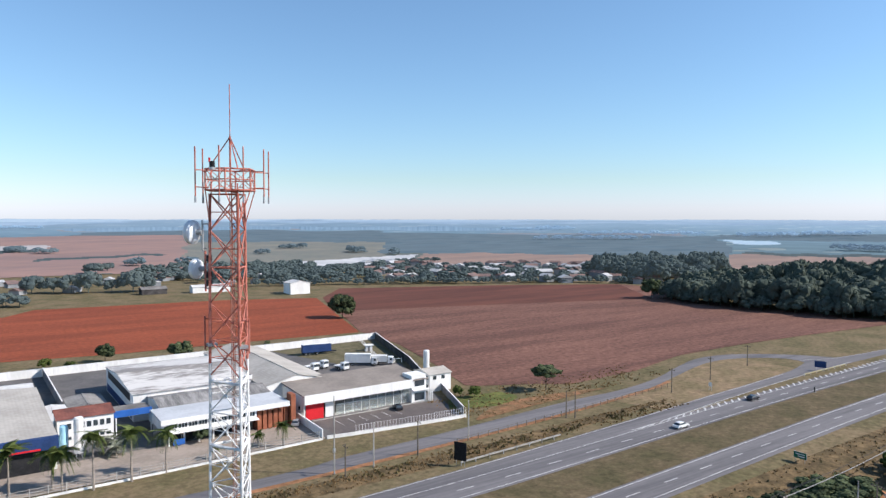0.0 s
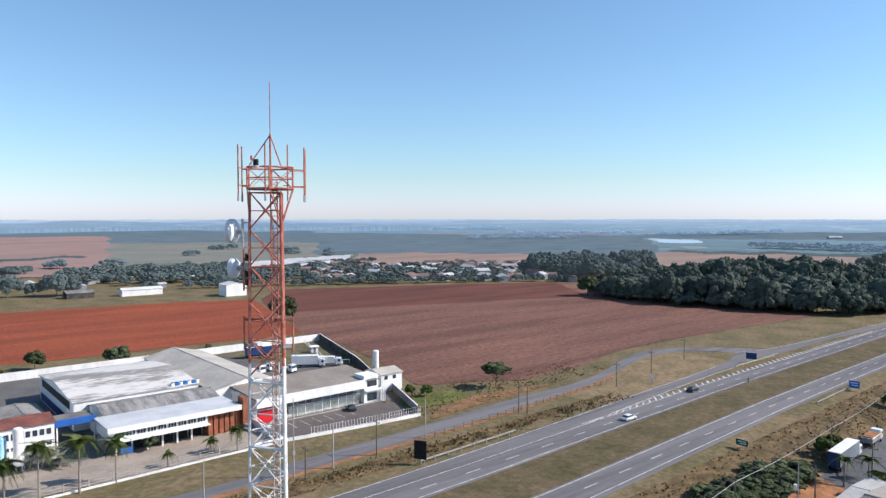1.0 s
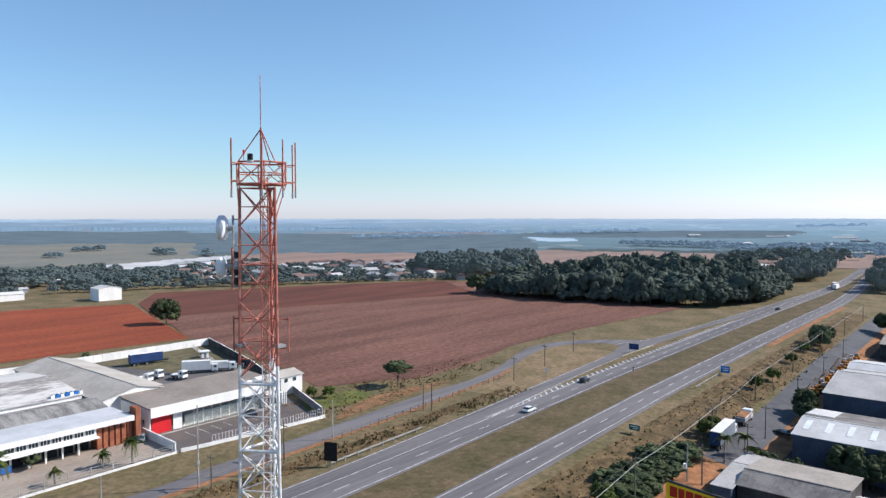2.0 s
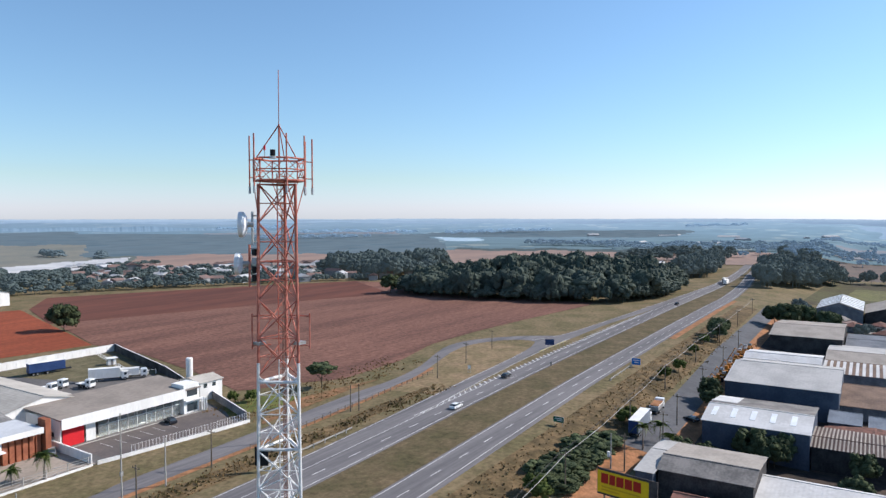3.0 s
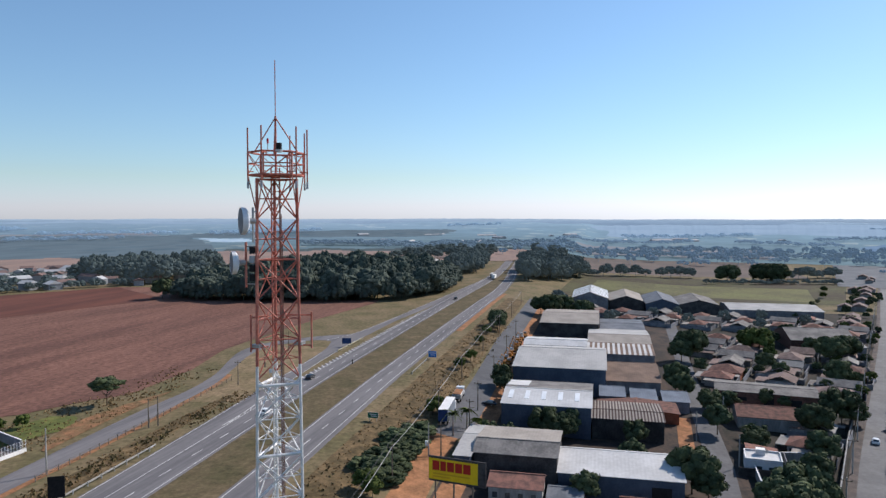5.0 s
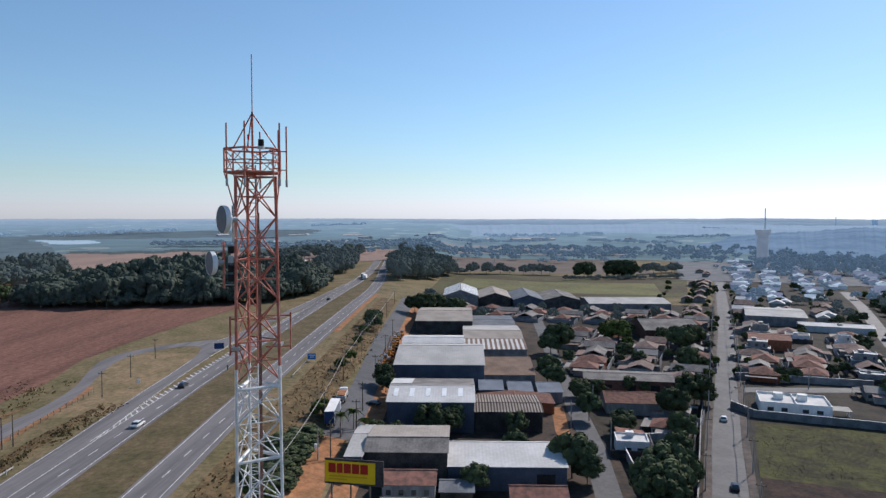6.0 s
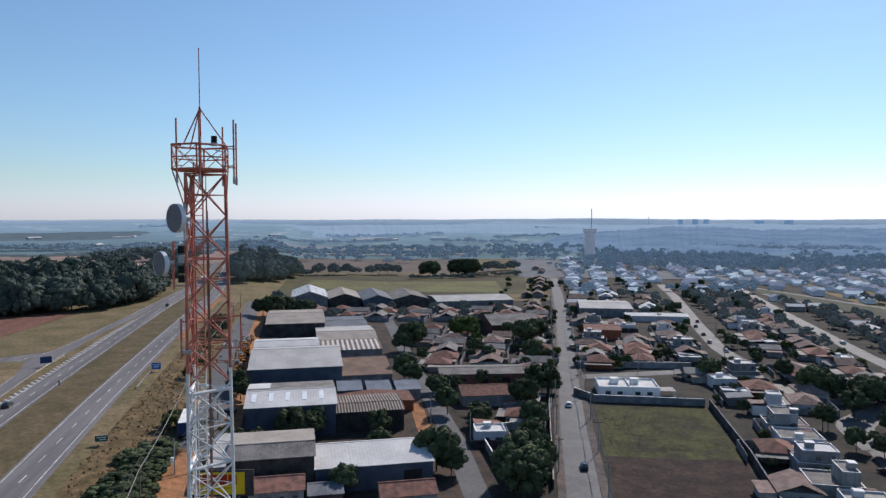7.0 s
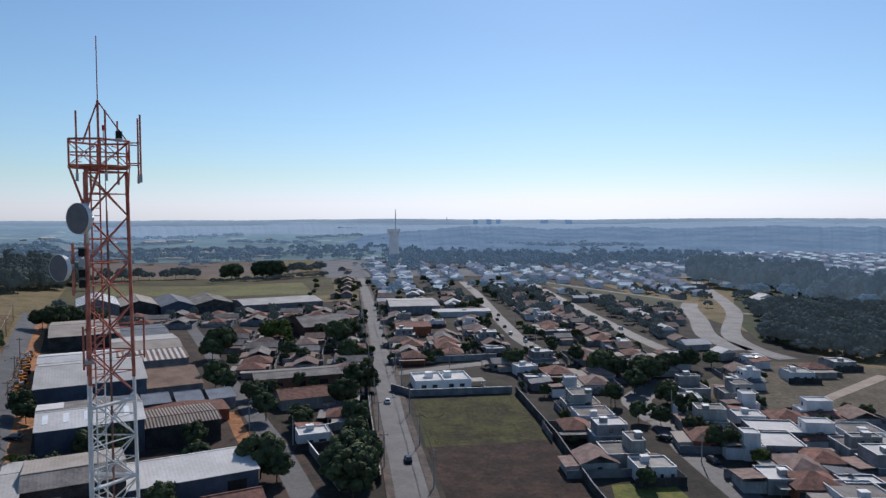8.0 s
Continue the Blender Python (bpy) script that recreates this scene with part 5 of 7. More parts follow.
# houses before the large far sheds
for i, (x, y) in enumerate(((388, 4), (404, -4), (418, 6), (386, -14), (402, -22), (420, -18), (384, -34), (400, -42), (418, -40), (386, -56), (404, -62), (422, -58), (392, -78), (410, -84), (424, -100), (400, -102), (380, -98), (424, 26), (408, 18))):
    put(TYPES[i * 3 % len(TYPES)], x, y, STREET_TURN + (0, 90, 180)[i % 3])
# modern quarter round the curved street
NEAR = ((170, -113, -28), (172, -128, -26), (149, -103.5, -24), (140, -100, -24), (134, -88.5, -24), (123, -91, -24), (110, -84.5, -24), (110, -75.5, -24), (101, -84.5, -24), (184, -112, -22), (192, -126, -22), (206, -120, -12), (214, -134, -12), (183, -139, -24),
        (147, -179, -30), (147, -205, -30), (149, -219, -26), (152, -238, -24), (170, -212, -26), (160, -190, -30), (104, -134, -34), (120, -124, -34), (109, -114, -34), (95, -140, -34), (82, -102, -30), (83, -115, -30), (99, -115, -34), (97, -125, -34), (84, -125, -34),
        (92, -153, -30), (109, -161, -32), (101, -168, -30), (148, -150, -24), (132, -132, -34), (75, -108, -30), (72, -118, -30), (66, -110, -30), (62, -122, -30), (74, -130, -30), (84, -140, -30), (68, -138, -30), (80, -148, -30), (58, -104, -30), (52, -112, -30), (118, -140, -34), (126, -148, -34), (110, -148, -34), (138, -160, -30), (56, -132, -30))
for i, (x, y, a) in enumerate(NEAR):
    tiled = i % 3 == 1
    put(TYPES[(0, 1, 4, 2)[i % 4]] if tiled else MODERN[(i * 5 + i // 12) % 12], x, y, a + rng.choice((0, 0, 90, 180)))
put(MODERN[7], 160, -19, -8)
low = thing("white_house", 204, -80, "low bright white house with parapets and two tank boxes", "house", -18)
part("wall", boxes((-7, 7, -12, 8.5, -0.4, 2.9)), WHITE, low)
part("roof", boxes((-6.8, 6.8, -11.8, 8.3, 2.9, 3.0)), WHITE_ROOF, low)
part("parapet", boxes((-7, -6.8, -12, 8.5, 2.904, 3.7), (6.8, 7, -12, 8.5, 2.904, 3.7), (-6.8, 6.8, -12, -11.8, 2.904, 3.7), (-6.8, 6.8, 8.3, 8.5, 2.904, 3.7), (-6.8, 6.8, -2.2, -2.0, 3.004, 3.7)), WHITE, low)
for y0 in (-6.0, 1.0):
    part("tank_box", boxes((0.2, 2.8, y0, y0 + 2.8, 3.004, 4.9)), WHITE, low)
for y0 in (-9.5, -5.5, 0.5, 4.5):
    part("window", boxes((-7.05, -6.9, y0, y0 + 1.8, 0.9, 2.1)), GLASS, low)
part("terrace_roof", boxes((-6.5, -0.5, -17.5, -12.004, 2.3, 2.45)), CONCRETE, low, "flat grey terrace roof on posts")
for x0, y0 in ((-6.3, -17.3), (-0.9, -17.3), (-3.6, -17.3)):
    part("post", boxes((x0, x0 + 0.2, y0, y0 + 0.2, -0.4, 2.3)), WHITE, low)
wall_line("boundary_wall", [(181, -100), (133, -81), (97, -64.5), (72, -54.5)], 2.4, DARKWALL, "long dark boundary wall beside the vacant plot", cap=GREYWALL)
wall_line("boundary_wall", [(205, -62.5), (194.2, -65.4), (181.3, -98.6)], 2.4, GREYWALL, "blue-grey wall behind the vacant plot")

# the town's far quarters: one mass of small gabled houses
bm_walls, bm_roofs, bm_light = bmesh.new(), bmesh.new(), bmesh.new()


def small_house(bmw, bmr, x, y, w, d, h, turn):
    g = land(x, y)
    c, s = math.cos(turn), math.sin(turn)
    P = lambda a, b, z: (x + a * c - b * s, y + a * s + b * c, g + z)  # noqa: E731
    v = [bmw.verts.new(P(a, b, z)) for z in (-1, h) for a, b in ((-w, -d), (w, -d), (w, d), (-w, d))]
    for f in ((0, 1, 5, 4), (1, 2, 6, 5), (2, 3, 7, 6), (3, 0, 4, 7)):
        bmw.faces.new([v[i] for i in f])
    o = 0.5
    e = [bmr.verts.new(P(a, b, z)) for a, b, z in ((-w - o, -d - o, h - 0.1), (w + o, -d - o, h - 0.1), (w + o, d + o, h - 0.1), (-w - o, d + o, h - 0.1), (-w - o, 0, h + d * 0.45), (w + o, 0, h + d * 0.45))]
    for f in ((0, 1, 5, 4), (2, 3, 4, 5), (1, 2, 5), (3, 0, 4)):
        bmr.faces.new([e[i] for i in f])


far_sets = [(bm_walls, bm_roofs, bm_light), (bmesh.new(), bmesh.new(), bmesh.new())]
for d0 in [13, 30, 50, 68, 92, 110, 126, 142] + list(range(160, 700, 19)):
    s = 300 if d0 < 130 else 120 + max(0, d0 - 140) * 0.9
    while s < 900:
        s += rng.uniform(9.5, 14)
        x, y = town(s, d0 * (1 + (s - 130) * 0.0009) + rng.uniform(-5, 5))
        if rng.random() < 0.2 or not off_street(x, y, 10) or (s < 420 and d0 > 260):
            continue
        if x < 300 + 0.2 * (-y - 255) and y < -250 - (x - 205) * 0.8:
            continue
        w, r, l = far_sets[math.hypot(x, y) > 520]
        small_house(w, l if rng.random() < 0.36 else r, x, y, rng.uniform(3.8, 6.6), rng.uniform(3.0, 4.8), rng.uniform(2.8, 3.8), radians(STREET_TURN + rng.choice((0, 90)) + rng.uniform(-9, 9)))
for x, y in ((300, -385), (290, -396), (281, -402), (272, -408), (292, -412), (310, -398), (262, -405), (318, -412), (255, -418), (244, -412)):
    small_house(*far_sets[0][::2], x, y, rng.uniform(4.5, 7), rng.uniform(3.6, 5), 3.4, radians(rng.uniform(0, 180)))
for _ in range(16):
    x, y = town(rng.uniform(300, 720), -rng.uniform(12, 24))
    small_house(bm_walls, bm_roofs, x, y, rng.uniform(3.8, 6.5), rng.uniform(3, 5), 3.2, radians(STREET_TURN))
far_town = thing("far_town", 0, 0, "mass of distant low houses with tiled roofs", "houses", z=0, kind="stuff")
part("walls", bm_walls, OFFWHITE, far_town)
part("roofs", bm_roofs, FADED_TILE, far_town)
part("pale_roofs", bm_light, WHITE_ROOF, far_town)
# walls and roofs here carry the haze in bluish, part-emitted colours
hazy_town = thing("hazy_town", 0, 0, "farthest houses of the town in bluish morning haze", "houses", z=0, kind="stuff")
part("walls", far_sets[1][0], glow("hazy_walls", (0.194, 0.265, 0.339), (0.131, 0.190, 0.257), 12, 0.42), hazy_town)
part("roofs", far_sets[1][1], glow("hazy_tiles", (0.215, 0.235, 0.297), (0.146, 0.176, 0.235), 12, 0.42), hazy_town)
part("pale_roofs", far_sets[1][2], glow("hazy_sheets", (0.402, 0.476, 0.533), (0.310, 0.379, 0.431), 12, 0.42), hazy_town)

# water tower on the skyline, haze put into its concrete colour and emission
wt = thing("water_tower", 900, -372, "tall pale concrete water tower with a slim mast", "water tower", z=-11)
bm = bmesh.new()
for z0, z1, r0, r1 in ((0, 38, 7.2, 7.2), (38, 42, 7.2, 9.6), (42, 46, 9.6, 9.6)):
    bar(bm, (0, 0, z0), (0, 0, z1), r0, 20, r1)
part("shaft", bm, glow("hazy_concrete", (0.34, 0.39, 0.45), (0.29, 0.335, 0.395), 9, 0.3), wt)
part("mast", bars(((-6, 0, 46), (-6, 0, 74)), r=0.6), STEEL, wt)

# ---- trees ----


def lump(bm, c, r, flat, rg):
    """The shaded inside of a clump of leaves: a small uneven knot of twenty faces."""
    w = [bm.verts.new(c + Vector((x, y, z * flat)) * r * rg.uniform(0.45, 0.62)) for x, y, z in KNOT]
    for f in KNOT_FACES:
        bm.faces.new([w[i] for i in f])


GOLD = (1 + 5 ** 0.5) / 2
KNOT = [(s, t * GOLD, 0) for s in (-1, 1) for t in (-1, 1)] + [(0, s, t * GOLD) for s in (-1, 1) for t in (-1, 1)] + [(t * GOLD, 0, s) for s in (-1, 1) for t in (-1, 1)]
KNOT_FACES = [f for f in itertools.combinations(range(12), 3) if all(abs(sum((a - b) ** 2 for a, b in zip(KNOT[i], KNOT[j])) - 4) < 0.01 for i, j in itertools.combinations(f, 2))]


def crown_bm(rad, high, clumps, leaves, seed, flat=0.8, leaf=0.5, bm=None, at=(0, 0, 0)):
    """A crown of leaf sprays gathered in clumps with gaps between them."""
    rg = np.random.RandomState(seed)
    bm = bm or bmesh.new()
    for _ in range(clumps):
        a, u = rg.uniform(0, 2 * math.pi), rg.uniform(-0.55, 1)
        k = rg.uniform(0.45, 1.0) * math.sqrt(max(0.05, 1 - u * u * 0.8))
        c = Vector((at[0] + rad * k * math.cos(a), at[1] + rad * k * math.sin(a), at[2] + high * (0.62 + 0.34 * u)))
        cr = rad * rg.uniform(0.24, 0.42)
        lump(bm, c, cr * 0.86, flat, rg)
        for _ in range(leaves):
            v = Vector(rg.normal(size=3)).normalized()
            p = c + Vector((v.x, v.y, v.z * flat)) * cr * rg.uniform(0.75, 1.05)
            n = (v + Vector(rg.normal(size=3)) * 0.3).normalized()
            t = n.orthogonal().normalized()
            b = n.cross(t)
            s = leaf * rg.uniform(0.6, 1.3)
            q = [bm.verts.new(p + t * s * x + b * s * y) for x, y in ((-1, -0.35), (0.25, -0.8), (1, 0.3), (-0.3, 0.8))]
            bm.faces.new(q)
    return bm


def trunk_bm(high, rad, spread, seed):
    rg = random.Random(seed)
    bm = bmesh.new()
    bar(bm, (0, 0, -0.3), (0, 0, high * 0.42), rad, 7, rad * 0.7)
    for i in range(5):
        a = i * 1.26 + rg.uniform(-0.3, 0.3)
        p = Vector((0, 0, high * rg.uniform(0.28, 0.42)))
        q = Vector((spread * 0.5 * math.cos(a), spread * 0.5 * math.sin(a), high * rg.uniform(0.55, 0.68)))
        bar(bm, p, q, rad * 0.45, 5, rad * 0.25)
        for _ in range(2):
            r = q + Vector((spread * 0.35 * math.cos(a + rg.uniform(-0.7, 0.7)), spread * 0.35 * math.sin(a + rg.uniform(-0.7, 0.7)), high * rg.uniform(0.08, 0.22)))
            bar(bm, q, r, rad * 0.24, 4, rad * 0.08)
    return bm


def tree(rad, high, clumps, leaves, seed, material, label, leaf=0.5):
    ob = thing("tree", 0, 0, label, "tree", z=-80, group="trees")
    part("trunk", trunk_bm(high, 0.035 * high * 0.6, rad, seed), BARK, ob)
    part("crown", crown_bm(rad, high, clumps, leaves, seed, leaf=leaf), material, ob)
    return ob


TREES = [tree(4.2, 8.5, 46, 60, 1, LEAF, "broad dark green tree with a rounded crown", 0.36), tree(3.2, 7.0, 36, 50, 2, LEAF, "small dark green street tree", 0.3),
         tree(5.2, 10.5, 56, 64, 3, LEAF, "large spreading dark green tree", 0.42), tree(3.4, 6.5, 36, 50, 4, LEAF2, "light green leafy tree", 0.3)]

umbrella = thing("tree", 0, 0, "small flat-crowned tree on a thin trunk", "tree", z=-80, group="trees")
part("trunk", trunk_bm(6.4, 0.13, 3.4, 9), BARK, umbrella)
bm = crown_bm(3.3, 6.4, 34, 46, 9, leaf=0.3)
for v in bm.verts:
    v.co.z = 4.9 + (v.co.z - 4.2) * 0.62
part("crown", bm, LEAF, umbrella)
TREES.append(umbrella)


def plant(k, x, y, scale=1.0, turn=None, label=""):
    ob = put(TREES[k], x, y, rng.uniform(0, 360) if turn is None else turn)
    ob.matrix_basis = ob.matrix_basis @ Matrix.Diagonal((scale, scale, scale * rng.uniform(0.9, 1.1), 1))
    return tagged(ob, label)


lone = plant(2, 160.2, 320.5, 1.12, label="lone dark round tree at the corner of a field")
lone.matrix_basis = lone.matrix_basis @ Matrix.Translation((0, 0, -1.9)) @ Matrix.Diagonal((1, 1, 1.2, 1))
plant(4, 142.9, 150.7, 1.2, label="small umbrella-shaped tree on the field's edge")
plant(0, 364, 287, 1.4, label="dark tree standing before the wood's edge")
for x, y, k, q in ((22, 268, 3, 0.6), (29, 262, 3, 0.5), (41, 270, 1, 0.9), (63, 262, 1, 0.8), (66, 262, 0, 0.7), (98, 262, 1, 0.4), (-2, 232, 3, 1.3), (120, 156, 3, 0.5), (117, 160, 3, 0.45), (44, 160, 1, 0.5), (69.5, 170, 1, 0.6)):
    plant(k, x, y, q)
# bushes and trees down the bank and about the side street
for x, y, k, q in ((150, 47, 0, 0.7), (152, 42, 1, 0.8), (150, 12, 1, 0.9), (165, 34, 0, 0.85), (166, 29, 0, 0.8),
                   (205, 51, 0, 0.8), (198, 49.5, 1, 0.9), (300, 66, 0, 0.9), (310, 68, 0, 1.0), (318, 67, 1, 1), (375, 46, 2, 1.2), (385, 40, 2, 1.2), (382, 28, 2, 1.1), (376, 52, 2, 1.0), 
                   (160, -136, 1, 1.2), (166, -146, 1, 1.2), (172, -152, 2, 0.9),
                   (152, -118, 1, 1.0), (134, -113, 1, 0.9), (128, -116, 0, 0.7), (128, -127, 1, 1.2), (116, -116, 1, 0.9), (103, -112, 0, 0.8), (100, -117, 0, 0.8), (180, -146, 0, 1.0), (185, -142, 2, 0.9), (192, -150, 0, 1.0), (215, -122, 0, 1.0), (222, -135, 1, 1), (210, -150, 1, 1.0)):
    plant(k, x, y, q)
for _ in range(260):
    x, y = town(rng.uniform(130, 520), rng.choice((6.5, 22, 40, 58, 72, 80, 98, 115, 130, -20, -44, -7)) + rng.uniform(-4, 4))
    if y < -25 and off_street(x, y, 6):
        plant(rng.choice((0, 1, 1, 3)), x, y, rng.uniform(0.35, 0.75))
for _ in range(26):  # low thicket on the bank
    x, y = rng.uniform(112, 146), rng.uniform(60.5, 68)
    q = rng.uniform(0.55, 0.85)
    ob = plant(rng.choice((0, 1)), x, y, q, label="low dark thorny bush on the bank")
    ob.matrix_basis = ob.matrix_basis @ Matrix.Translation((0, 0, -1.6)) @ Matrix.Diagonal((1.15, 1.15, 0.62, 1))
for x, y in ((105, 62), (107, 64.5), (160, 63.5), (164, 63), (230, 66), (262, 68), (288, 69), (215, 67)):
    plant(3, x, y, 0.6, label="small olive bush on the bank")
for x, y, k, q in ((287, -18, 2, 1.15), (283, -14, 0, 1.1), (315, -51, 3, 1.7), (320, -47, 3, 1.4), (231.5, -6.3, 0, 1.0), (221, -7, 1, 1.2), (211, -14.5, 0, 0.75), (137, 0, 2, 0.9), (134, -3, 0, 0.8), (183.5, -12.5, 1, 1.1), (163.5, 10.6, 1, 1.0), (168.8, 28.4, 0, 0.9), (164, 30, 1, 1.0),
                   (298, -75, 2, 1.1), (319, -74, 0, 0.9), (188.5, -39, 2, 0.85), (194, -41, 0, 0.8), (123, -16, 2, 1.05), (117, -15, 2, 0.95), (128, -20, 2, 1.0), (132, -24, 0, 0.9), (125.8, 22.4, 0, 0.7), (265, -48, 1, 0.9), (208, -20, 1, 0.9), (265, -19, 0, 0.6), (218, -38, 1, 0.7), (171.5, -20, 0, 0.75), (178, -22, 1, 0.8)):
    plant(k, x, y, q)
for x, y, k, q in ((203, -50, 2, 1.0), (207, -55, 0, 0.8), (258, -66, 0, 1.1), (306, -83, 2, 1.1), (219, -33, 1, 0.8), (201, -13.5, 1, 1.0), (168, -35, 0, 0.9), (152, -29, 1, 1.0), (280, -46, 0, 0.9)):
    plant(k, x, y, q)
for _ in range(9):
    x, y = town(rng.uniform(20, 300), -rng.uniform(9, 56))
    if y < -19 and clear(x, y, 1.0):
        plant(rng.choice((0, 1, 1, 3)), x, y, rng.uniform(0.4, 0.8))
for x, y, a in NEAR:  # shrubs and small trees in the gardens
    for _ in range(2):
        u, w = x + rng.uniform(-9, 9), y + rng.uniform(-9, 9)
        if all((u - p) ** 2 + (w - q) ** 2 > 46 for p, q, _ in NEAR):
            plant(rng.choice((0, 1, 1, 3)), u, w, rng.uniform(0.35, 0.7))
for x, y, k, q in ((168, -151, 2, 0.9), (174, -160, 0, 1.0), (179, -172, 2, 0.8), (178, -182, 0, 0.9), (177, -194, 0, 0.8), (142, -133, 0, 0.9), (146, -137, 1, 1.0)):
    plant(k, x, y, q)
# dark tree line and pasture trees
for x, y, q in ((702, -103, 2.0), (708, -136, 2.05), (712, -144, 2.15), (700, -148, 1.9)):
    ob = plant(2, x, y, q, label="big dark round tree at the pasture's edge")
    ob.matrix_basis = ob.matrix_basis @ Matrix.Translation((0, 0, -2.4))


# leaves of far trees: haze tints the colour and is partly emitted
BELTLEAF = glow("hazed_garden_leaves", (0.088, 0.112, 0.108), (0.062, 0.082, 0.084), 12, 0.16)
HAZELEAF = glow("hazed_pasture_leaves", (0.108, 0.142, 0.160), (0.076, 0.108, 0.124), 14, 0.32)
BLUELEAF = glow("hazed_distant_leaves", (0.120, 0.178, 0.235), (0.088, 0.140, 0.192), 16, 0.46)
# ---- woods: joined masses ----
def dome_bm(clumps, leaves, seed, leaf):
    """A broad wood tree's crown, one metre in radius and height: rounded clumps of leaves over a dome, with dark gaps."""
    rg = np.random.RandomState(seed)
    bm = bmesh.new()
    for i in range(clumps):
        u = 0.98 - 1.42 * (i + rg.uniform(0, 0.8)) / clumps
        a = i * 2.39996 + rg.uniform(-0.5, 0.5)
        k = math.sqrt(max(0.0, 1 - u * u)) * rg.uniform(0.55, 0.78)
        c = Vector((k * math.cos(a), k * math.sin(a), 0.54 + 0.36 * u * rg.uniform(0.8, 1.05)))
        cr = rg.uniform(0.26, 0.44)
        flat = rg.uniform(0.34, 0.6)
        lump(bm, c, cr * 0.9, flat, rg)
        for _ in range(leaves):
            v = Vector(rg.normal(size=3)).normalized()
            p = c + Vector((v.x, v.y, v.z * flat)) * cr * rg.uniform(0.72, 1.06)
            n = (v + Vector(rg.normal(size=3)) * 0.35).normalized()
            t = n.orthogonal().normalized()
            b = n.cross(t)
            s = leaf * rg.uniform(0.6, 1.3)
            bm.faces.new([bm.verts.new(p + t * s * x + b * s * y) for x, y in ((-1, -0.35), (0.25, -0.8), (1, 0.3), (-0.3, 0.8))])
    bar(bm, (0, 0, -0.03), (0.03, 0.02, 0.45), 0.035, 5, 0.02)
    return bm


DOMES = {}


def wood(name, spots, label, leaf=0.075, clumps=20, leaves=26, material=WOODLEAF, height=land):
    """Many crowns joined into one mass; spots: x, y, radius, height."""
    rg = np.random.RandomState(len(spots))
    key = (clumps, leaves, leaf)
    if key not in DOMES:
        DOMES[key] = []
        for i in range(7):
            bm = dome_bm(clumps, leaves, 40 + i, leaf)
            bm.verts.index_update()
            DOMES[key].append((np.array([tuple(v.co) for v in bm.verts]), [[v.index for v in f.verts] for f in bm.faces]))
            bm.free()
    vs, faces, total = [], [], 0
    for x, y, r, h in spots:
        p, polys = DOMES[key][rg.randint(7)]
        a = rg.uniform(0, 6.28)
        c, s = r * math.cos(a), r * math.sin(a)
        vs.append(np.stack([x + p[:, 0] * c - p[:, 1] * s, y + p[:, 0] * s + p[:, 1] * c, height(x, y) + p[:, 2] * h], 1))
        faces += [[i + total for i in f] for f in polys]
        total += len(p)
    me = bpy.data.meshes.new(name)
    me.from_pydata(np.concatenate(vs).tolist(), [], faces)
    me.materials.append(material)
    return tagged(new(name, me), label, "trees", kind="stuff")


def inside(ring):
    """A test for spots within a closed line."""
    def test(x, y):
        hit = False
        for (ax, ay), (bx, by) in zip(ring, ring[1:] + ring[:1]):
            if (ay > y) != (by > y) and x < ax + (y - ay) / (by - ay) * (bx - ax):
                hit = not hit
        return hit
    return test


def strip(seed, line, step, wide, r, h):
    """Spots of a row of trees along a line."""
    rg = np.random.RandomState(seed)
    return [(x + rg.uniform(-wide, wide), y + rg.uniform(-wide, wide), rg.uniform(*r), rg.uniform(*h)) for x, y in resample(line, step)]


def scatter(seed, n, x0, x1, y0, y1, test, r=(4, 7), h=(9, 16)):
    rg = np.random.RandomState(seed)
    out = []
    for _ in range(n * 20):
        x, y = rg.uniform(x0, x1), rg.uniform(y0, y1)
        if test(x, y):
            k = rg.uniform()
            out.append((x, y, r[0] + (r[1] - r[0]) * k, h[0] + (h[1] - h[0]) * rg.uniform()))
            if len(out) >= n:
                break
    return out


# the wood beside the highway: taller inside than along its edge
WOOD = [(368, 288), (362, 258), (365, 225), (374, 176), (393, 139), (437, 127), (505, 128), (540, 142), (540, 205), (500, 275), (430, 302)]
core = scatter(5, 225, 361, 625, 126, 325, inside(WOOD), r=(6.0, 12.5), h=(8.5, 19))
wood("woodland", [(x, y, r, (h + 6 * smooth(395, 440, x) * smooth(135, 185, y)) * (1 - 0.35 * smooth(225, 310, y))) for x, y, r, h in core], "dense dark broadleaf wood beside the highway and field", clumps=26, leaves=34, leaf=0.062)
wood("woodland", strip(51, WOOD[:7], 6.5, 3, (3.6, 6.5), (6, 13)), "uneven leafy edge of the wood above the field", clumps=18, leaves=30)
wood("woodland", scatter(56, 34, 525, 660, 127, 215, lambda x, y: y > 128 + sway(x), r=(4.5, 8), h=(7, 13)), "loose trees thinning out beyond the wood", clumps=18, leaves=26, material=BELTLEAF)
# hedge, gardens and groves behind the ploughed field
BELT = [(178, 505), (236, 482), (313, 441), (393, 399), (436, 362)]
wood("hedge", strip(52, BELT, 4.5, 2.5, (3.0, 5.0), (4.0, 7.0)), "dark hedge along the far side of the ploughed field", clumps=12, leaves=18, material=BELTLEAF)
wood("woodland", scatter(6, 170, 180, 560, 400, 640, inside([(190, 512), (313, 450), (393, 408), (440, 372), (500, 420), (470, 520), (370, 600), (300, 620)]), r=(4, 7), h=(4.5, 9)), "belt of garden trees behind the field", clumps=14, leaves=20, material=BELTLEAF)
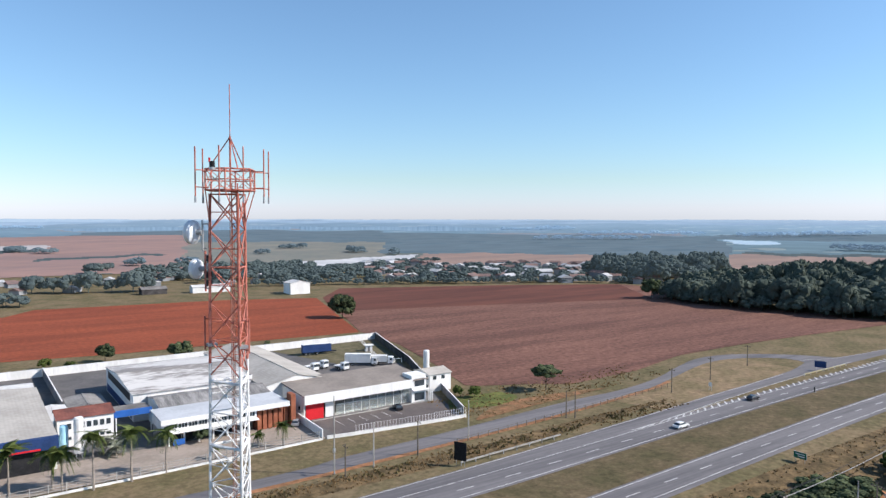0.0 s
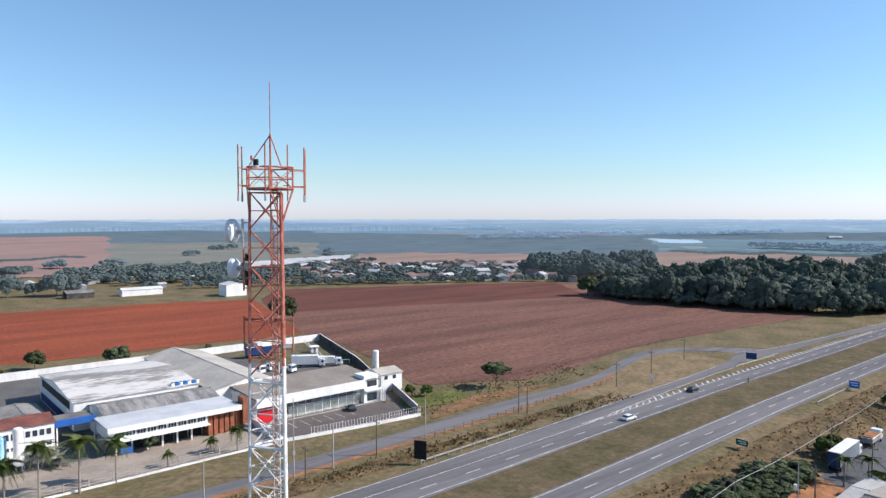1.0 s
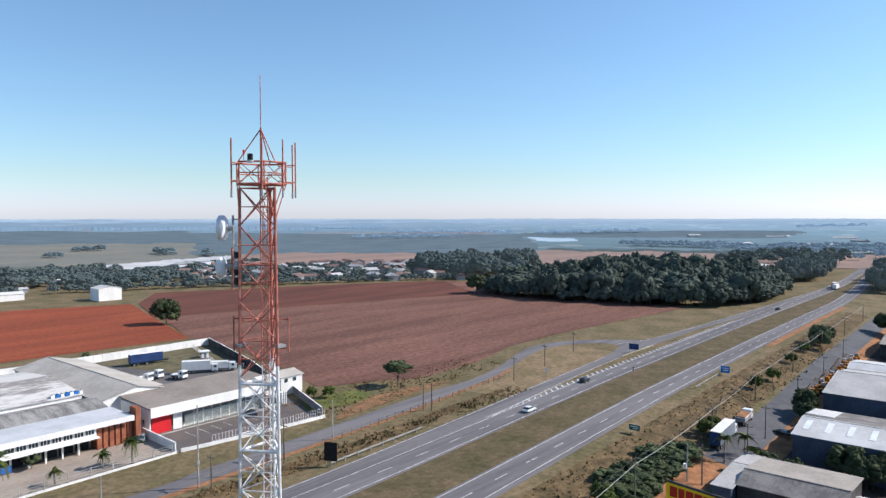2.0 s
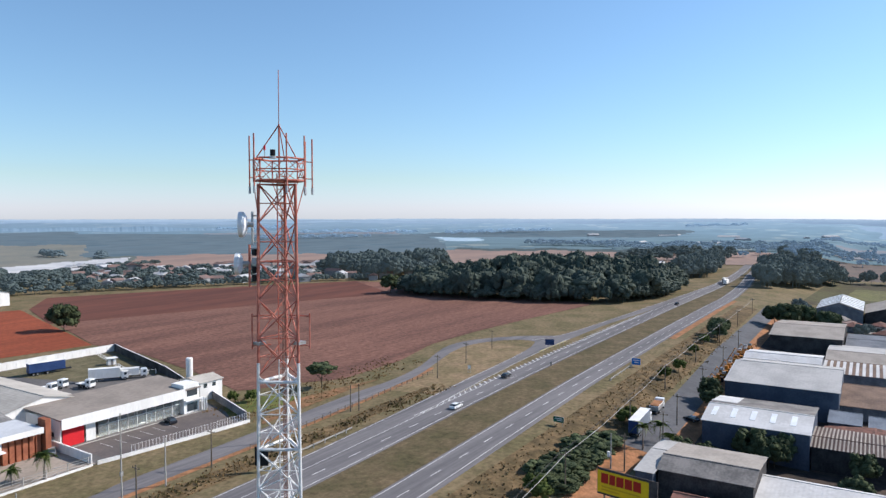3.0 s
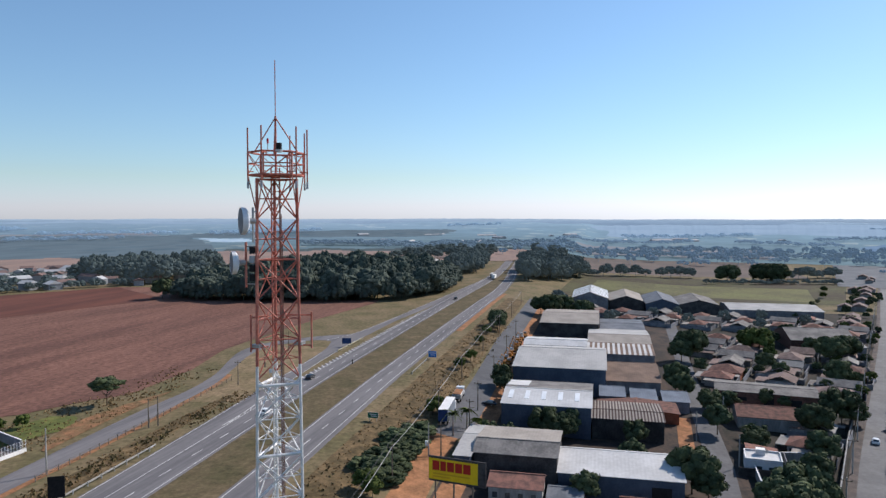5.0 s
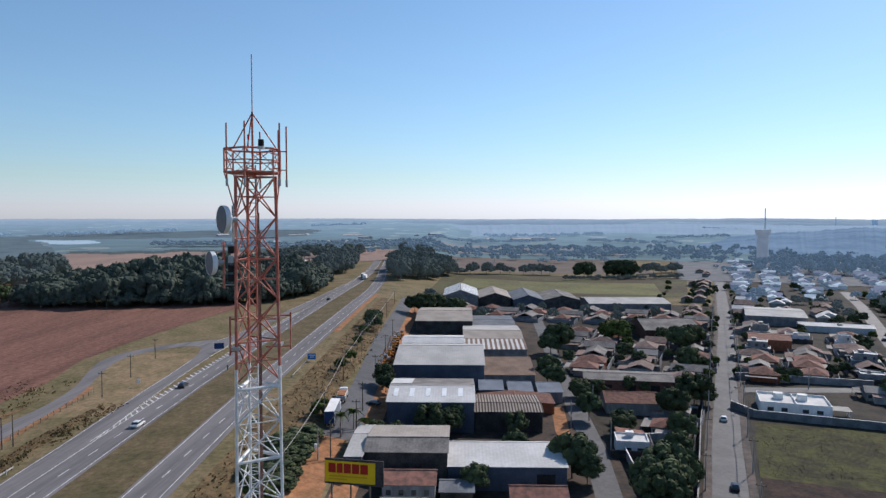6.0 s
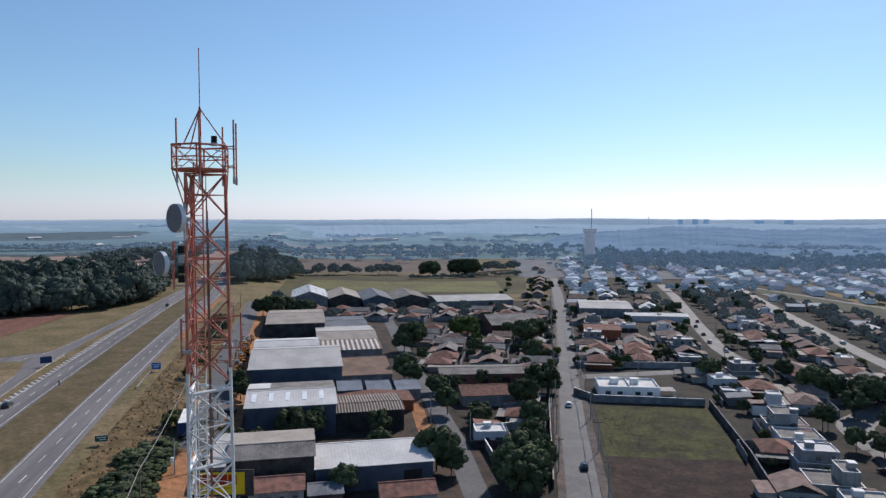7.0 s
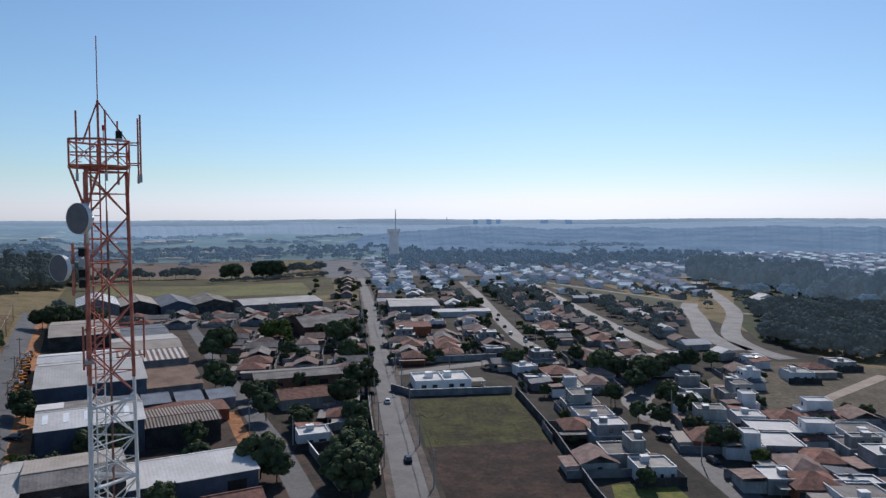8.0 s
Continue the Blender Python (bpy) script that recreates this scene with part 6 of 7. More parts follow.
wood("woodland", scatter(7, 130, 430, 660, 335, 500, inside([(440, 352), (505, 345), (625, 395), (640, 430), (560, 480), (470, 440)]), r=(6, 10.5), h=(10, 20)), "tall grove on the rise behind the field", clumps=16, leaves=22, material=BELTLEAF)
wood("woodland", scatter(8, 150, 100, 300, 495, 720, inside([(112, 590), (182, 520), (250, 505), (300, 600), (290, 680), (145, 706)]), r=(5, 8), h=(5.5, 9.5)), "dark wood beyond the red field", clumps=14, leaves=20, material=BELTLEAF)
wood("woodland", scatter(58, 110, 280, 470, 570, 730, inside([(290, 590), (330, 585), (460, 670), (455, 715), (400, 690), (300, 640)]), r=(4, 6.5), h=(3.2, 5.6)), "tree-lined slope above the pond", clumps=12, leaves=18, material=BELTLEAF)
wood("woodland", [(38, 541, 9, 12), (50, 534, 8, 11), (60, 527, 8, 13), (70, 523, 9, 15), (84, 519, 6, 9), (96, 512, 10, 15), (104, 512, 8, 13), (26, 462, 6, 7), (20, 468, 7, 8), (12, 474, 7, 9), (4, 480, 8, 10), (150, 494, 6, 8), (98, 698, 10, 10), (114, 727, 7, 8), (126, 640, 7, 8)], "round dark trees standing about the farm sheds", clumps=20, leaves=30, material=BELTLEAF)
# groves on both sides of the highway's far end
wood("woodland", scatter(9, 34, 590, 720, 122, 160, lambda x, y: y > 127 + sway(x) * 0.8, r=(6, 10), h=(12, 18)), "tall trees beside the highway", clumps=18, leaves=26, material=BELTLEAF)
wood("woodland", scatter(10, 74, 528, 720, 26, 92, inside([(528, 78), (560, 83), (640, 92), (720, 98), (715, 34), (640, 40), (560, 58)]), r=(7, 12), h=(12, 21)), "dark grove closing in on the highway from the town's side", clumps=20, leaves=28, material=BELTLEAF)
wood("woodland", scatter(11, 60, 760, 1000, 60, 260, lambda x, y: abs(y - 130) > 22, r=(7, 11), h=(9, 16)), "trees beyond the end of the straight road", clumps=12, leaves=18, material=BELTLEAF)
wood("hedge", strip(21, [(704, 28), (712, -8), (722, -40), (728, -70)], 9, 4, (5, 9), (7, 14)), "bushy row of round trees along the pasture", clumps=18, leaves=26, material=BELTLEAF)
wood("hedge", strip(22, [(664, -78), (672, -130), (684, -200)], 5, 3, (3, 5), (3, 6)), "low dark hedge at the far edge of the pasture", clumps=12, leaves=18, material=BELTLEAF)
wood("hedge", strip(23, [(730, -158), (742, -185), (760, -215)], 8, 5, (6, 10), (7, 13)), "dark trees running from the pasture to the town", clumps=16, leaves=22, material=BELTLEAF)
VALLEY = mat("valley_undergrowth", (0.055, 0.068, 0.034), (0.032, 0.042, 0.022), 12, 0.95, 0.2)
ground_piece("valley", [(206, -262), (262, -312), (330, -395), (420, -520)], [(150, -420), (230, -560), (330, -640), (470, -700)], 0.05, VALLEY, "dark overgrown valley floor", "ground", 24, 10)
# valley haze mixed into the leaf colour, with some emission
VALLEYLEAF = glow("hazed_valley_leaves", (0.074, 0.096, 0.102), (0.050, 0.067, 0.074), 14, 0.3)
POLAR = lambda x, y: (math.degrees(math.atan2(y, x)), math.hypot(x, y))  # noqa: E731


def within(az0, az1, r0, r1):
    return lambda x, y: az0 < POLAR(x, y)[0] < az1 and r0 < POLAR(x, y)[1] < r1 and off_street(x, y, 11)


# bluer and more emissive still: the haze before the tall wood
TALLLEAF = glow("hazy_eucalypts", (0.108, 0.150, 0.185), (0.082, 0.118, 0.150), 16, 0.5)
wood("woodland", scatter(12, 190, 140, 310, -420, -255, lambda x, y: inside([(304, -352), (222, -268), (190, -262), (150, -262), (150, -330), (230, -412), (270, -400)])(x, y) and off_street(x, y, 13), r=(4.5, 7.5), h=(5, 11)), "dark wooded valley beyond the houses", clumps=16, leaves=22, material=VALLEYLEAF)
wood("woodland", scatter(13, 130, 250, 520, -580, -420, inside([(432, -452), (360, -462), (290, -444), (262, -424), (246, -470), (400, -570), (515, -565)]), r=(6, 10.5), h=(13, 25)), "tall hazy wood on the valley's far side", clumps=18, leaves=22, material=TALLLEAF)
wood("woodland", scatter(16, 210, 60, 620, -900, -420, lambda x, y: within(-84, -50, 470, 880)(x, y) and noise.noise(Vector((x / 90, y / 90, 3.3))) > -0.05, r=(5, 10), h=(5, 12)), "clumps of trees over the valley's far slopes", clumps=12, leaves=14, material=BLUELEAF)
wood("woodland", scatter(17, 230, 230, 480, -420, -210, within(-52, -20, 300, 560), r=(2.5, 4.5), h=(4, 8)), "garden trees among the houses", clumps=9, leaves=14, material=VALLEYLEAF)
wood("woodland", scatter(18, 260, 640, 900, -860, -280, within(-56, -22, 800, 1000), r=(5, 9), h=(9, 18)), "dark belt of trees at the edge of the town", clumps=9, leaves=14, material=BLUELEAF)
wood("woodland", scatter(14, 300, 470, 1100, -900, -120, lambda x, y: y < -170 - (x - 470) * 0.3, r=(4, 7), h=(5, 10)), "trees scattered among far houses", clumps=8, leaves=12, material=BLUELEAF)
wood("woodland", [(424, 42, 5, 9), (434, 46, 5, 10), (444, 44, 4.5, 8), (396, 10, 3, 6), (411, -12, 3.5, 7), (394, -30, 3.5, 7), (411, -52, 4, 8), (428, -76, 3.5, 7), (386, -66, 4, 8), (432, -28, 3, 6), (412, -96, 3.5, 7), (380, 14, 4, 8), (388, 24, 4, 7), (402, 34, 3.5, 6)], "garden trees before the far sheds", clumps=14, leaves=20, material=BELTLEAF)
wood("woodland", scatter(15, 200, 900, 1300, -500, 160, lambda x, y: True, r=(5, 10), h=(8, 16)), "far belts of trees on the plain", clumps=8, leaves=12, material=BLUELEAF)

for proto in TYPES + MODERN + TREES:
    for o in (*proto.children_recursive, proto):
        bpy.data.objects.remove(o)

# ---- distance: plain, woods and hills with haze in their colours, far behind everything ----


def patchwork(name, colours, size, amount=0.0, turn=0.0):
    """Fields of several crops with soft borders: cells of a few hundred metres, haze put into their colours."""
    m = bpy.data.materials.new(name)
    m.use_nodes = True
    n, l = m.node_tree.nodes, m.node_tree.links
    geo, mp, vo, ramp, no, hsv = (n.new("ShaderNode" + k) for k in ("NewGeometry", "Mapping", "TexVoronoi", "ValToRGB", "TexNoise", "HueSaturation"))
    mp.inputs["Scale"].default_value = (1 / size, 1.8 / size, 0)
    mp.inputs["Rotation"].default_value = (0, 0, radians(turn))
    vo.feature = "SMOOTH_F1"
    vo.inputs["Smoothness"].default_value = 0.25
    no.inputs["Scale"].default_value, no.inputs["Detail"].default_value = 3, 6
    l.new(geo.outputs["Position"], mp.inputs["Vector"])
    l.new(mp.outputs[0], vo.inputs["Vector"])
    l.new(mp.outputs[0], no.inputs["Vector"])
    sep = n.new("ShaderNodeSeparateColor")
    l.new(vo.outputs["Color"], sep.inputs[0])
    l.new(sep.outputs[0], ramp.inputs["Fac"])
    for i, c in enumerate(colours):
        e = ramp.color_ramp.elements[i] if i < 2 else ramp.color_ramp.elements.new(0)
        e.position, e.color = (i + 0.5) / len(colours), (*c, 1)
    span = n.new("ShaderNodeMapRange")
    span.inputs["To Min"].default_value, span.inputs["To Max"].default_value = 0.7, 1.3
    l.new(no.outputs["Fac"], span.inputs["Value"])
    l.new(span.outputs[0], hsv.inputs["Value"])
    l.new(ramp.outputs["Color"], hsv.inputs["Color"])
    p = n["Principled BSDF"]
    l.new(hsv.outputs[0], p.inputs["Base Color"])
    p.inputs["Roughness"].default_value, p.inputs["Specular IOR Level"].default_value = 1.0, 0.0
    # share of the haze that the material emits
    if amount:
        l.new(hsv.outputs[0], p.inputs["Emission Color"])
        p.inputs["Emission Strength"].default_value = amount
    return m


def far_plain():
    """The open plain beyond a kilometre: strips of crops and woods, the morning air's paling put into the colour step
    by step.
    """
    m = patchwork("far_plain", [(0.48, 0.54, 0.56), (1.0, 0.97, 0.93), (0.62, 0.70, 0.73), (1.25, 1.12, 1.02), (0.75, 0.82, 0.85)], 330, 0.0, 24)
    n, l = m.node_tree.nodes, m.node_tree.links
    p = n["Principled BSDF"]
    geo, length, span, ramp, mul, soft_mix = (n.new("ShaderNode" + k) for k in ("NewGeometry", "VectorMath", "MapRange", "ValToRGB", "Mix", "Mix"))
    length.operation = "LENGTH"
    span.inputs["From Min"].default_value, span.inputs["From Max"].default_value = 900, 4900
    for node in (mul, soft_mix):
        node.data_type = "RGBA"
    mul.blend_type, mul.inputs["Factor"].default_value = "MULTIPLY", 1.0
    # haze by distance, put into the base colour: paler and bluer outward
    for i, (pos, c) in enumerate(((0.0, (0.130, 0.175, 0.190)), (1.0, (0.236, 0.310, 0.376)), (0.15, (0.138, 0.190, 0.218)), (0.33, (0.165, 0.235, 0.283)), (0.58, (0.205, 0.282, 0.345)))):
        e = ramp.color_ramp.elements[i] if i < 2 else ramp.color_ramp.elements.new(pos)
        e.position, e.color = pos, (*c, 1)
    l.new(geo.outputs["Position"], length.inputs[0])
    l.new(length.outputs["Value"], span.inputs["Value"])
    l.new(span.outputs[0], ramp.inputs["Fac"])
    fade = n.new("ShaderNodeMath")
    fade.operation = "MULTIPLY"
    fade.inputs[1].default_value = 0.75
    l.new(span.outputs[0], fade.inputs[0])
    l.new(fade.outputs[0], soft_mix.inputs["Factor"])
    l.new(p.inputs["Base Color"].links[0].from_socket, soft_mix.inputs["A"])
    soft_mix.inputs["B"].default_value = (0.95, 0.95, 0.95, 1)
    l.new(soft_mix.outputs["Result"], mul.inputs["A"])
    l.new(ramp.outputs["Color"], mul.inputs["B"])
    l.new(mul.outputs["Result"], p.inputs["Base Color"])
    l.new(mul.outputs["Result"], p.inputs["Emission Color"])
    # bright haze toward the sun, put in as stronger emission
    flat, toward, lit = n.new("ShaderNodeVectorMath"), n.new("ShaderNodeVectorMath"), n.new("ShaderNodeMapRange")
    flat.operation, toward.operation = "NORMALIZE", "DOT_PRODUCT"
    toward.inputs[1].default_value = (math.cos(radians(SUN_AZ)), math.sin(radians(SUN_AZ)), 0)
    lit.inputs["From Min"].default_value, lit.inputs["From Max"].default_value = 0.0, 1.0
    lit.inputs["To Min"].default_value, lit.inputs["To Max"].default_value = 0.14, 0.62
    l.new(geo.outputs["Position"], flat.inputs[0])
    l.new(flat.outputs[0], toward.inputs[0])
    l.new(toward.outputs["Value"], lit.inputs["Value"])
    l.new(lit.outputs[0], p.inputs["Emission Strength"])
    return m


def at(az, r):
    return r * math.cos(radians(az)), r * math.sin(radians(az))


def rolling(x, y):
    """Height of the far plain: gentle swells that grow with the distance."""
    r = math.hypot(x, y)
    swell = 9 * smooth(1050, 1700, r) + 12 * smooth(1700, 3600, r)
    wave = noise.noise(Vector((x / 760, y / 760, 1.7))) + 0.4 * noise.noise(Vector((x / 260, y / 260, 8.1)))
    return land(0, y) + 0.4 + swell * max(0.0, wave + 0.35) + 14 * smooth(1500, 4800, r)


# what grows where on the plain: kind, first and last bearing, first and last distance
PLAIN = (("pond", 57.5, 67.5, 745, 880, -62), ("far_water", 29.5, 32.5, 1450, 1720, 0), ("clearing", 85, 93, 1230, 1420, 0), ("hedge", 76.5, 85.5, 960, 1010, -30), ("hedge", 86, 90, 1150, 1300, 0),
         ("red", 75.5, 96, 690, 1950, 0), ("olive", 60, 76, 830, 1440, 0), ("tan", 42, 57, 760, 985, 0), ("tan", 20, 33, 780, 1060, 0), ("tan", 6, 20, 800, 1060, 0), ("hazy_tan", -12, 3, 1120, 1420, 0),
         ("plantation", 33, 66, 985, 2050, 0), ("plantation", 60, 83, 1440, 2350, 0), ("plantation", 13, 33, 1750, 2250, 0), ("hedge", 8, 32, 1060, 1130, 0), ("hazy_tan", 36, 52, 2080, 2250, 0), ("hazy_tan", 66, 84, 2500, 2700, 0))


def kind_at(az, r):
    wob = noise.noise(Vector((az * 0.45, r / 500, 4.4)))
    aa = az + 1.2 * noise.noise(Vector((az * 0.2, r / 160, 7)))
    for kind, a0, a1, r0, r1, slope in PLAIN:
        mid = slope * (az - (a0 + a1) / 2) / 4.5
        rr = r * (1 + 0.05 * wob) - mid
        if a0 < aa < a1 and r0 < rr < r1:
            return kind
    if r < 1010:
        return "scrub" if az > 19 else "town_earth" if -62 < az < -16 else ""
    return "open"


# far fields, scrub and plantation: base colours with the haze mixed in
KINDS = {
    "pond": (mat("pale_pond", (0.60, 0.575, 0.55), (0.44, 0.43, 0.42), 45, 0.5), "pond", "pale sandy pond among fields"),
    "far_water": (mat("far_water", (0.42, 0.50, 0.56), (0.36, 0.44, 0.50), 60, 0.25), "pond", "far sheet of pale water"),
    "clearing": (mat("pale_sand", (0.44, 0.41, 0.39), (0.36, 0.34, 0.33), 60, 0.9), "clearing", "pale sandy clearing far off"),
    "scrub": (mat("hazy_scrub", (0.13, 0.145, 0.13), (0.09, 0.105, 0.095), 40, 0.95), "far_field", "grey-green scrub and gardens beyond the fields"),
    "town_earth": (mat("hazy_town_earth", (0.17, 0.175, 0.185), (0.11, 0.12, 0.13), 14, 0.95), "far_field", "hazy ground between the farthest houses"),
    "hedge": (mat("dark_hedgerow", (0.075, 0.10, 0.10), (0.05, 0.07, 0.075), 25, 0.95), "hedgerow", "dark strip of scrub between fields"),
    "red": (mat("hazed_red_soil", (0.32, 0.20, 0.168), (0.24, 0.163, 0.146), 130, 0.95, stretch=(0.5, 1, 1)), "far_field", "bare reddish fields in the distance"),
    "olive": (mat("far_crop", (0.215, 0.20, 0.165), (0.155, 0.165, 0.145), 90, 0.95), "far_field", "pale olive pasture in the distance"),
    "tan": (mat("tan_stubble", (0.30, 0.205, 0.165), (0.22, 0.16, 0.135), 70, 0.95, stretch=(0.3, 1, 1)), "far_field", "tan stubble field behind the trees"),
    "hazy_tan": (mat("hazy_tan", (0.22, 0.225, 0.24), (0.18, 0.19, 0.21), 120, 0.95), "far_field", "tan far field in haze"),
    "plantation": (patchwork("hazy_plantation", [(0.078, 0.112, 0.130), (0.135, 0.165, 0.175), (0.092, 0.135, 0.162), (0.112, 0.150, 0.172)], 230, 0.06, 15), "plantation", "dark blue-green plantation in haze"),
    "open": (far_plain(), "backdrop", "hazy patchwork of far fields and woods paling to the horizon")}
COLS, ROWS_OUT, R_IN, R_OUT = 1100, 130, 690.0, 4900.0
bearing = [-112 + 244 * i / COLS for i in range(COLS + 1)]
reach_at = [R_IN * (R_OUT / R_IN) ** (k / ROWS_OUT) for k in range(ROWS_OUT + 1)]
cells = {}
for i in range(COLS):
    for k in range(ROWS_OUT):
        kind = kind_at((bearing[i] + bearing[i + 1]) / 2, (reach_at[k] + reach_at[k + 1]) / 2)
        if kind:
            cells.setdefault(kind, []).append((i, k))
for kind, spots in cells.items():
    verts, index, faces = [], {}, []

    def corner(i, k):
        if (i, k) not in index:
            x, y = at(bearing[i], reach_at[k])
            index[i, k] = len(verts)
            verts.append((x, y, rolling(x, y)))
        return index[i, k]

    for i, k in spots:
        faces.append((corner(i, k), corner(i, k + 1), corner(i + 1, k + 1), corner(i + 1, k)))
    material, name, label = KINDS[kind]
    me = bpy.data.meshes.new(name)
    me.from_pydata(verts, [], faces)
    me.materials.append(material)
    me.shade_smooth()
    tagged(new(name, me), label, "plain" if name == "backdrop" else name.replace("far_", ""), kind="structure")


def hills(name, dist, height, rough, material, label, seed, a0=-110, a1=130, base=-14, reach=160):
    """A long low ridge on an arc round the place."""
    bm = bmesh.new()
    noise_at = lambda a, f: noise.noise(Vector((a * f, seed, 0.3)))  # noqa: E731
    prev = None
    n = 1400
    for i in range(n + 1):
        a = radians(a0 + (a1 - a0) * i / n)
        fade = smooth(0, 0.15, i / n) * smooth(0, 0.15, 1 - i / n)
        z = base + fade * (height - base) + fade * rough * (noise_at(a, 4) + 0.5 * noise_at(a, 13) + 0.22 * noise_at(a, 60) + 0.22 * noise_at(a, 220) + 0.12 * noise_at(a, 520))
        row = [bm.verts.new((r * math.cos(a), r * math.sin(a), zz)) for r, zz in ((dist - reach, base), (dist - reach * 0.4, base + (z - base) * 0.7), (dist, z), (dist + 300, base))]
        if prev:
            for k in range(3):
                bm.faces.new((prev[k], row[k], row[k + 1], prev[k + 1]))
        prev = row
    ob = single(name, bm, material, label, "hills", "structure")
    ob.data.shade_smooth()
    return ob


# ridge colours already blued by haze, with part of it emitted
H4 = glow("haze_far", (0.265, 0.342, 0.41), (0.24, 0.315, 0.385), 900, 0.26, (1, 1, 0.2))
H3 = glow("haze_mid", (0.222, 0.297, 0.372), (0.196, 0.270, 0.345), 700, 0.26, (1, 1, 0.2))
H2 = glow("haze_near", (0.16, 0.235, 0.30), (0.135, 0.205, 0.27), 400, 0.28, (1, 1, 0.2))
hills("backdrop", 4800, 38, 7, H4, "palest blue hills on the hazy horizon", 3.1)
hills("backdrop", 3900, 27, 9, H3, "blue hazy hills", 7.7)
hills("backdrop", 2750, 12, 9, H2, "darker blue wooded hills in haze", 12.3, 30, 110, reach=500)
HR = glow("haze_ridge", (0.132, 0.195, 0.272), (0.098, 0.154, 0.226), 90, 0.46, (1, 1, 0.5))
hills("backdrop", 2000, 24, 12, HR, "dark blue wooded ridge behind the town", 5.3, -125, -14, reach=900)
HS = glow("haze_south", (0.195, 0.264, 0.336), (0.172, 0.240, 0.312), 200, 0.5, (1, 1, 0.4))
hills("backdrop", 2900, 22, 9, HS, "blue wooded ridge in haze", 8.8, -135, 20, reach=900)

# far belts of trees, the haze put into their leaf colours and emission
rg = np.random.RandomState(31)


def belts(count, a0, a1, r0, r1, material, label, tall=(7, 12)):
    """Long low windbreaks, most of them lying across the view from the town."""
    spots = []
    for _ in range(count):
        az, r = rg.uniform(a0, a1), rg.uniform(r0, r1)
        turn = radians(az + 90 + rg.normal() * 14)
        x, y = at(az, r)
        for k in range(rg.randint(10, 34)):
            d, e = k * 12 - 150 + rg.uniform(-5, 5), rg.uniform(-14, 14)
            spots.append((x + d * math.cos(turn) - e * math.sin(turn), y + d * math.sin(turn) + e * math.cos(turn), rg.uniform(9, 15), rg.uniform(*tall)))
    wood("far_woods", spots, label, clumps=9, leaves=8, material=material, leaf=0.12, height=lambda x, y: rolling(x, y) if math.hypot(x, y) > 1010 else land(x, y))


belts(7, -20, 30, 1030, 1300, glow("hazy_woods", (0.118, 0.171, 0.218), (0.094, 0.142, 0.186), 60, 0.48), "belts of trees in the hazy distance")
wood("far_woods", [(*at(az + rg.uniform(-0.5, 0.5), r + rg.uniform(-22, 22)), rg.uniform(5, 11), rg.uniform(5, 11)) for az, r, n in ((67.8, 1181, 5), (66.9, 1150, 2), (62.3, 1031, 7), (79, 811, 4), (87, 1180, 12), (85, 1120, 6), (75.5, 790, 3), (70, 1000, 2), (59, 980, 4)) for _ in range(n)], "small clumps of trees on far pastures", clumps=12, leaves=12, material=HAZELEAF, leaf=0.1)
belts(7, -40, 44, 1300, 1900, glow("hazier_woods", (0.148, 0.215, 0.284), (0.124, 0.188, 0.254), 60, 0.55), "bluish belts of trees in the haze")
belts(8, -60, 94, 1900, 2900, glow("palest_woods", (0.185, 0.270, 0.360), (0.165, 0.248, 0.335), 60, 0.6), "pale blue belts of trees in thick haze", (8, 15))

# villages and sheds behind the fields
bm_walls, bm_roofs, bm_light = bmesh.new(), bmesh.new(), bmesh.new()
for _ in range(150):
    a, r = rg.uniform(34, 62), rg.uniform(560, 760)
    x, y = at(a, r)
    small_house(bm_walls, bm_light if rg.uniform() < 0.35 else bm_roofs, x, y, rg.uniform(4, 8), rg.uniform(3, 5), rg.uniform(3, 5), rg.uniform(0, 3))
for _ in range(26):
    x, y = at(rg.uniform(68, 90), rg.uniform(530, 700))
    small_house(bm_walls, bm_light if rg.uniform() < 0.4 else bm_roofs, x, y, rg.uniform(3, 8), rg.uniform(2.5, 4), rg.uniform(2.5, 3.5), rg.uniform(0, 3))
for _ in range(26):
    x, y = at(rg.uniform(-30, 30), rg.uniform(1300, 2400))
    small_house(bm_walls, bm_light, x, y, rg.uniform(8, 34), rg.uniform(5, 9), rg.uniform(3, 5), rg.uniform(0, 3))
village = thing("far_village", 0, 0, "scattered far houses and white sheds", "houses", z=0, kind="stuff")
# thin haze put into the village colours, a little of it emitted
part("walls", bm_walls, glow("hazed_village_walls", (0.27, 0.28, 0.29), (0.17, 0.185, 0.20), 9, 0.06), village)
part("roofs", bm_roofs, glow("hazed_village_tiles", (0.23, 0.15, 0.13), (0.15, 0.115, 0.11), 9, 0.06), village)
part("pale_roofs", bm_light, glow("hazed_village_sheets", (0.46, 0.46, 0.46), (0.34, 0.345, 0.355), 9, 0.06), village)
hall("white_barn", 180, 194, 437, 449, 7.5, 9.0, "y", WHITE, WHITE_ROOF, "white barn beyond the red field", "barn")
hall("long_works", 640, 662, 178, 214, 8.6, 9.6, "y", WHITE, WHITE_ROOF, "long low works building with a white roof behind the wood", "works", at=0.5)
hall("farm_shed", 97, 113, 488, 498, 3.5, 5.0, "x", DARKWALL, FIBRE, "low open farm shed", "shed")
hall("farm_shed", 128, 154, 481, 489, 4, 5.2, "x", WHITE, WHITE_ROOF, "long white-roofed poultry shed", "shed")
sk = thing("tower_blocks", 0, 0, "row of hazy tower blocks on the skyline", "buildings", z=0, kind="stuff")
# block colour is mostly haze, part of it emitted
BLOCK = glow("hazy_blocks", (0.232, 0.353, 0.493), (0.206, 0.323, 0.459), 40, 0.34)
